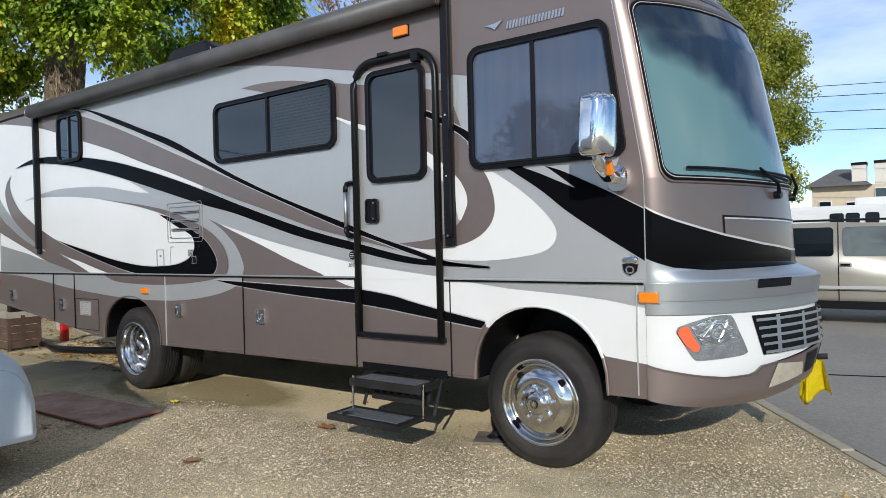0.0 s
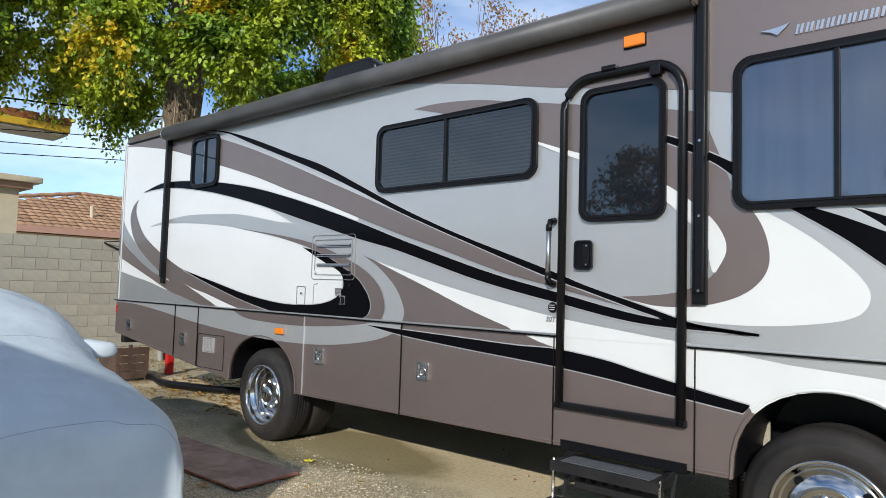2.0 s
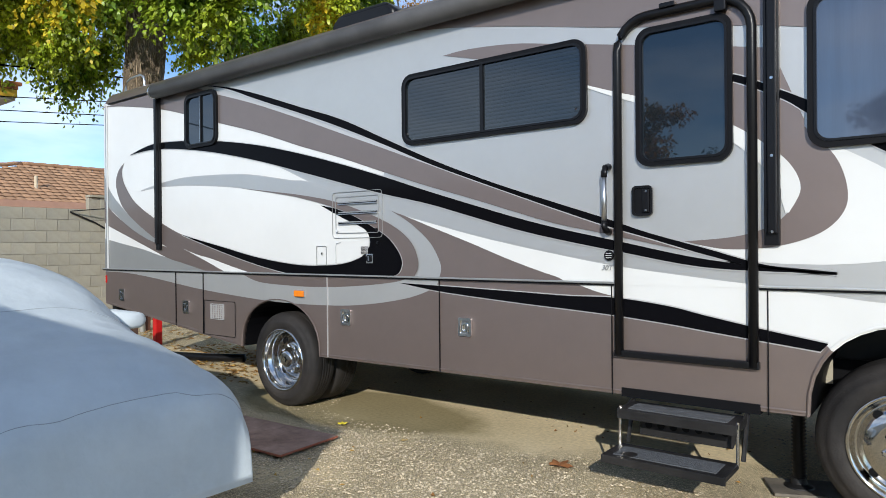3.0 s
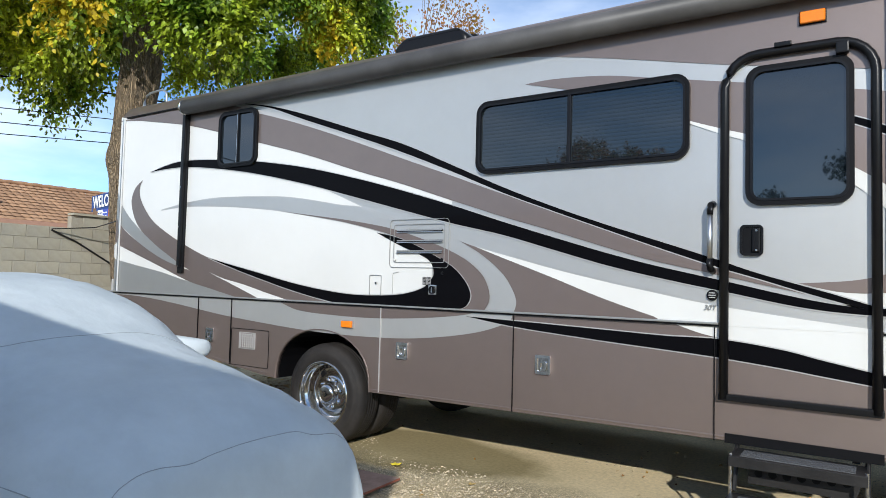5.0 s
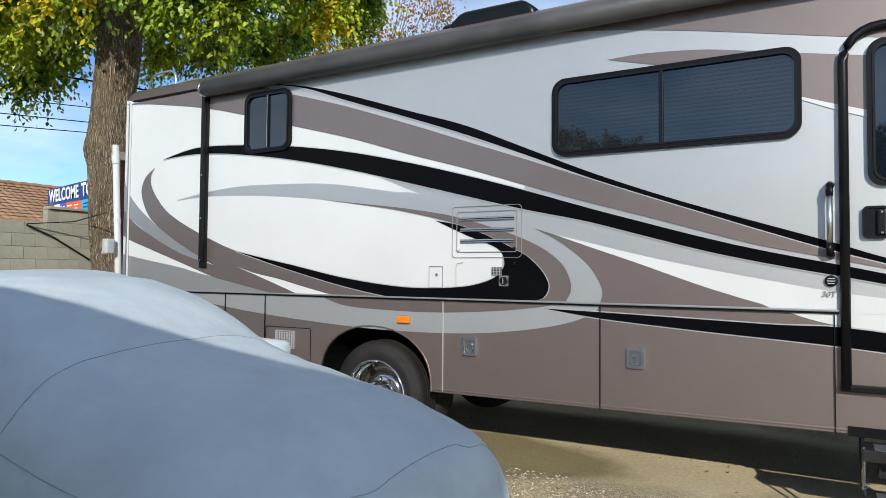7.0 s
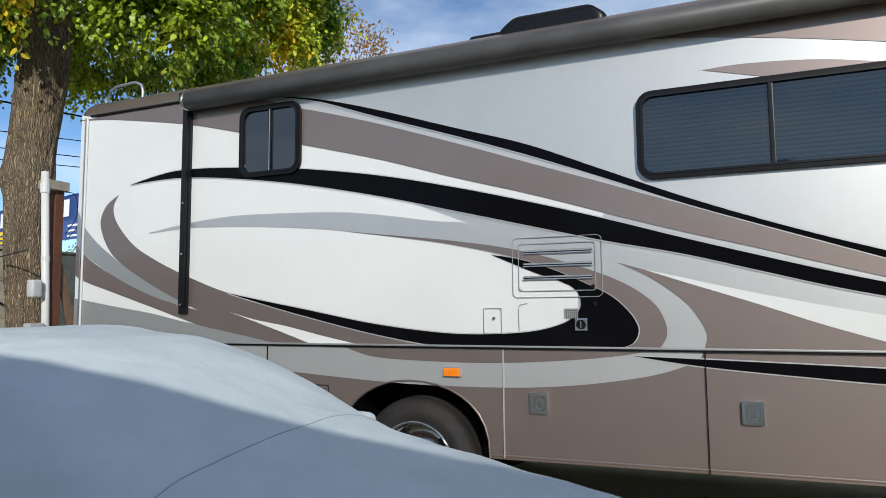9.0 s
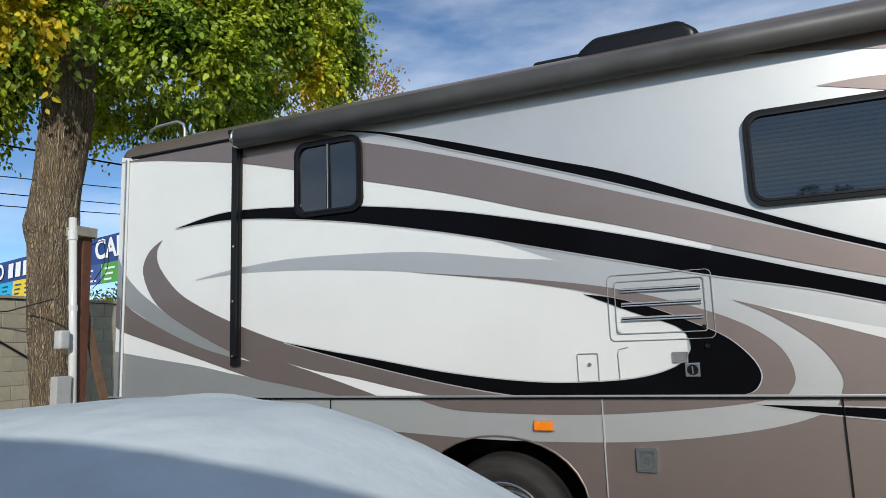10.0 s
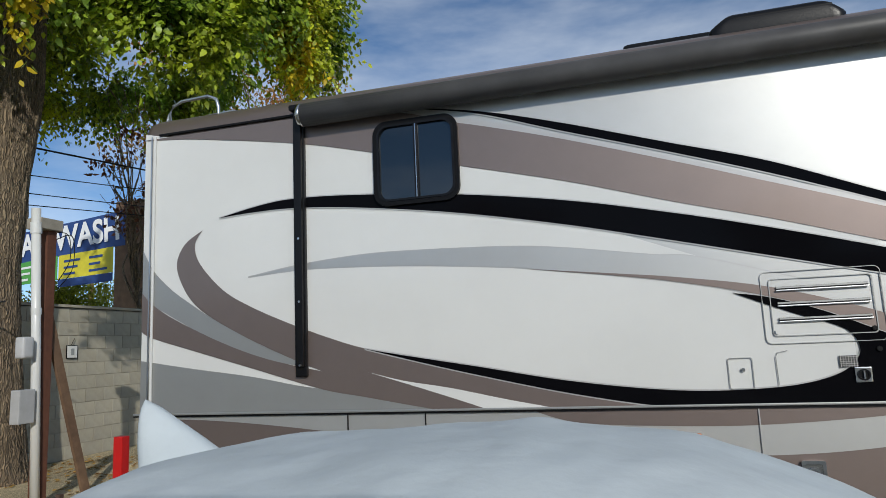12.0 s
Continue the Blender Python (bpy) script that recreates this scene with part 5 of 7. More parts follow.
part("hatch_lock", tube_bm([(-6.645, SIDE - 0.008, 1.535), (-6.645, SIDE - 0.02, 1.535)], 0.011, 12), STEEL, rv)
valve = part("water_inlet", box_bm((0.085, 0.014, 0.085), (-6.03, SIDE - 0.014, 1.49), 0.006), STEEL, rv, "steel water inlet")
part("inlet_ring", lathe_bm([(0.032, 0.0), (0.032, -0.012), (0.024, -0.012), (0.022, -0.004), (0.0, -0.004)], sides=20), GASKET, valve).location = (-6.03, SIDE - 0.02, 1.49)
part("inlet_bar", box_bm((0.008, 0.01, 0.045), (-6.03, SIDE - 0.03, 1.49)), CHROME, valve)
mesh_vent = part("mesh_vent", box_bm((0.09, 0.004, 0.065), (-6.095, SIDE - 0.012, 1.565)), GASKET, rv, "small square mesh vent")
for k in range(7):
    part("wire", box_bm((0.003, 0.004, 0.065), (-6.135 + 0.0133 * k, SIDE - 0.0145, 1.565)), PIN, mesh_vent)
for k in range(5):
    part("wire", box_bm((0.09, 0.004, 0.003), (-6.095, SIDE - 0.015, 1.54 + 0.0125 * k)), PIN, mesh_vent)
part("vent_dot", tube_bm([(-5.935, SIDE - 0.01, 1.63), (-5.935, SIDE - 0.022, 1.63)], 0.014, 12), BLACK_PLASTIC, rv)
# badges and lettering
part("badge", lathe_bm([(0.036, 0.0), (0.034, -0.006), (0.024, -0.008), (0.0, -0.009)], sides=28), GASKET, rv, "round dark badge").location = (-3.80, SIDE - 0.012, 1.52)
for k in range(3):
    part("badge_bar", box_bm((0.045 - 0.006 * abs(k - 1), 0.003, 0.006), (-3.80, SIDE - 0.022, 1.505 + 0.015 * k)), PIN, rv)


def lettering(body, size, mat, place, parent, turn=(90, 0, 0), shear=0.0, stretch=1.0, align="CENTER", name="lettering"):
    cu = bpy.data.curves.new(name, "FONT")
    cu.body, cu.size, cu.shear, cu.extrude = body, size, shear, 0.002
    cu.align_x, cu.align_y = align, "CENTER"
    cu.offset = size * 0.012
    cu.materials.append(mat)
    ob = new(name, cu)
    ob.matrix_basis = pose(*place, *turn) @ Matrix.Diagonal((stretch, 1, 1, 1))
    ob.parent = parent
    return ob


lettering("30T", 0.048, PEWTER, (-3.815, SIDE - 0.016, 1.437), rv, shear=0.25)
# maker's plate: a wing and slanted bars
brow = part("maker_emblem", plate_bm([(-2.455, 3.145), (-2.36, 3.15), (-2.30, 3.165), (-2.325, 3.14), (-2.345, 3.125), (-2.365, 3.105), (-2.385, 3.118), (-2.40, 3.128)], SIDE - 0.02, 0.01), ALU, rv, "bright winged emblem")
for k in range(9):
    x, z = -2.27 + 0.05 * k, 3.118
    for a, w_, lo, hi in ((0.0, 0.013, -0.026, 0.026), (0.022, 0.013, -0.026, 0.026)):
        part("emblem_bar", plate_bm([(x + a + 0.21 * lo, z + lo), (x + a + w_ + 0.21 * lo, z + lo), (x + a + w_ + 0.21 * hi, z + hi), (x + a + 0.21 * hi, z + hi)], SIDE - 0.016, 0.006), ALU, brow)
badge = part("front_badge", lathe_bm([(0.05, 0.0), (0.046, -0.008), (0.03, -0.01), (0.0, -0.01)], sides=28), CHROME, rv, "round badge over a shield")
badge.matrix_basis = pose(-1.42, SIDE - 0.012, 1.475) @ Matrix.Diagonal((1, 1, 0.55, 1))
part("shield", plate_bm([(-1.47, 1.445), (-1.37, 1.445), (-1.38, 1.40), (-1.42, 1.375), (-1.46, 1.40)], SIDE - 0.02, 0.012), GASKET, rv)
part("badge_ring", ring_bm(round_rect(-1.448, 1.385, -1.392, 1.435, 0.024), round_rect(-1.438, 1.395, -1.402, 1.425, 0.014), SIDE - 0.024, 0.006), CHROME, rv)

# ---- roof fittings ----
bm = box_bm((0.80, 0.72, 0.19), (-6.22, 4.56, 3.685), 0.085, 5)
for v in bm.verts:
    if v.co.z > 3.685:
        v.co.x = -6.20 + (v.co.x + 6.20) * (1 - 3.0 * (v.co.z - 3.685))
vent_cover = part("roof_vent", bm, BLACK_PLASTIC, rv, "domed black roof vent cover", True)
part("vent_slot", box_bm((0.56, 0.02, 0.018), (-6.18, 4.212, 3.735), 0.006), GASKET, vent_cover)
unit = part("air_conditioner", box_bm((0.95, 0.75, 0.36), (-6.68, 5.36, 3.86), 0.08, 4), BLACK_PLASTIC, rv, "black rooftop air conditioner", True)
for k in range(4):
    part("slot", box_bm((0.30, 0.02, 0.02), (-6.92, 4.985, 3.80 + 0.045 * k)), GASKET, unit)
ladder = part("rear_ladder", tube_bm([(REAR + 0.03, 4.42, 3.55), (REAR - 0.02, 4.42, 3.80), (REAR + 0.02, 4.42, 3.87), (REAR + 0.10, 4.42, 3.90), (REAR + 0.36, 4.42, 3.91), (REAR + 0.44, 4.42, 3.87), (REAR + 0.46, 4.42, 3.80), (REAR + 0.46, 4.42, 3.56)], 0.014, 10), ALU, rv, "aluminium roof ladder rail", True)
part("ladder_rail", tube_bm([(REAR + 0.03, 4.80, 3.55), (REAR - 0.02, 4.80, 3.80), (REAR + 0.02, 4.80, 3.87), (REAR + 0.10, 4.80, 3.90), (REAR + 0.36, 4.80, 3.91), (REAR + 0.44, 4.80, 3.87), (REAR + 0.46, 4.80, 3.56)], 0.014, 10), ALU, ladder, "", True)
for y in (4.42, 4.80):
    part("ladder_leg", tube_bm([(REAR - 0.02, y, 3.80), (REAR - 0.10, y, 3.5), (REAR - 0.10, y, 1.3)], 0.014, 8), ALU, ladder)
for k in range(6):
    part("rung", tube_bm([(REAR - 0.10, 4.42, 1.5 + 0.32 * k), (REAR - 0.10, 4.80, 1.5 + 0.32 * k)], 0.012, 8), ALU, ladder)

# ---- entry steps ----
TREAD = material("step_grip", (0.10, 0.105, 0.11), 0.7, 0.0, 0.3, 30, bump=0.6, bump_scale=160)
steps = part("entry_steps", box_bm((0.72, 0.26, 0.03), (-3.345, 3.99, 0.505), 0.006), DARK_STEEL, rv, "folding black steel entry steps")
part("grip", box_bm((0.60, 0.17, 0.004), (-3.345, 3.97, 0.522)), TREAD, steps, "grey grip tape")
part("tread", box_bm((0.72, 0.30, 0.03), (-3.345, 3.76, 0.275), 0.006), DARK_STEEL, steps)
part("grip", box_bm((0.60, 0.19, 0.004), (-3.345, 3.745, 0.292)), TREAD, steps, "grey grip tape")
part("tread_lip", box_bm((0.72, 0.012, 0.044), (-3.345, 3.612, 0.266), 0.003), DARK_STEEL, steps)
part("tread_lip", box_bm((0.72, 0.012, 0.06), (-3.345, 3.862, 0.488), 0.003), DARK_STEEL, steps)
part("grip_pad", tube_bm([(-3.56, 3.69, 0.294), (-3.56, 3.69, 0.296)], 0.05, 20, squash=1.0), DARK_STEEL, steps)
bm = plate_bm([(-3.62, 0.33), (-3.05, 0.33), (-3.02, 0.43), (-3.05, 0.47), (-3.62, 0.42)], 4.03, 0.006)
riser = part("riser", bm, DARK_STEEL, steps, "pierced riser plate")
for k in range(7):
    part("hole", tube_bm([(-3.56 + 0.078 * k, 4.026, 0.40 + 0.004 * k), (-3.56 + 0.078 * k, 4.024, 0.40 + 0.004 * k)], 0.024, 14), GASKET, riser)
for x in (-3.70, -2.99):
    part("side_arm", tube_bm([(x, 3.90, 0.53), (x, 3.89, 0.28)], 0.010, 6), STEEL, steps)
    part("side_arm", tube_bm([(x, 4.14, 0.55), (x, 4.02, 0.27)], 0.014, 6), DARK_STEEL, steps)
    part("side_plate", plate_bm([(3.88, 0.47), (4.12, 0.47), (4.14, 0.545), (4.08, 0.545)], x - 0.004, 0.008), DARK_STEEL, steps).matrix_basis = Matrix(((0, 1, 0, 0), (1, 0, 0, 0), (0, 0, 1, 0), (0, 0, 0, 1)))
part("step_mount", box_bm((0.86, 0.30, 0.06), (-3.34, 4.24, 0.575)), GASKET, steps)

steps.location = (0.05, 0.0, 0.03)

# ---- jack by the front wheel ----
PAD = material("worn_pad", (0.13, 0.115, 0.095), 0.85, 0.0, 0.3, 9, bump=0.2, second=(0.20, 0.17, 0.13), second_scale=3)
prof = [(0.033, 0.06)]
for k in range(30):
    prof += [(0.046, 0.075 + 0.024 * k), (0.033, 0.087 + 0.024 * k)]
jack = part("levelling_jack", lathe_bm(prof, sides=20), BLACK_PLASTIC, rv, "black ribbed levelling jack on a pad", True)
jack.matrix_basis = pose(-2.745, 4.62, 0, 90, 0, 0) @ pose(0, 0, 0)
pad = part("jack_pad", box_bm((0.42, 0.02, 0.30), (0.03, 0.012, 0), 0.004, turn=pose(0, 0, 0, 0, 24, 0)), PAD, jack, "flat worn pad under the jack")
part("jack_foot", lathe_bm([(0.0, 0.022), (0.09, 0.022), (0.085, 0.03), (0.05, 0.045), (0.045, 0.08), (0.0, 0.08)], sides=24), DARK_STEEL, jack)
part("hanger", box_bm((0.10, 0.3, 0.12), (0, 0, 0), 0.01), DARK_STEEL, rv).location = (-2.70, 4.70, 0.88)
part("bracket", box_bm((0.09, 0.02, 0.16), (-2.60, 4.66, 0.78), 0.004), CONCRETE, rv, "pale bracket")

# ---- yellow cloth on the bumper, plywood, rear clutter ----
CLOTH = material("yellow_cloth", (0.85, 0.68, 0.01), 0.85, 0.0, 0.08, 12, bump=0.4, bump_scale=60)
bm = bmesh.new()
grid = []
for i in range(13):
    row = []
    for j in range(11):
        u, v = i / 12, j / 10
        fold = 0.03 * math.sin(v * 9 + u * 2) + 0.015 * math.sin(v * 17)
        w = 0.07 + 0.06 * u
        top = 0.03 * math.cos((v - 0.45) * 3)
        row.append(bm.verts.new((-0.60 + (v - 0.5) * 1.7 * w + 0.02 * u, 5.52 + fold * (0.4 + u) + 0.05 * v, 0.71 + top - 0.27 * u - 0.10 * u * (1 - v) * (0.5 + math.sin(v * 5)))))
    grid.append(row)
for i in range(12):
    for j in range(10):
        bm.faces.new((grid[i][j], grid[i + 1][j], grid[i + 1][j + 1], grid[i][j + 1]))
bmesh.ops.solidify(bm, geom=bm.faces[:], thickness=0.004)
cloth = tagged(part("cloth", bm, CLOTH, None, "", True), "bright yellow cloth draped over the tow hook", "cloth")
part("tow_hook", tube_bm([(-0.70, 5.58, 0.68), (-0.55, 5.57, 0.705), (-0.50, 5.57, 0.71)], 0.022, 8), DARK_STEEL, rv)

PLY = material("old_plywood", (0.37, 0.25, 0.20), 0.85, 0.0, 0.35, 8, bump=0.3, bump_scale=30, second=(0.25, 0.16, 0.125), second_scale=2.5)
PLY_EDGE = material("plywood_edge", (0.30, 0.10, 0.055), 0.9, 0.0, 0.3, 30)
board = tagged(part("plywood_board", box_bm((1.85, 0.60, 0.018), (0, 0, 0), 0.002), PLY), "weathered brown plywood sheet lying on the gravel", "board")
board.matrix_basis = pose(-6.90, 3.31, 0.024, 0.4, -0.3, 1.5)
for y in (-0.3, 0.3):
    part("board_edge", box_bm((1.85, 0.006, 0.016), (0, y, 0)), PLY_EDGE, board)
part("board_edge", box_bm((0.006, 0.6, 0.016), (0.926, 0, 0)), PLY_EDGE, board)
DARK_WOOD = material("dark_wood", (0.07, 0.042, 0.03), 0.8, 0.0, 0.3, 9, bump=0.3, second=(0.11, 0.065, 0.045), second_scale=4)
crate = thing("wooden_crate", "dark weathered crate behind the motorhome", "crate")
for k in range(4):
    part("slat", box_bm((0.62, 0.02, 0.118), (-12.3, 4.62, 0.10 + 0.125 * k), 0.004), DARK_WOOD, crate)
    part("slat", box_bm((0.02, 0.5, 0.118), (-11.99, 4.88, 0.10 + 0.125 * k), 0.004), DARK_WOOD, crate)
for x, y in ((-12.6, 4.64), (-12.0, 4.64), (-12.0, 5.1), (-12.6, 5.1)):
    part("post", box_bm((0.05, 0.05, 0.52), (x, y, 0.26)), DARK_WOOD, crate)
hose = tagged(part("drain_hose", tube_bm([p for p in spline([(-12.6, 4.9, 0.06), (-11.9, 5.15, 0.06), (-11.2, 5.0, 0.06), (-10.4, 5.2, 0.06), (-9.8, 5.5, 0.06)], 10)], 0.055, 10), BLACK_PLASTIC, None, "", True), "black drain hose lying under the tail", "hose")
part("hitch", box_bm((0.5, 0.09, 0.09), (REAR + 0.0, MID, 0.62), 0.01), DARK_STEEL, rv)
part("rear_bumper", box_bm((0.12, 2.3, 0.14), (REAR + 0.02, MID, 0.80), 0.02), DARK_STEEL, rv)

# ---- covered car ----
CAR_Y, CAR_W = 1.40, 0.895
TOP = [(-9.31, 0.25), (-9.29, 0.80), (-9.17, 1.045), (-8.88, 1.232), (-8.39, 1.478), (-7.99, 1.519), (-7.54, 1.541), (-7.14, 1.504), (-6.78, 1.385), (-6.46, 1.234), (-6.1, 1.13), (-5.66, 1.054), (-5.34, 0.96), (-5.16, 0.86), (-5.08, 0.70), (-5.05, 0.37)]
car = thing("covered_car", "car under a pale grey-blue fabric cover, parked on gravel", "covered car")
ridge = spline([(a, b, 0) for a, b in TOP], 6)
RX, RZ = [p.x for p in ridge], [p.y for p in ridge]


def cover_point(x, t, lift=0.0):
    """A point of the cover: x along the car, t 0 to 180 from the near hem over the roof to the far hem."""
    z = float(np.interp(x, RX, RZ))
    w = CAR_W * (1 - 0.20 * max(0, (x + 5.95) / 0.9) ** 2.4 - 0.14 * max(0, (-8.53 - x) / 0.79) ** 2)
    a = radians(t)
    c, s = math.cos(a), math.sin(a)
    nose = max(0, min(1, (x + 5.75) / 0.5))
    hem = 0.14 + 0.15 * nose * nose * (3 - 2 * nose)
    zz = hem + (z - hem) * abs(s) ** 0.5
    tum = 1 + 0.06 * max(0, zz - 0.9) / 0.6
    y = CAR_Y - w * tum * math.copysign(abs(c) ** 0.7, c)
    low = max(0, 0.75 - zz) / 0.6
    crease = 0.009 * (1 - 2.2 * abs(noise.noise(Vector((x * 3.1 + t * 0.012, t * 0.035 - x * 0.6, 7.0))))) + 0.005 * (1 - 2.5 * abs(noise.noise(Vector((x * 6.5 - t * 0.03, t * 0.06, 2.0)))))
    fold = crease + 0.022 * noise.noise(Vector((x * 2.2, t * 0.02, 1.0))) + 0.016 * low * math.sin(x * 13 + 2.5 * noise.noise(Vector((x, zz * 2, 3)))) + 0.006 * noise.noise(Vector((x * 7, t * 0.1, zz * 6)))
    return Vector((x + fold * 0.5 * low, y - (fold + lift) * c, zz + (fold * 0.7 + lift) * s))


bm = bmesh.new()
cols = []
NX, NV = 190, 96
for i in range(NX + 1):
    u = i / NX
    x = -9.31 + 4.26 * (0.5 - 0.5 * math.cos(math.pi * u)) * 0.5 + 4.26 * u * 0.5
    cols.append([bm.verts.new(cover_point(x, 180 * j / NV)) for j in range(NV + 1)])
for a, b in zip(cols, cols[1:]):
    for j in range(NV):
        bm.faces.new((a[j], b[j], b[j + 1], a[j + 1]))
bm.faces.new(cols[0])
bm.faces.new(cols[-1])
bmesh.ops.recalc_face_normals(bm, faces=bm.faces)
part("cover", bm, COVER, car, "pale grey-blue cover fabric", True)
THREAD = material("seam_thread", (0.34, 0.37, 0.39), 0.8, 0.0, 0.1, 20)
for t in (30, 158):
    part("cover_seam", tube_bm([cover_point(-9.1 + 3.83 * k / 60, t, 0.001) for k in range(61)], 0.0022, 5), THREAD, car)
for x, t0, t1 in ((-6.42, 30, 158), (-5.15, 32, 152)):
    part("cover_seam", tube_bm([cover_point(x + 0.012 * math.sin(k * 0.4), t0 + (t1 - t0) * k / 50, 0.001) for k in range(51)], 0.0020, 5), THREAD, car)
part("hem", tube_bm([cover_point(-9.2 + 4.1 * k / 40, 4, 0.0) for k in range(41)], 0.012, 6), COVER, car)
part("chassis", box_bm((3.3, 1.35, 0.3), (-7.15, CAR_Y, 0.36), 0.03), GASKET, car, "dark underside of the car")
# mirrors and aerial lift the cover
for side in (1,):
    bm = bmesh.new()
    for k in range(160):
        a, u = 2 * math.pi * (k % 16) / 16, k // 16 / 9
        r = 1 - abs(u * 2 - 1) ** 3 * 0.45
        p = Vector((0.060 * r * math.copysign(abs(math.cos(a)) ** 0.6, math.cos(a)), 0.095 * (u * 2 - 1), 0.062 * r * math.copysign(abs(math.sin(a)) ** 0.6, math.sin(a))))
        p *= 1 + 0.10 * noise.noise(p * 9.0)
        bm.verts.new(p + Vector((-6.70, CAR_Y + side * 0.88, 1.075)))
    for x, t in ((-6.84, 138), (-6.72, 134)):
        q = cover_point(x, t, -0.02)
        bm.verts.new((q.x, CAR_Y + side * (q.y - CAR_Y), q.z))
    bmesh.ops.convex_hull(bm, input=bm.verts[:])
    bmesh.ops.delete(bm, geom=[v for v in bm.verts if not v.link_faces], context="VERTS")
    bmesh.ops.subdivide_edges(bm, edges=[e for e in bm.edges if e.calc_length() > 0.12], cuts=2, use_grid_fill=True)
    bmesh.ops.smooth_vert(bm, verts=bm.verts[:], factor=0.3, use_axis_x=True, use_axis_y=True, use_axis_z=True)
    part("mirror_bulge", bm, COVER, car, "cover stretched over a door mirror", True)
bm = bmesh.new()
rings = []
for k in range(9):
    u = k / 8
    r = 0.140 * (1 - u) ** 0.85 + 0.02 * (1 - u ** 6)
    cx, cz = -8.44 - 0.10 * u, 1.46 + 0.175 * u
    rings.append([bm.verts.new((cx + r * math.cos(a) * (1.0 if math.cos(a) > 0 else 0.42) * (1 + 0.12 * math.sin(3 * a + 4 * u)), CAR_Y + r * 0.7 * math.sin(a), cz)) for a in [2 * math.pi * j / 24 for j in range(24)]])
for a, b in zip(rings, rings[1:]):
    for j in range(24):
        bm.faces.new((a[j], a[(j + 1) % 24], b[(j + 1) % 24], b[j]))
bm.faces.new(rings[-1])
bmesh.ops.recalc_face_normals(bm, faces=bm.faces)
part("aerial_peak", bm, COVER, car, "cover tented over the roof aerial", True)
for x in (-5.95, -8.5):
    for y in (CAR_Y - 0.62, CAR_Y + 0.62):
        part("tyre", lathe_bm([(0.2, -0.1), (0.3, -0.1), (0.32, -0.06), (0.32, 0.06), (0.3, 0.1), (0.2, 0.1)], sides=28), RUBBER, car).location = (x, y, 0.32)

# ---- plain walls added out of view: one shades the car, one darkens the ground under the motorhome ----
# hidden wall added to keep sky light from under the motorhome
tagged(part("wall_north", box_bm((7.6, 0.15, 2.3), (-6.6, 7.6, 1.15)), BLOCK), "plain grey wall, unseen, blocking light from under the motorhome", "wall", kind="structure")
# unseen shade caster; its white is there to bounce light into the car's shade
tagged(part("wall_south", box_bm((30.3, 0.2, 2.775), (-18.0, -1.75, 1.3875)), WHITE_WALL), "plain white wall behind the walk, added out of view to shade the car", "wall", kind="structure")

# ---- yard wall of concrete blocks ----
wall = tagged(part("wall_rear", box_bm((0.16, 24.0, 2.46), (-17.50, 3.5, 1.23)), MORTAR), "grey concrete block yard wall with uneven joints", "wall", kind="structure")
part("wall_raised", box_bm((0.16, 9.0, 0.30), (-17.50, 11.4, 2.61)), MORTAR, wall)
COURSE, LONG = 0.25, 0.455
block_mesh = None
for row in range(11):
    for k in range(26):
        y = 1.0 + LONG * (k + 0.5 * (row % 2))
        if row >= 10 and y < 6.95:
            continue
        if block_mesh is None:
            b = box_bm((0.05, LONG - 0.011, COURSE - 0.010), (0, 0, 0), 0.004, 1)
            ob = part("block", b, BLOCK, wall)
            block_mesh = ob.data
        else:
            ob = new("block", block_mesh)
            ob.parent = wall
        ob.location = (-17.435 + 0.003 * smooth_noise(y, row, 3), y, 0.125 + COURSE * row)
cap_ = part("wall_cap", box_bm((0.24, 9.0, 0.05), (-17.48, 11.4, 2.80), 0.008), BLOCK, wall)
# bracket, cable and number tile on the wall
bracket = thing("cable_bracket", "thin metal bracket and cable on the block wall", "bracket")
part("strut", tube_bm([(-17.36, 6.47, 2.42), (-17.36, 7.0, 2.2), (-17.35, 7.95, 1.66)], 0.02, 6), DARK_STEEL, bracket)
part("strap", tube_bm([(-17.36, 6.47, 2.44), (-17.0, 7.2, 2.52), (-15.5, 6.9, 2.62)], 0.012, 6), DARK_STEEL, bracket)
tile = thing("number_tile", "small white tile with a painted sign, on the block wall", "number tile")
part("tile", box_bm((0.02, 0.22, 0.22), (-17.37, 9.93, 1.95), 0.006), WHITE, tile)
part("tile_edge", box_bm((0.015, 0.25, 0.25), (-17.378, 9.93, 1.95), 0.006), GASKET, tile)
part("bar", box_bm((0.006, 0.07, 0.12), (-17.357, 9.93, 1.95)), PEWTER, tile)
part("hanger", tube_bm([(-17.37, 9.9, 2.06), (-17.37, 9.98, 2.2)], 0.006, 5), DARK_STEEL, tile)

# ---- service post ----
post = thing("service_post", "white plastic pipe strapped to a brown timber post", "post")
part("pipe", tube_bm([(-14.40, 6.50, -0.02), (-14.40, 6.42, 1.9), (-14.40, 6.33, 3.70)], 0.055, 14), WHITE, post, "white plastic pipe", True)
part("pipe_collar", tube_bm([(-14.40, 6.345, 3.38), (-14.40, 6.338, 3.52)], 0.066, 14), WHITE, post)
part("pipe_collar", tube_bm([(-14.40, 6.40, 2.36), (-14.40, 6.395, 2.44)], 0.060, 14), WHITE, post)
part("timber", box_bm((0.14, 0.14, 3.5), (-14.48, 6.60, 1.75), 0.01), material("rust_brown_wood", (0.12, 0.045, 0.025), 0.85, 0, 0.3, 6, bump=0.3, bump_scale=20), post, "red-brown timber")
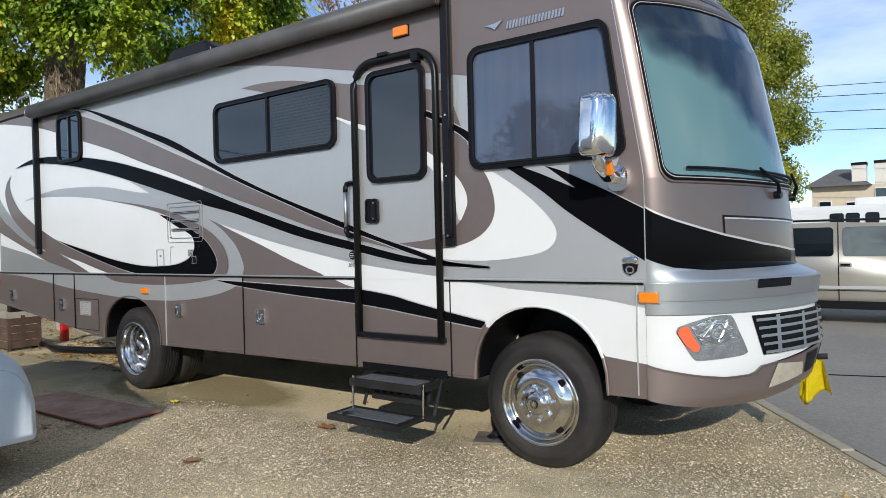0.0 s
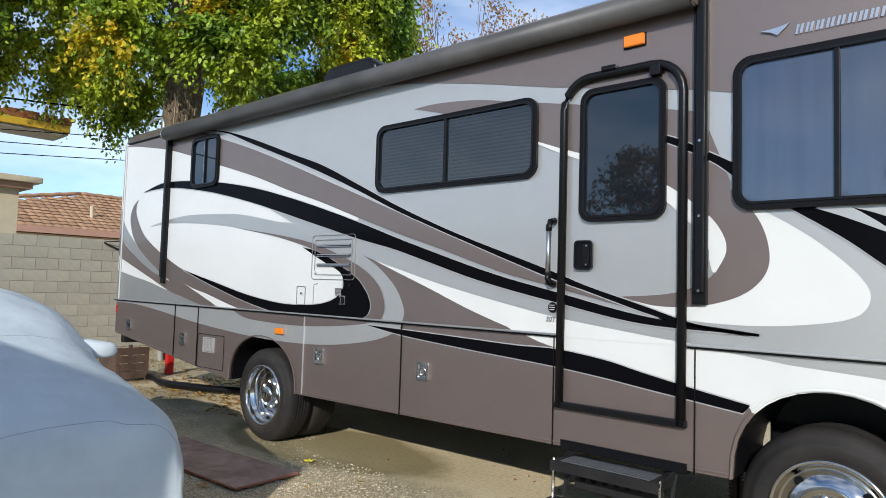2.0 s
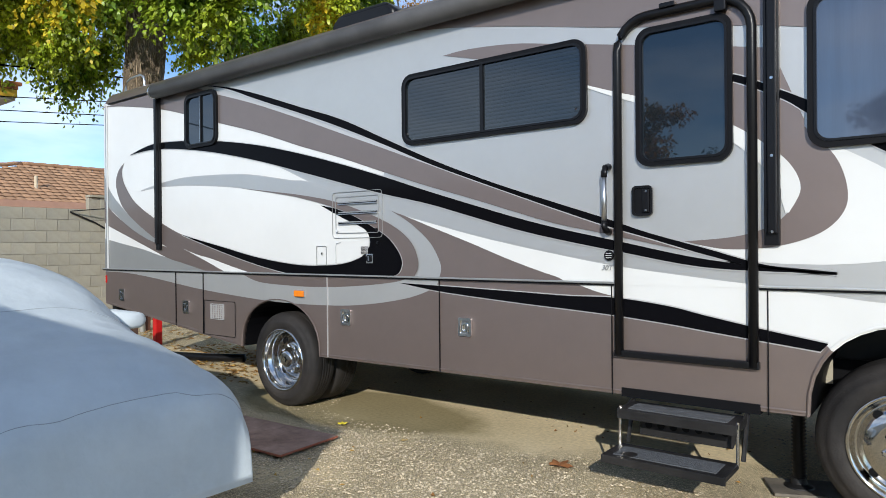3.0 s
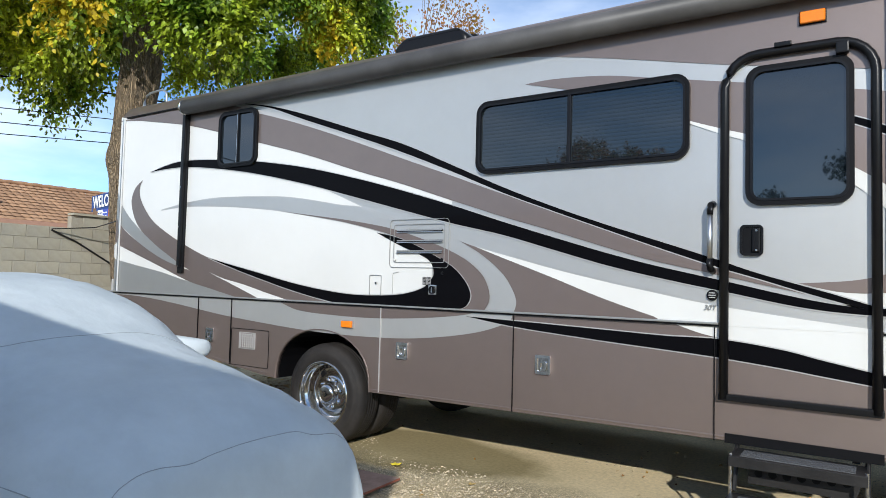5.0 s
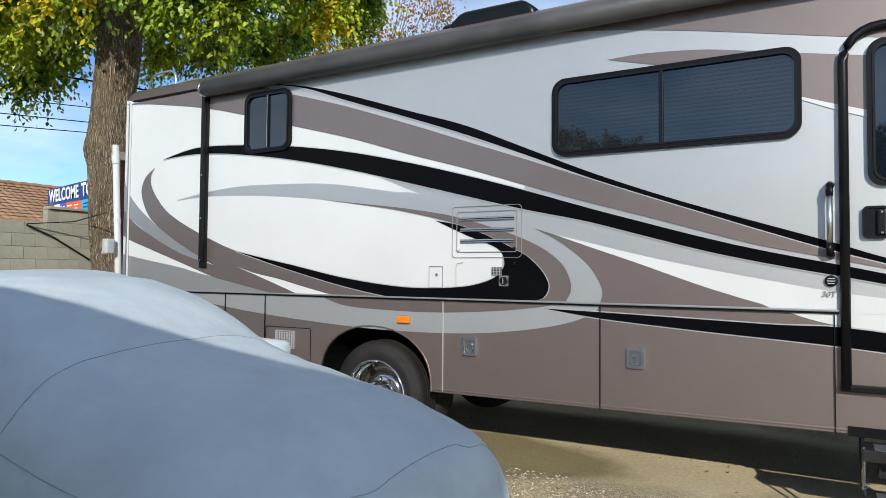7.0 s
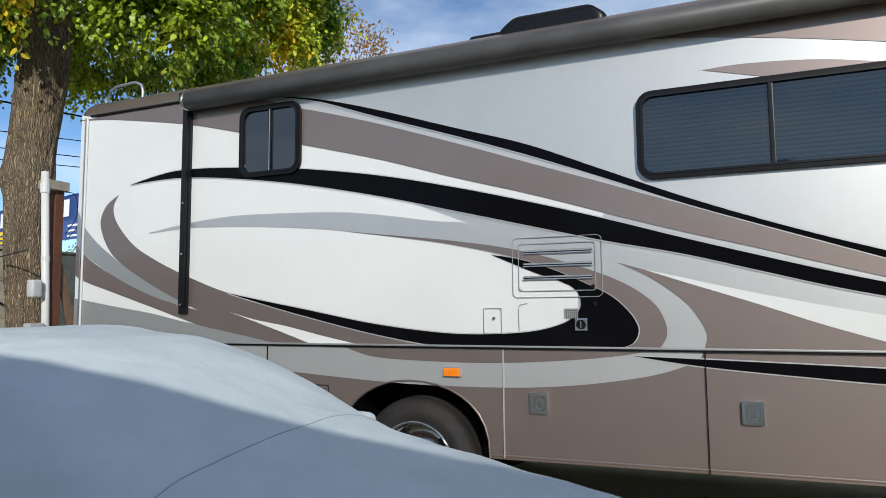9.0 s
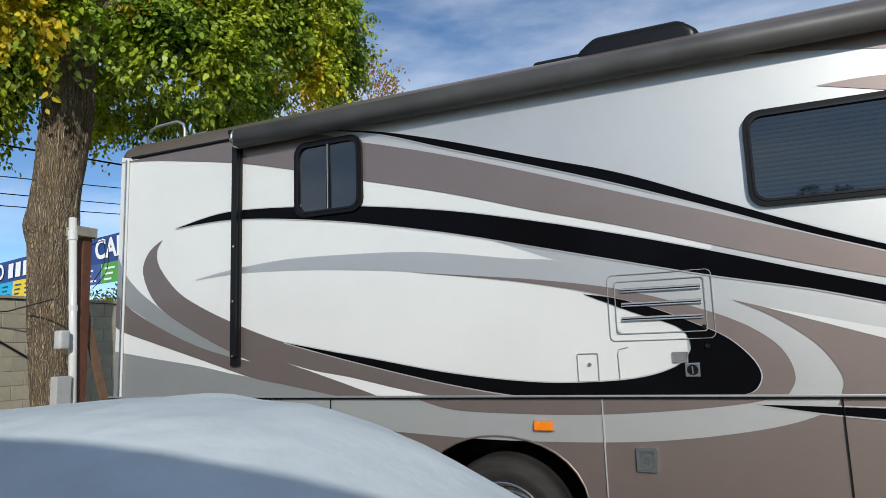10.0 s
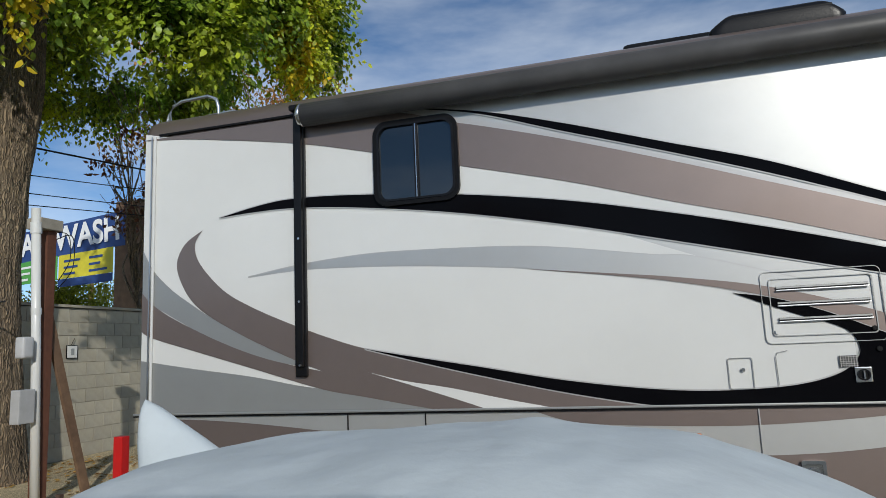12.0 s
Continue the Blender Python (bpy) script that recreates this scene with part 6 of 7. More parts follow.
part("cap_block", box_bm((0.24, 0.34, 0.14), (-14.46, 6.53, 3.52), 0.01), material("grey_wood", (0.30, 0.27, 0.22), 0.9, 0, 0.25, 8, bump=0.3), post)
part("meter", box_bm((0.14, 0.16, 0.26), (0, 0, 0), 0.04, 3), material("meter_grey", (0.5, 0.5, 0.5), 0.4, 0, 0.1, 8), post, "grey meter", True).location = (-14.36, 6.22, 1.95)
part("meter_box", box_bm((0.14, 0.22, 0.40), (-14.38, 6.25, 1.25), 0.015), material("box_grey", (0.42, 0.42, 0.42), 0.5, 0, 0.1, 8), post)
for k in range(2):
    part("wire_loop", tube_bm(spline([(-14.44, 6.68, 3.45 - 0.1 * k), (-14.40, 6.85 + 0.06 * k, 3.42), (-14.42, 6.9 + 0.05 * k, 3.1 - 0.1 * k), (-14.42, 6.72, 2.8 - 0.1 * k)], 8), 0.006, 5), GASKET, post)
plank = tagged(part("leaning_plank", box_bm((0.04, 0.13, 2.5), (0, 0, 0), 0.004), WOOD), "weathered plank leaning against the timber post", "plank")
plank.matrix_basis = pose(-14.48, 7.02, 1.15, 17, 0, 0)
red = tagged(part("red_post", box_bm((0.11, 0.11, 0.97), (-12.45, 5.71, 0.485), 0.015), material("red_paint", (0.55, 0.012, 0.012), 0.45, 0, 0.1, 8)), "short bright red post", "post")


# ---- trees ----
LEAF = material("leaves", (0.115, 0.215, 0.022), 0.42, 0, 0.2, 0.8, island_random=0.6, second=(0.44, 0.48, 0.035), second_scale=0.6)
LEAF_YELLOW = material("yellow_leaves", (0.62, 0.42, 0.02), 0.5, 0, 0.15, 0.8, island_random=0.4, second=(0.48, 0.42, 0.03), second_scale=0.7)
LEAF_ORANGE = material("orange_leaves", (0.33, 0.13, 0.03), 0.6, 0, 0.15, 0.8, island_random=0.5, second=(0.25, 0.16, 0.03), second_scale=0.5)
LEAF_RED = material("dark_red_leaves", (0.10, 0.035, 0.02), 0.6, 0, 0.15, 0.8, island_random=0.5)
OLIVE = material("olive_leaves", (0.17, 0.215, 0.022), 0.55, 0, 0.15, 0.8, island_random=0.5, second=(0.33, 0.31, 0.03), second_scale=0.4)
# backlit trees: the shade on their near side is put into the leaf colour
BACKLIT_LEAVES = material("backlit_leaves", (0.02, 0.035, 0.012), 0.6, 0, 0.2, 0.8, island_random=0.4)
for leaf in (LEAF, OLIVE, LEAF_YELLOW, LEAF_ORANGE, LEAF_RED):
    nt = leaf.node_tree
    b = nt.nodes["Principled BSDF"]
    tr = nt.nodes.new("ShaderNodeBsdfTranslucent")
    mixer = nt.nodes.new("ShaderNodeMixShader")
    mixer.inputs[0].default_value = 0.30
    thin = nt.nodes.new("ShaderNodeMixRGB")
    thin.blend_type = "MULTIPLY"
    thin.inputs[0].default_value = 1.0
    thin.inputs[2].default_value = (1.5, 1.5, 0.9, 1)
    nt.links.new(b.inputs["Base Color"].links[0].from_socket, thin.inputs[1])
    nt.links.new(thin.outputs["Color"], tr.inputs["Color"])
    nt.links.new(b.outputs[0], mixer.inputs[1])
    nt.links.new(tr.outputs[0], mixer.inputs[2])
    nt.links.new(mixer.outputs[0], [x for x in nt.nodes if x.type == "OUTPUT_MATERIAL"][0].inputs["Surface"])


def foliage(name, clumps, per, size, mat, parent, seed, spread=(0.7, 0.7, 0.5), label=""):
    """Leaves hung in clumps; each a folded pointed blade."""
    rng = np.random.default_rng(seed)
    c = np.repeat(np.array(clumps, float), per, axis=0)
    n = len(c)
    r = rng.normal(size=(n, 3))
    r /= np.linalg.norm(r, axis=1)[:, None]
    p = c + r * (rng.uniform(0, 1, (n, 1)) ** 0.45) * np.array(spread) * np.repeat(rng.uniform(0.6, 1.25, (len(clumps), 1)), per, axis=0)
    a = rng.normal(size=(n, 3)) * 0.8
    a[:, 2] -= 0.9
    a /= np.linalg.norm(a, axis=1)[:, None]
    b = np.cross(a, rng.normal(size=(n, 3)))
    b /= np.linalg.norm(b, axis=1)[:, None]
    up = np.cross(a, b) * 0.06
    s = size * rng.uniform(0.65, 1.3, (n, 1))
    v = np.stack([p, p + (a * 0.45 + b * 0.26 + up) * s, p + a * s, p + (a * 0.45 - b * 0.26 + up) * s], axis=1).reshape(-1, 3)
    base = np.arange(n)[:, None] * 4
    tri = np.concatenate([base + np.array([0, 1, 2]), base + np.array([0, 2, 3])], axis=1).reshape(-1)
    me = bpy.data.meshes.new(name)
    me.vertices.add(len(v))
    me.vertices.foreach_set("co", v.ravel())
    me.loops.add(len(tri))
    me.loops.foreach_set("vertex_index", tri)
    me.polygons.add(len(tri) // 3)
    me.polygons.foreach_set("loop_start", np.arange(0, len(tri), 3))
    me.polygons.foreach_set("loop_total", np.full(len(tri) // 3, 3))
    me.materials.append(mat)
    me.update()
    ob = new(name, me)
    ob.parent = parent
    if label:
        ob["label"] = label
    return ob


def limb(bm, a, b, r0, r1, rng, sag=0.3):
    a, b = Vector(a), Vector(b)
    mid1 = a.lerp(b, 0.35) + Vector((rng.uniform(-sag, sag), rng.uniform(-sag, sag), rng.uniform(0, sag)))
    mid2 = a.lerp(b, 0.7) + Vector((rng.uniform(-sag, sag), rng.uniform(-sag, sag), rng.uniform(-sag, sag)))
    pts = spline([a, mid1, mid2, b], 4)
    n = len(pts)
    tube_bm(pts, [r0 + (r1 - r0) * k / (n - 1) for k in range(n)], 8, bm)


tree = thing("tree", "big broadleaf tree turning yellow, standing before the block wall", "tree")
rng = random.Random(11)
pts = spline([(-16.66, 7.98, -0.2), (-16.66, 7.90, 0.7), (-16.66, 7.72, 2.4), (-16.66, 7.68, 4.2), (-16.64, 7.84, 6.2), (-16.7, 7.96, 9.2)], 18)
bm = bmesh.new()
rings = []
for k, p in enumerate(pts):
    u = k / (len(pts) - 1)
    r = 0.335 + 0.20 * max(0, 1 - u * 6) ** 2 + 0.06 * max(0, min(1, (p.z - 4.2) / 1.6)) - 0.10 * max(0, (p.z - 6.5) / 2.7) + 0.05 * math.exp(-((p.z - 4.1) / 0.35) ** 2)
    ring = []
    for j in range(120):
        a = 2 * math.pi * j / 120
        q = Vector((math.cos(a) * 3, math.sin(a) * 3, p.z * 0.55))
        plate = abs(noise.noise(Vector((math.cos(a) * 7, math.sin(a) * 7, p.z * 0.9 + 3))))
        fine = abs(noise.noise(Vector((math.cos(a) * 15, math.sin(a) * 15, p.z * 1.9 + 8))))
        rr = r * (1 + 0.05 * noise.noise(q)) + 0.07 * min(plate, 0.35) + 0.04 * min(fine, 0.3)
        knob = math.exp(-((p.z - 4.0) / 0.3) ** 2) * max(0, math.cos(a + 1.9)) ** 6
        ring.append(bm.verts.new((p.x + (rr + 0.05 * knob) * math.cos(a), p.y + (rr + 0.05 * knob) * math.sin(a), p.z)))
    rings.append(ring)
for a, b in zip(rings, rings[1:]):
    for j in range(120):
        bm.faces.new((a[j], a[(j + 1) % 120], b[(j + 1) % 120], b[j]))
bmesh.ops.recalc_face_normals(bm, faces=bm.faces)
part("trunk", bm, BARK, tree, "furrowed brown trunk", True)


BEHIND = ((2.0, 6.6), (4.5, 6.05), (6.7, 5.45), (7.6, 5.5), (8.5, 6.2), (9.2, 7.5), (10.2, 7.5), (10.9, 7.0), (12.5, 7.3), (14.4, 8.4), (18.0, 10.5))
BEFORE = ((2.0, 7.4), (6.0, 6.6), (7.6, 6.35), (8.5, 6.8), (9.2, 7.4), (10.2, 7.5), (12.0, 7.7), (14.4, 8.6), (18.0, 11.0))

RIM = ((2.0, 6.0), (3.5, 5.35), (4.9, 5.15), (5.4, 5.5), (5.9, 5.3), (7.0, 5.1), (8.0, 5.7), (9.0, 5.8), (10.2, 6.1), (12.0, 6.9), (14.4, 8.2), (18.0, 10.8))


def low_edge(x, y):
    """Underside of the crown: low behind the trunk, open beside it, drooping along the sunny rim."""
    wave = 0.16 * math.sin(y * 2.3 + x) + 0.10 * math.sin(y * 5.1)
    if x < -16.6:
        return lerp_table(BEHIND, y) + wave
    rim = max(0, min(1, (math.hypot((x + 16.2) / 4.4, (y - 8.6) / 6.0) - 0.55) / 0.35))
    rim = rim * rim * (3 - 2 * rim)
    return (lerp_table(BEFORE, y) + 0.55) * (1 - rim) + lerp_table(RIM, y) * rim + wave * 0.7


def clump_noise(q):
    return noise.noise(Vector((q.x * 0.42, q.y * 0.42, q.z * 0.50))) + 0.5 * noise.noise(Vector((q.x, q.y, q.z + 7.0)))


clumps, yellow = [], []
while len(clumps) + len(yellow) < 520:
    p = Vector((rng.gauss(0, 1), rng.gauss(0, 1), rng.gauss(0, 1))).normalized() * rng.uniform(0.35, 1.0) ** 0.5
    q = Vector((-16.2 + p.x * 4.4, 8.6 + p.y * (6.0 if p.y < 0 else 4.6), 7.4 + abs(p.z) * 6.4))
    if q.z < low_edge(q.x, q.y) + 0.45 or (q.z > 12.5 and rng.random() < 0.6) or clump_noise(q) < 0.0:
        continue
    if (q.y - 7.9) ** 2 + (q.x + 16.6) ** 2 < 1.0 and q.z < 7.4 or q.y < 4.9 and q.x > -15.8 and q.z < 8.5:
        continue
    (yellow if q.x > -16 and noise.noise(Vector((q.x * 0.9, q.y * 0.9, q.z * 0.9 + 3.0))) > 0.52 else clumps).append(q)
# sprays that hang along the underside behind the trunk
for k in range(170):
    y = 2.2 + 12.2 * rng.random()
    x = -16.8 - 3.2 * rng.random() * math.sqrt(max(0.1, 1 - ((y - 8) / 6.4) ** 2))
    q = Vector((x, y, low_edge(x, y) + rng.uniform(0.30, 1.3)))
    if (y - 7.9) ** 2 + (x + 16.6) ** 2 > 1.0 and clump_noise(q) > -0.25:
        clumps.append(q)
# unseen clumps added on the sunward side, to shade the leaves behind the trunk
clumps += [Vector((rng.uniform(-20.5, -16.0), rng.uniform(0.8, 4.4), rng.uniform(6.0, 9.5))) for k in range(70)]
# the sunny rim: leafy curtains in tiers, with dark gaps between them
GOLDEN = ((-12.65, 5.9, 6.6), (-12.5, 6.2, 6.9), (-13.45, 4.5, 5.65), (-12.2, 8.8, 6.6))
rim_green, rim_gold = [], []
while len(rim_green) + len(rim_gold) < 320:
    a = radians(rng.uniform(-47, 60))
    deep = rng.uniform(0.78, 1.0)
    x, y = -16.2 + 4.4 * deep * math.cos(a), 8.6 + (6.0 if a < 0 else 4.6) * deep * math.sin(a)
    q = Vector((x, y, low_edge(x, y) + 0.58 + 4.2 * rng.random() ** 1.3))
    if noise.noise(Vector((q.y * 0.8, q.z * 0.9, q.x * 0.5 + 4.0))) < -0.12:
        continue
    gold = min((q - Vector(c)).length for c in GOLDEN) < 0.55 and rng.random() < 0.6 or noise.noise(Vector((q.x * 0.9, q.y * 0.9, q.z * 0.9 + 3.0))) > 0.56
    (rim_gold if gold else rim_green).append(q)


def sprays(name, clumps, twigs, leaves, reach, size, mat, parent, seed, heart, label="", flat=0.0):
    """A crown of leafy twigs: from each clump they reach outwards and droop, with leaves hung along them."""
    rng = np.random.default_rng(seed)
    c = np.repeat(np.array(clumps, float), twigs, axis=0)
    n = len(c)
    out = c - np.array(heart)
    out /= np.linalg.norm(out, axis=1)[:, None] + 1e-6
    way = rng.normal(size=(n, 3)) * 0.75 + out * 0.55 + np.array((0.12, -0.2, 0.1))
    way -= flat * out * np.sum(way * out, axis=1)[:, None]
    way /= np.linalg.norm(way, axis=1)[:, None]
    length = reach * rng.uniform(0.5, 1.25, (n, 1))
    u = np.tile((np.arange(leaves) + 0.6) / leaves, n)[:, None]
    c, way, length = (np.repeat(v, leaves, axis=0) for v in (c, way, length))
    m = n * leaves
    p = c + way * length * u + np.array((0, 0, -0.38)) * length * u ** 2 + rng.normal(size=(m, 3)) * 0.035
    side = np.cross(way, rng.normal(size=(m, 3)))
    side /= np.linalg.norm(side, axis=1)[:, None] + 1e-6
    a = side * 0.65 + way * 0.35 + np.array((0, 0, -0.75)) + rng.normal(size=(m, 3)) * 0.25
    a /= np.linalg.norm(a, axis=1)[:, None]
    b = np.cross(a, rng.normal(size=(m, 3)) * (1 - 0.45 * flat) + np.array((0.3, -0.5, 0.9)) * (1 + 0.5 * flat))
    b /= np.linalg.norm(b, axis=1)[:, None] + 1e-6
    up = np.cross(a, b)
    s = size * rng.uniform(0.6, 1.3, (m, 1))
    v = np.stack([p, p + (a * 0.30 + b * 0.29 + up * 0.07) * s, p + (a * 0.30 - b * 0.29 + up * 0.07) * s,
                  p + (a * 0.68 + b * 0.20 + up * 0.03) * s, p + (a * 0.68 - b * 0.20 + up * 0.03) * s, p + (a - up * 0.10) * s], axis=1).reshape(-1, 3)
    tri = (np.array([0, 2, 1, 1, 2, 4, 1, 4, 3, 3, 4, 5])[None] + 6 * np.arange(m)[:, None]).reshape(-1)
    me = bpy.data.meshes.new(name)
    me.vertices.add(len(v))
    me.vertices.foreach_set("co", v.ravel())
    me.loops.add(len(tri))
    me.loops.foreach_set("vertex_index", tri)
    me.polygons.add(len(tri) // 3)
    me.polygons.foreach_set("loop_start", np.arange(0, len(tri), 3))
    me.polygons.foreach_set("loop_total", np.full(len(tri) // 3, 3))
    me.materials.append(mat)
    me.update()
    ob = new(name, me)
    ob.parent = parent
    if label:
        ob["label"] = label
    return ob


HEART = (-16.4, 8.0, 8.5)
sprays("crown", clumps, 22, 20, 0.74, 0.112, LEAF, tree, 21, HEART, "green to yellow-green leaves")
sprays("crown", yellow, 20, 19, 0.66, 0.112, LEAF_YELLOW, tree, 23, HEART, "golden yellow leaves")
sprays("crown", rim_green, 18, 21, 0.70, 0.108, LEAF, tree, 25, HEART, "sunlit yellow-green leaves", 0.8)
sprays("crown", rim_gold, 17, 20, 0.62, 0.108, LEAF_YELLOW, tree, 27, HEART, "golden yellow leaves", 0.8)
forks = [((-16.65, 7.95, 7.4), (-14.6, 5.6, 10.2)), ((-16.7, 8.0, 7.8), (-15.4, 11.4, 10.6)), ((-16.7, 8.0, 8.2), (-17.5, 12.0, 11.5)), ((-16.7, 8.0, 8.4), (-18.2, 6.0, 11.0)), ((-16.7, 8.0, 8.8), (-16.4, 8.6, 13.0))]
for a, b in forks:
    bm = bmesh.new()
    limb(bm, a, b, 0.22, 0.07, rng)
    for k in range(10):
        c = Vector(a).lerp(Vector(b), rng.uniform(0.4, 1.0))
        near = min(clumps, key=lambda q: (q - c).length + rng.uniform(0, 3.5))
        limb(bm, c, near, 0.05, 0.015, rng)
    part("limb", bm, BARK, tree, "dark brown limb with twigs", True)
# bare twigs under the crown beside the trunk
for k in range(9):
    bm = bmesh.new()
    q = Vector((-15.9 + 0.3 * rng.random(), 8.6 + 0.16 * k, 6.4 + 0.3 * rng.random()))
    limb(bm, q, q + Vector((0.2, rng.uniform(-0.1, 0.3), -rng.uniform(0.6, 1.3))), 0.008, 0.003, rng, 0.12)
    part("twig", bm, BARK, tree)


def sparse_tree(name, label, root, top, tips, per, size, mat, seed, spread, r0=0.16):
    t = thing(name, label, "tree")
    rng = random.Random(seed)
    bm = bmesh.new()
    root, top = Vector(root), Vector(top)
    limb(bm, root, top, r0, 0.05, rng, 0.2)
    for q in tips:
        a = root.lerp(top, rng.uniform(0.5, 1.0))
        limb(bm, a, q, 0.045, 0.012, rng, 0.3)
        for k in range(3):
            limb(bm, a.lerp(q, rng.uniform(0.5, 0.9)), Vector(q) + Vector((rng.uniform(-1, 1), rng.uniform(-1, 1), rng.uniform(-0.6, 1))) * spread[0], 0.016, 0.005, rng, 0.1)
    part("trunk", bm, BARK, t, "", True)
    foliage("crown", tips, per, size, mat, t, seed, spread)
    return t


r3 = random.Random(4)
tips = [Vector((-23.6 + r3.uniform(-3, 3), 20.6 + 10 * r3.random(), 9 + 7.5 * r3.random())) for k in range(52)]
tips = [q for q in tips if q.z < 17.5 - 0.16 * abs(q.y - 26.2)]
sparse_tree("autumn_tree", "half-bare tree with sparse orange leaves, far behind", (-23.6, 25.8, 0), (-23.6, 25.8, 11), tips, 130, 0.19, LEAF_ORANGE, 31, (1.0, 1.0, 0.8))
tips = [Vector((-20 + r3.uniform(-1, 1), 12.6 + 3.0 * r3.random(), 5.6 + 3.0 * r3.random())) for k in range(14)]
sparse_tree("red_tree", "small tree with sparse dark red leaves behind the wall", (-20.2, 15.2, 0), (-20.2, 14.6, 5.8), tips, 60, 0.16, LEAF_RED, 33, (0.55, 0.55, 0.45), 0.09)

# trees that stand behind the walk and show in the glass
for k, (x, y, h, w) in enumerate(((-12.5, -17.0, 7.6, 2.8), (-2.6, -16.0, 6.3, 1.3), (-8.0, -24.0, 6.0, 3.2), (7.0, -24.0, 4.6, 5.0))):
    t = thing("tree", "russet autumn tree at the far side of the yard" if k == 0 else "dark tree at the far side of the yard, backlit shade put into its leaf colour", "tree")
    r4 = random.Random(50 + k)
    bm = bmesh.new()
    limb(bm, (x, y, 0), (x, y, h * 0.6), 0.16, 0.06, r4, 0.1)
    part("trunk", bm, BARK, t, "", True)
    cl = [Vector((x + r4.gauss(0, w * 0.42), y + r4.gauss(0, w * 0.42), h * (0.45 + 0.5 * r4.random()))) for q in range(46)]
    foliage("crown", cl, 90, 0.24, LEAF_ORANGE if k == 0 else BACKLIT_LEAVES, t, 60 + k, (0.7, 0.7, 0.6))

# tree beyond the drive
t = thing("tree", "tall dense yellow-green tree beyond the drive", "tree")
r5 = random.Random(8)
bm = bmesh.new()
limb(bm, (-6.4, 28, 0), (-6.4, 28, 7), 0.3, 0.12, r5, 0.1)
part("trunk", bm, BARK, t, "", True)
cl = []
for k in range(230):
    z = 3.0 + 7.9 * r5.random()
    w = 2.8 * (1 - max(0, (z - 7.6) / 5.0) ** 2) * (0.75 + 0.25 * min(1, (z - 2.4) / 2))
    a, rr = r5.uniform(0, 6.28), w * r5.random() ** 0.4
    cl.append(Vector((-6.2 + rr * math.cos(a), 28 + rr * math.sin(a), z)))
foliage("crown", cl, 560, 0.115, OLIVE, t, 71, (0.75, 0.75, 0.55))

# ---- parked vehicles beyond the drive ----
CAR_GLASS = material("clear_car_glass", (0.16, 0.19, 0.19), 0.04, 0.0, 0.3, 2, spec=0.6, second=(0.08, 0.09, 0.10), second_scale=2)
PALE_GOLD = material("pale_gold_paint", (0.45, 0.42, 0.35), 0.35, 0.5, 0.04, 5, coat=0.4)
suv = thing("parked_suv", "pale gold sports utility vehicle parked along the drive", "car")
SY = 13.3
outline = curve([(-3.6, 0.45), (-3.68, 0.9), (-3.62, 1.25)]) + [(-3.35, 1.68), (-3.0, 1.77), (-1.2, 1.79), (0.1, 1.73), (0.45, 1.62), (1.15, 1.22), (1.5, 1.18), (2.0, 1.12), (2.2, 0.9), (2.22, 0.5), (2.1, 0.32), (-3.5, 0.32)]
bm = plate_bm(outline, SY, 1.75)
bmesh.ops.bevel(bm, geom=[e for e in bm.edges if abs(e.verts[0].co.y - e.verts[1].co.y) < 0.01], offset=0.05, segments=2, affect="EDGES")
part("body", bm, PALE_GOLD, suv, "", True)
for x0, x1 in ((-3.2, -2.02), (-1.90, -1.17), (-1.03, 0.05)):
    part("side_window", plate_bm(round_rect(x0, 1.2, x1, 1.70, 0.06), SY - 0.012, 0.01), CAR_GLASS if x0 > -1.5 else GLASS, suv, "side glass")
for x in (-1.96, -1.10, 0.14):
    part("door_gap", box_bm((0.014, 0.01, 1.4), (x, SY - 0.004, 1.08)), GASKET, suv)
for z, h, m_ in ((0.66, 0.05, PIN), (0.61, 0.012, GASKET), (0.36, 0.14, BLACK_PLASTIC)):
    part("side_moulding", box_bm((5.5, 0.024, h), (-0.75, SY - 0.008, z), 0.004), m_, suv)
for x in (-1.0, -1.85):
    h_ = part("door_handle", box_bm((0.20, 0.03, 0.07), (x, SY - 0.014, 1.055), 0.02, 3), PALE_GOLD, suv)
    part("handle_well", box_bm((0.14, 0.004, 0.035), (x, SY - 0.031, 1.05)), GASKET, h_)
for x in (-2.75, 1.3):
    w_ = part("wheel", lathe_bm([(0.22, -0.02), (0.30, -0.03), (0.36, 0.0), (0.37, 0.1), (0.36, 0.22), (0.2, 0.22)], sides=32), RUBBER, suv, "", True)
    w_.location = (x, SY + 0.02, 0.37)
    part("rim", lathe_bm([(0.22, -0.02), (0.2, 0.02), (0.08, 0.0), (0.0, -0.01)], sides=24), ALU, w_, "", True)
part("roof_rack", tube_bm([(-3.0, SY + 0.15, 1.79), (-2.8, SY + 0.15, 1.83), (-0.4, SY + 0.15, 1.82), (-0.2, SY + 0.15, 1.77)], 0.02, 8), BLACK_PLASTIC, suv)

trailer = thing("far_motorhome", "white motorhome parked beyond the drive", "motorhome")
part("body", box_bm((9.0, 2.4, 1.9), (0.6, 21.2, 1.35), 0.12, 3), WHITE, trailer)
for x0, x1 in ((-1.87, -1.55), (-1.51, -1.20), (-1.08, -0.78), (0.6, 1.6)):
    part("side_window", plate_bm(round_rect(x0, 1.82, x1, 2.10, 0.06), 19.985, 0.02), GLASS, trailer)
part("roof_unit", box_bm((0.9, 0.8, 0.22), (-0.9, 21.0, 2.40), 0.05), WHITE, trailer)
part("side_line", box_bm((8.9, 0.02, 0.06), (0.6, 19.985, 1.30)), PEWTER, trailer)
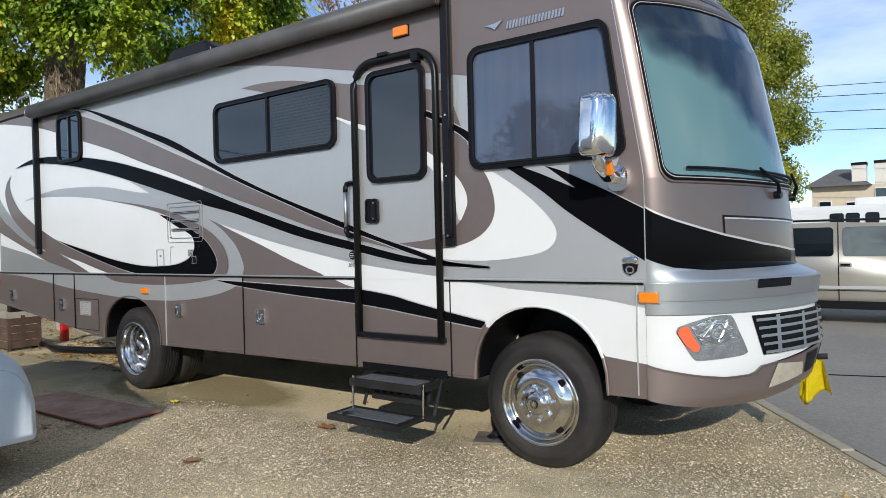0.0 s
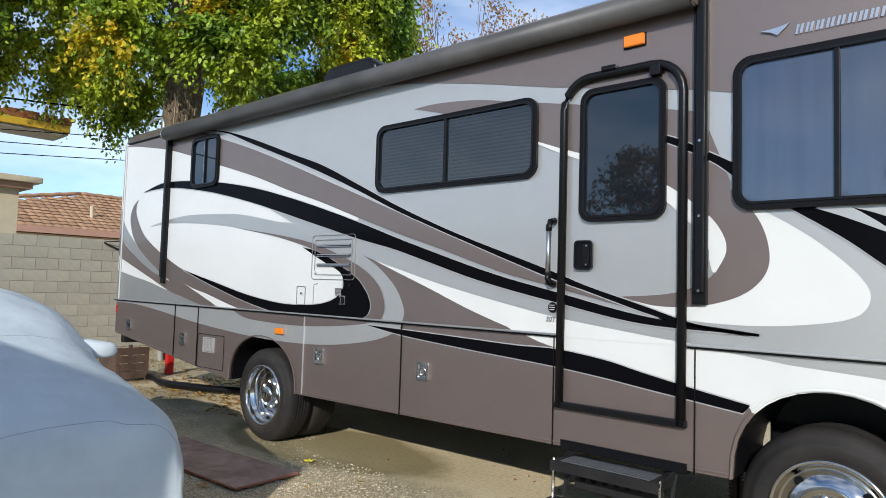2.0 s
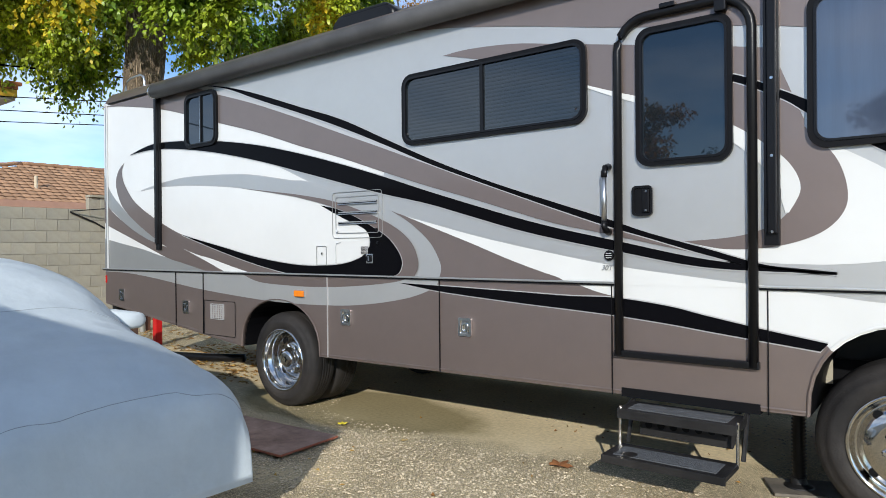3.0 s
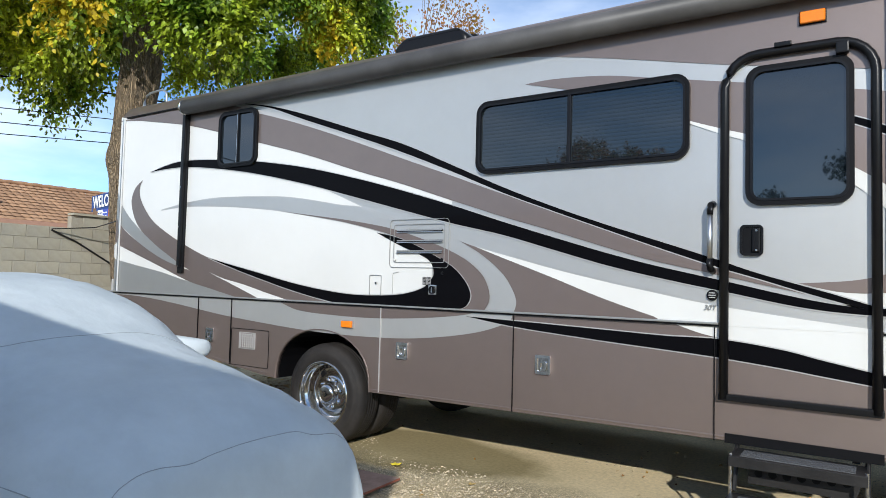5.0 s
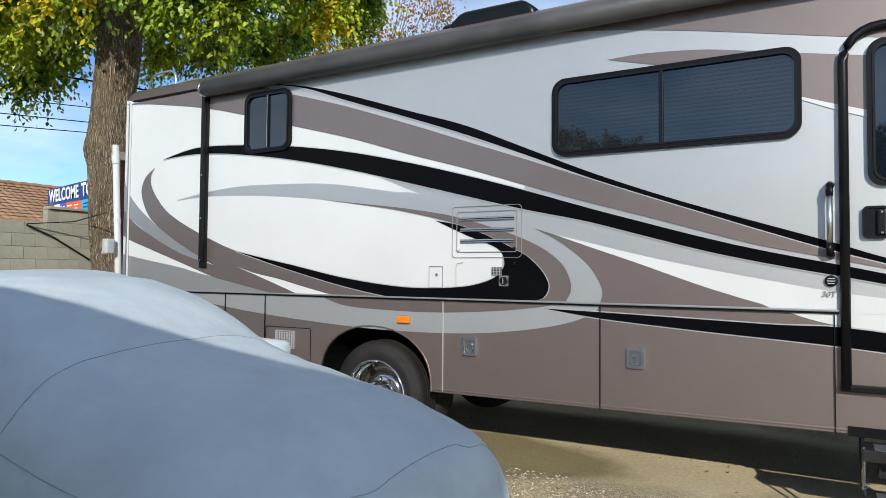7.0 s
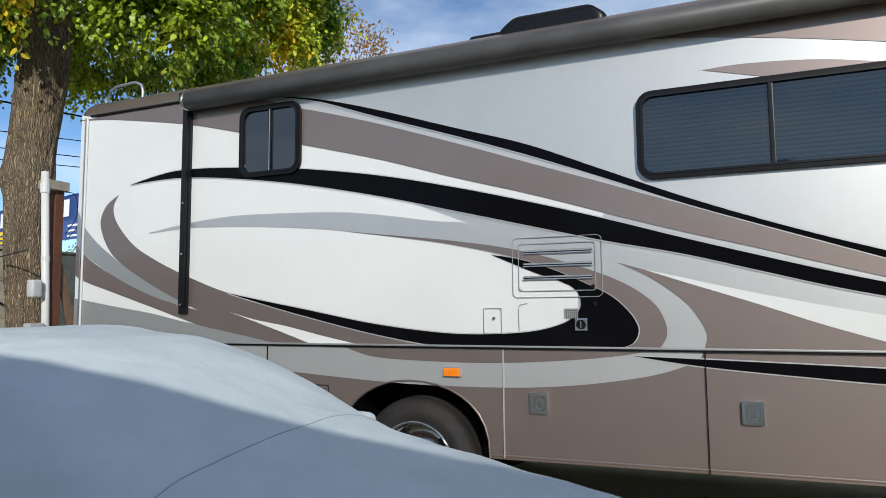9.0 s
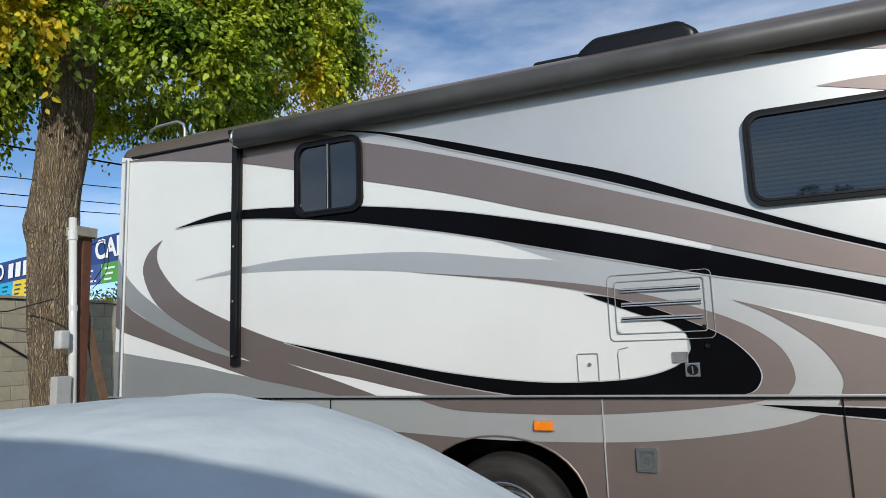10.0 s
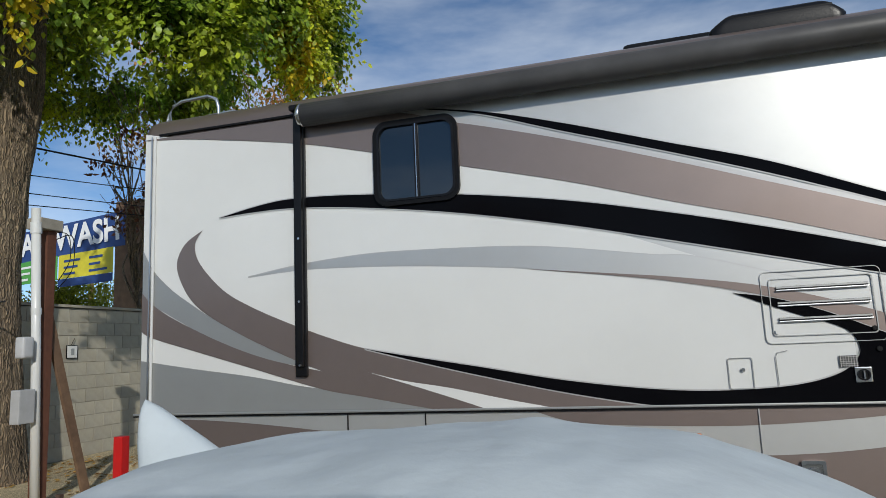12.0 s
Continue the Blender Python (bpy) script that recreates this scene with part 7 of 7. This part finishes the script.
for x in (-2.2, 3.0):
    part("wheel", lathe_bm([(0.2, -0.05), (0.38, -0.03), (0.4, 0.1), (0.38, 0.2), (0.2, 0.2)], sides=24), RUBBER, trailer).location = (x, 20.05, 0.4)

# ---- far houses beyond the drive ----
STUCCO = material("cream_stucco", (0.55, 0.47, 0.34), 0.9, 0, 0.08, 3, bump=0.2)
SHINGLE = material("grey_shingles", (0.13, 0.125, 0.12), 0.9, 0, 0.25, 9, bump=0.4, bump_scale=12)
TILE = material("clay_tiles", (0.47, 0.275, 0.155), 0.85, 0, 0.2, 6, bump=0.3, island_random=0.12, object_random=0.18, second=(0.37, 0.205, 0.115), second_scale=3)
PALE_STUCCO = material("pale_stucco", (0.66, 0.62, 0.54), 0.9, 0, 0.06, 3, bump=0.2)
house = thing("far_house", "cream two-storey house with grey roof and boxed chimneys", "house")
part("wall", box_bm((9.6, 8, 4.35), (-0.5, 50, 2.175)), STUCCO, house)
part("wall", box_bm((5.0, 6, 4.2), (1.6, 49, 2.1)), STUCCO, house)
bm = bmesh.new()
v = [bm.verts.new(p) for p in ((-5.7, 45.4, 4.35), (-2.2, 45.4, 4.3), (-2.2, 52.5, 4.3), (-5.7, 52.5, 4.35), (-4.25, 48.5, 5.55), (-3.45, 48.5, 5.5))]
for f in ((0, 1, 5, 4), (1, 2, 5), (2, 3, 4, 5), (3, 0, 4), (0, 3, 2, 1)):
    bm.faces.new([v[i] for i in f])
part("roof", bm, SHINGLE, house)
bm = bmesh.new()
v = [bm.verts.new(p) for p in ((-1.4, 45.0, 3.9), (4.6, 45.0, 3.9), (1.6, 45.0, 5.9), (-1.4, 52, 3.9), (4.6, 52, 3.9), (1.6, 52, 5.9))]
for f in ((0, 2, 5, 3), (1, 4, 5, 2), (0, 1, 2), (3, 5, 4)):
    bm.faces.new([v[i] for i in f])
part("roof", bm, STUCCO, house)
for x, z in ((-2.86, 5.42), (-1.72, 5.46), (0.6, 5.6)):
    ch = part("chimney", box_bm((0.74, 0.9, 2.2), (x, 46.5, z - 0.95), 0.02), PALE_STUCCO, house)
    part("chimney_cap", box_bm((0.80, 1.0, 0.16), (x, 46.5, z + 0.18)), GASKET, ch)
for x, z in ((-4.6, 3.1), (-3.2, 3.0), (-1.75, 3.75), (0.8, 3.2)):
    w_ = part("window", box_bm((0.7, 0.08, 0.8), (x, 45.98, z)), WHITE, house)
    part("pane", box_bm((0.58, 0.04, 0.68), (x, 45.93, z)), GLASS, w_)

# ---- tiled house and canopy behind the block wall ----
cottage = thing("tiled_house", "low house with a brown clay tile hip roof", "house")
part("wall", box_bm((9, 12.2, 3.0), (-31.2, 9.1, 1.5)), STUCCO, cottage)
part("fascia", box_bm((0.1, 13.2, 0.22), (-26.0, 8.8, 3.10)), material("salmon_fascia", (0.42, 0.24, 0.17), 0.8, 0, 0.1, 4), cottage)
NY, NR = 46, 12
y0, y1 = 2.6, 15.4
TW = (y1 - y0) / NY


def tile_bm(bm, at):
    """One barrel tile: an arched sheet that laps over the row below."""
    at = Vector(at)
    rows_ = []
    for s in range(7):
        u = s / 6
        h = 0.03 * math.sin(math.pi * u) ** 0.8
        low, top = at + Vector((0.02, u * TW, h + 0.034)), at + Vector((-3.4 / NR, u * TW, 1.55 / NR + h))
        rows_.append((bm.verts.new(low + Vector((0, 0, -0.018))), bm.verts.new(low), bm.verts.new(top)))
    for p, q in zip(rows_, rows_[1:]):
        bm.faces.new((p[0], q[0], q[1], p[1]))
        bm.faces.new((p[1], q[1], q[2], p[2]))
    return bm


roof = part("roof", tile_bm(bmesh.new(), (-26.05, 15.1, 3.18)), TILE, cottage, "brown clay barrel tile roof", True)
tile_mesh, rest = None, bmesh.new()
for i in range(NY):
    for j in range(NR):
        y = y0 + TW * i
        if (j + 0.6) / NR > 0.15 + 0.85 * min(1, max(0, (y - 2.6) / 7.2)):
            continue
        place = (-26.05 - 3.4 * j / NR, y, 3.18 + 1.55 * j / NR)
        if i > 34:
            tile_bm(rest, place)
        elif tile_mesh is None:
            ob = part("roof_tile", tile_bm(bmesh.new(), (0, 0, 0)), TILE, roof, "", True)
            ob.location, tile_mesh = place, ob.data
        else:
            ob = new("roof_tile", tile_mesh)
            ob.parent, ob.location = roof, place
part("roof_tiles_rest", rest, TILE, roof, "", True, "stuff")
for pts_ in (((-26.4, 2.5, 3.42), (-29.5, 9.8, 4.80)), ((-29.5, 9.8, 4.80), (-29.5, 15.4, 4.80))):
    a_, b_ = Vector(pts_[0]), Vector(pts_[1])
    part("ridge", tube_bm([a_.lerp(b_, k / 24) + Vector((0, 0, 0.02 * (k % 2))) for k in range(25)], 0.075, 8), TILE, roof, "", True)
bm = bmesh.new()
v = [bm.verts.new(p) for p in ((-26.0, 2.4, 3.12), (-26.0, 15.4, 3.12), (-29.5, 15.4, 4.72), (-29.5, 9.8, 4.72), (-36, 2.4, 3.12), (-36, 15.4, 3.12))]
for f in ((0, 1, 2, 3), (0, 3, 4), (3, 2, 5, 4), (1, 5, 2)):
    bm.faces.new([v[i] for i in f])
part("roof_deck", bm, TILE, cottage)
part("roof_pipe", tube_bm([(-27.2, 9.4, 3.7), (-27.2, 9.4, 4.15)], 0.06, 10), STUCCO, cottage)

# the tiled house stands beyond the wash bay
HOUSE_FROM = Vector((-2.4, -0.4, 1.6))
cottage.matrix_basis = Matrix.Translation(HOUSE_FROM) @ Matrix.Diagonal((2.0, 2.0, 2.0, 1)) @ Matrix.Translation(-HOUSE_FROM)

canopy = thing("canopy_building", "building with a flat canopy and a yellow and rust fascia", "building")
YELLOW = material("yellow_fascia", (0.62, 0.38, 0.03), 0.6, 0, 0.1, 4)
RUST = material("rust_fascia", (0.28, 0.10, 0.03), 0.8, 0, 0.3, 6)
part("canopy_slab", box_bm((1.3, 9.0, 0.3), (-24.65, 3.32, 6.18)), material("pale_soffit", (0.45, 0.43, 0.38), 0.8, 0, 0.1, 3), canopy)
part("fascia", box_bm((0.08, 9.05, 0.22), (-23.96, 3.32, 6.22)), YELLOW, canopy)
part("fascia_cap", box_bm((0.14, 9.1, 0.16), (-23.98, 3.32, 6.42)), RUST, canopy)
for k in range(18):
    part("cap_tile", box_bm((0.18, 0.42, 0.10), (-24.0, -0.9 + 0.51 * k, 6.53), 0.02), RUST, canopy)
part("wall", box_bm((5, 6.4, 4.4), (-26.8, 3.45, 2.2)), STUCCO, canopy)
part("cornice", box_bm((5.9, 7.4, 0.18), (-26.8, 3.45, 4.50), 0.03), STUCCO, canopy)
part("cornice", box_bm((5.5, 7.0, 0.18), (-26.8, 3.45, 4.32), 0.03), material("salmon_trim", (0.42, 0.26, 0.18), 0.8, 0, 0.1, 4), canopy)

# ---- banner of the wash bay ----
BLUE = material("blue_banner", (0.02, 0.06, 0.22), 0.6, 0, 0.1, 3)
SIGN_WHITE = material("sign_white", (0.8, 0.82, 0.85), 0.6, 0, 0.02, 3)
banner = thing("banner", "long blue banner with white capital lettering over price panels", "banner")
BY = 11.3


def banner_low(x):
    """Foot of the lettering: the banner climbs towards the yard."""
    return 3.68 + 0.068 * (x + 25.2)


def banner_high(x):
    return 0.37 + 0.019 * (x + 25.2)


def banner_strip(name, x0, x1, low, high, depth, mat, parent):
    """A strip of cloth that follows the banner; low and high count from the lettering's foot."""
    bm = bmesh.new()
    grid = []
    for k in range(9):
        x = x0 + (x1 - x0) * k / 8
        sag = 0.012 * math.sin(x * 3.1)
        grid.append([bm.verts.new((x, BY - depth + sag + dy, banner_low(x) + u * banner_high(x))) for dy, u in ((0, low), (0, high), (0.008, high), (0.008, low))])
    for p, q in zip(grid, grid[1:]):
        for j in range(4):
            bm.faces.new((p[j], p[(j + 1) % 4], q[(j + 1) % 4], q[j]))
    bm.faces.new(grid[0])
    bm.faces.new(grid[-1])
    bmesh.ops.recalc_face_normals(bm, faces=bm.faces)
    return part(name, bm, mat, parent)


banner_strip("cloth", -25.8, -16.9, -0.22, 1.22, 0.0, BLUE, banner)
for word, x0, x1 in (("WELCOME", -25.65, -24.1), ("TO", -23.97, -23.42), ("CAR", -20.05, -19.0), ("WASH", -18.76, -17.02)):
    x = (x0 + x1) / 2
    ob = lettering(word, 0.56, SIGN_WHITE, (x, BY - 0.03, 4.10), banner)
    ob.data.offset = 0.016
    bpy.context.view_layer.update()
    ob.matrix_basis = pose(x, BY - 0.03, banner_low(x) + 0.5 * banner_high(x), 90, -4, 0) @ Matrix.Diagonal(((x1 - x0) / max(ob.dimensions.x, 0.01), banner_high(x) / 0.40, 1, 1))
for k in range(10):
    x = -23.25 + 0.295 * k
    banner_strip("letter_bar", x, x + 0.19, 0.03, 0.97, 0.022, SIGN_WHITE, banner)
cols = (((0.75, 0.75, 0.78), -25.38, -25.07), ((0.06, 0.10, 0.45), -25.06, -24.75), ((0.75, 0.12, 0.03), -24.74, -24.0), ((0.02, 0.40, 0.65), -23.98, -23.06), ((0.75, 0.55, 0.03), -23.04, -22.2), ((0.75, 0.18, 0.03), -22.18, -21.2), ((0.05, 0.10, 0.30), -21.18, -19.85), ((0.08, 0.34, 0.07), -19.83, -18.66), ((0.62, 0.55, 0.04), -18.62, -17.2))
for c_, x0, x1 in cols:
    p_ = banner_strip("price_panel", x0, x1, -1.25, -0.2, 0.012, material("panel_colour", c_, 0.6, 0, 0.15, 6), banner)
    for r_ in range(3):
        for q_ in range(2):
            w = (x1 - x0) * 0.34
            xa = x0 + (x1 - x0) * (0.1 + 0.46 * q_)
            banner_strip("print_bar", xa, xa + w * (0.6 + 0.13 * ((r_ * 5 + q_ * 3) % 4)), -1.1 + 0.28 * r_, -1.0 + 0.28 * r_, 0.022, BLUE if sum(c_) > 0.9 else SIGN_WHITE, p_)
banner_strip("price_foot", -18.62, -17.2, -1.6, -1.26, 0.012, BLUE, banner)
bay = thing("wash_bay", "dark brown steel frame that carries the banner", "frame")
part("beam", box_bm((4.2, 0.25, 0.3), (-19.0, BY + 0.14, 4.35)), DARK_STEEL, bay)
part("column", box_bm((0.64, 0.4, 4.25), (-16.85, BY + 0.206, 2.80)), WOOD, bay)
part("column", box_bm((0.30, 0.3, 3.0), (-25.55, BY + 0.156, 2.18)), WOOD, bay)
part("roof_edge", box_bm((1.1, 0.5, 0.55), (-16.75, BY + 0.4, 4.85)), WOOD, bay)
# the wash bay stands well behind the yard wall
BAY_FROM = Vector((-5.8, -0.25, 1.65))
for ob in (banner, bay):
    ob.matrix_basis = Matrix.Translation(BAY_FROM) @ Matrix.Diagonal((1.7, 1.7, 1.7, 1)) @ Matrix.Translation(-BAY_FROM)

# ---- overhead wires ----
for z0, z1, r in ((6.05, 6.6, 0.022), (5.4, 6.1, 0.011), (5.05, 5.65, 0.011), (4.8, 5.42, 0.011)):
    tagged(part("overhead_wire", tube_bm([(-19.0, -12 + 34 * k / 30, z0 + (z1 - z0) * (-12 + 34 * k / 30 - 8.2) / 3.4 * 0.55 + 0.25 * ((k - 15) / 15) ** 2 - 0.05) for k in range(31)], r, 5), GASKET), "black overhead service wire", "wire", "rear wires")
for z in (9.05, 8.5, 7.7, 6.75):
    tagged(part("overhead_wire", tube_bm([(-12 + 40 * k / 24, 40, z - 0.06 * (-12 + 40 * k / 24 + 3) + 0.4 * ((k - 12) / 12) ** 2) for k in range(25)], 0.018, 5), GASKET), "black overhead power line beyond the drive", "wire", "far wires")
far_pole = thing("power_pole", "wooden power pole that carries the lines beyond the drive", "pole")
part("shaft", tube_bm([(28, 40.1, 0), (28, 40.1, 8.6)], 0.15, 10), WOOD, far_pole)
pole_ = thing("power_pole", "distant wooden power pole with a crossarm", "pole")
part("shaft", tube_bm([(-33, 26.5, 0), (-33, 26.5, 6.6)], 0.14, 10), WOOD, pole_)
part("crossarm", box_bm((0.12, 2.0, 0.12), (-33, 26.5, 6.2)), WOOD, pole_)
t = thing("bush", "green shrubs far behind the block wall", "shrub")
r6 = random.Random(3)
for k in range(6):
    bm = bmesh.new()
    limb(bm, (-30, 20.5 + k, 0), (-30 + r6.uniform(-0.4, 0.4), 20.5 + k, 3.6), 0.06, 0.02, r6, 0.15)
    part("stem", bm, BARK, t, "", True)
foliage("crown", [Vector((-30 + r6.uniform(-1, 1), 20 + 6 * r6.random(), 2.6 + 2.3 * r6.random())) for k in range(36)], 260, 0.15, OLIVE, t, 81, (0.7, 0.7, 0.55))
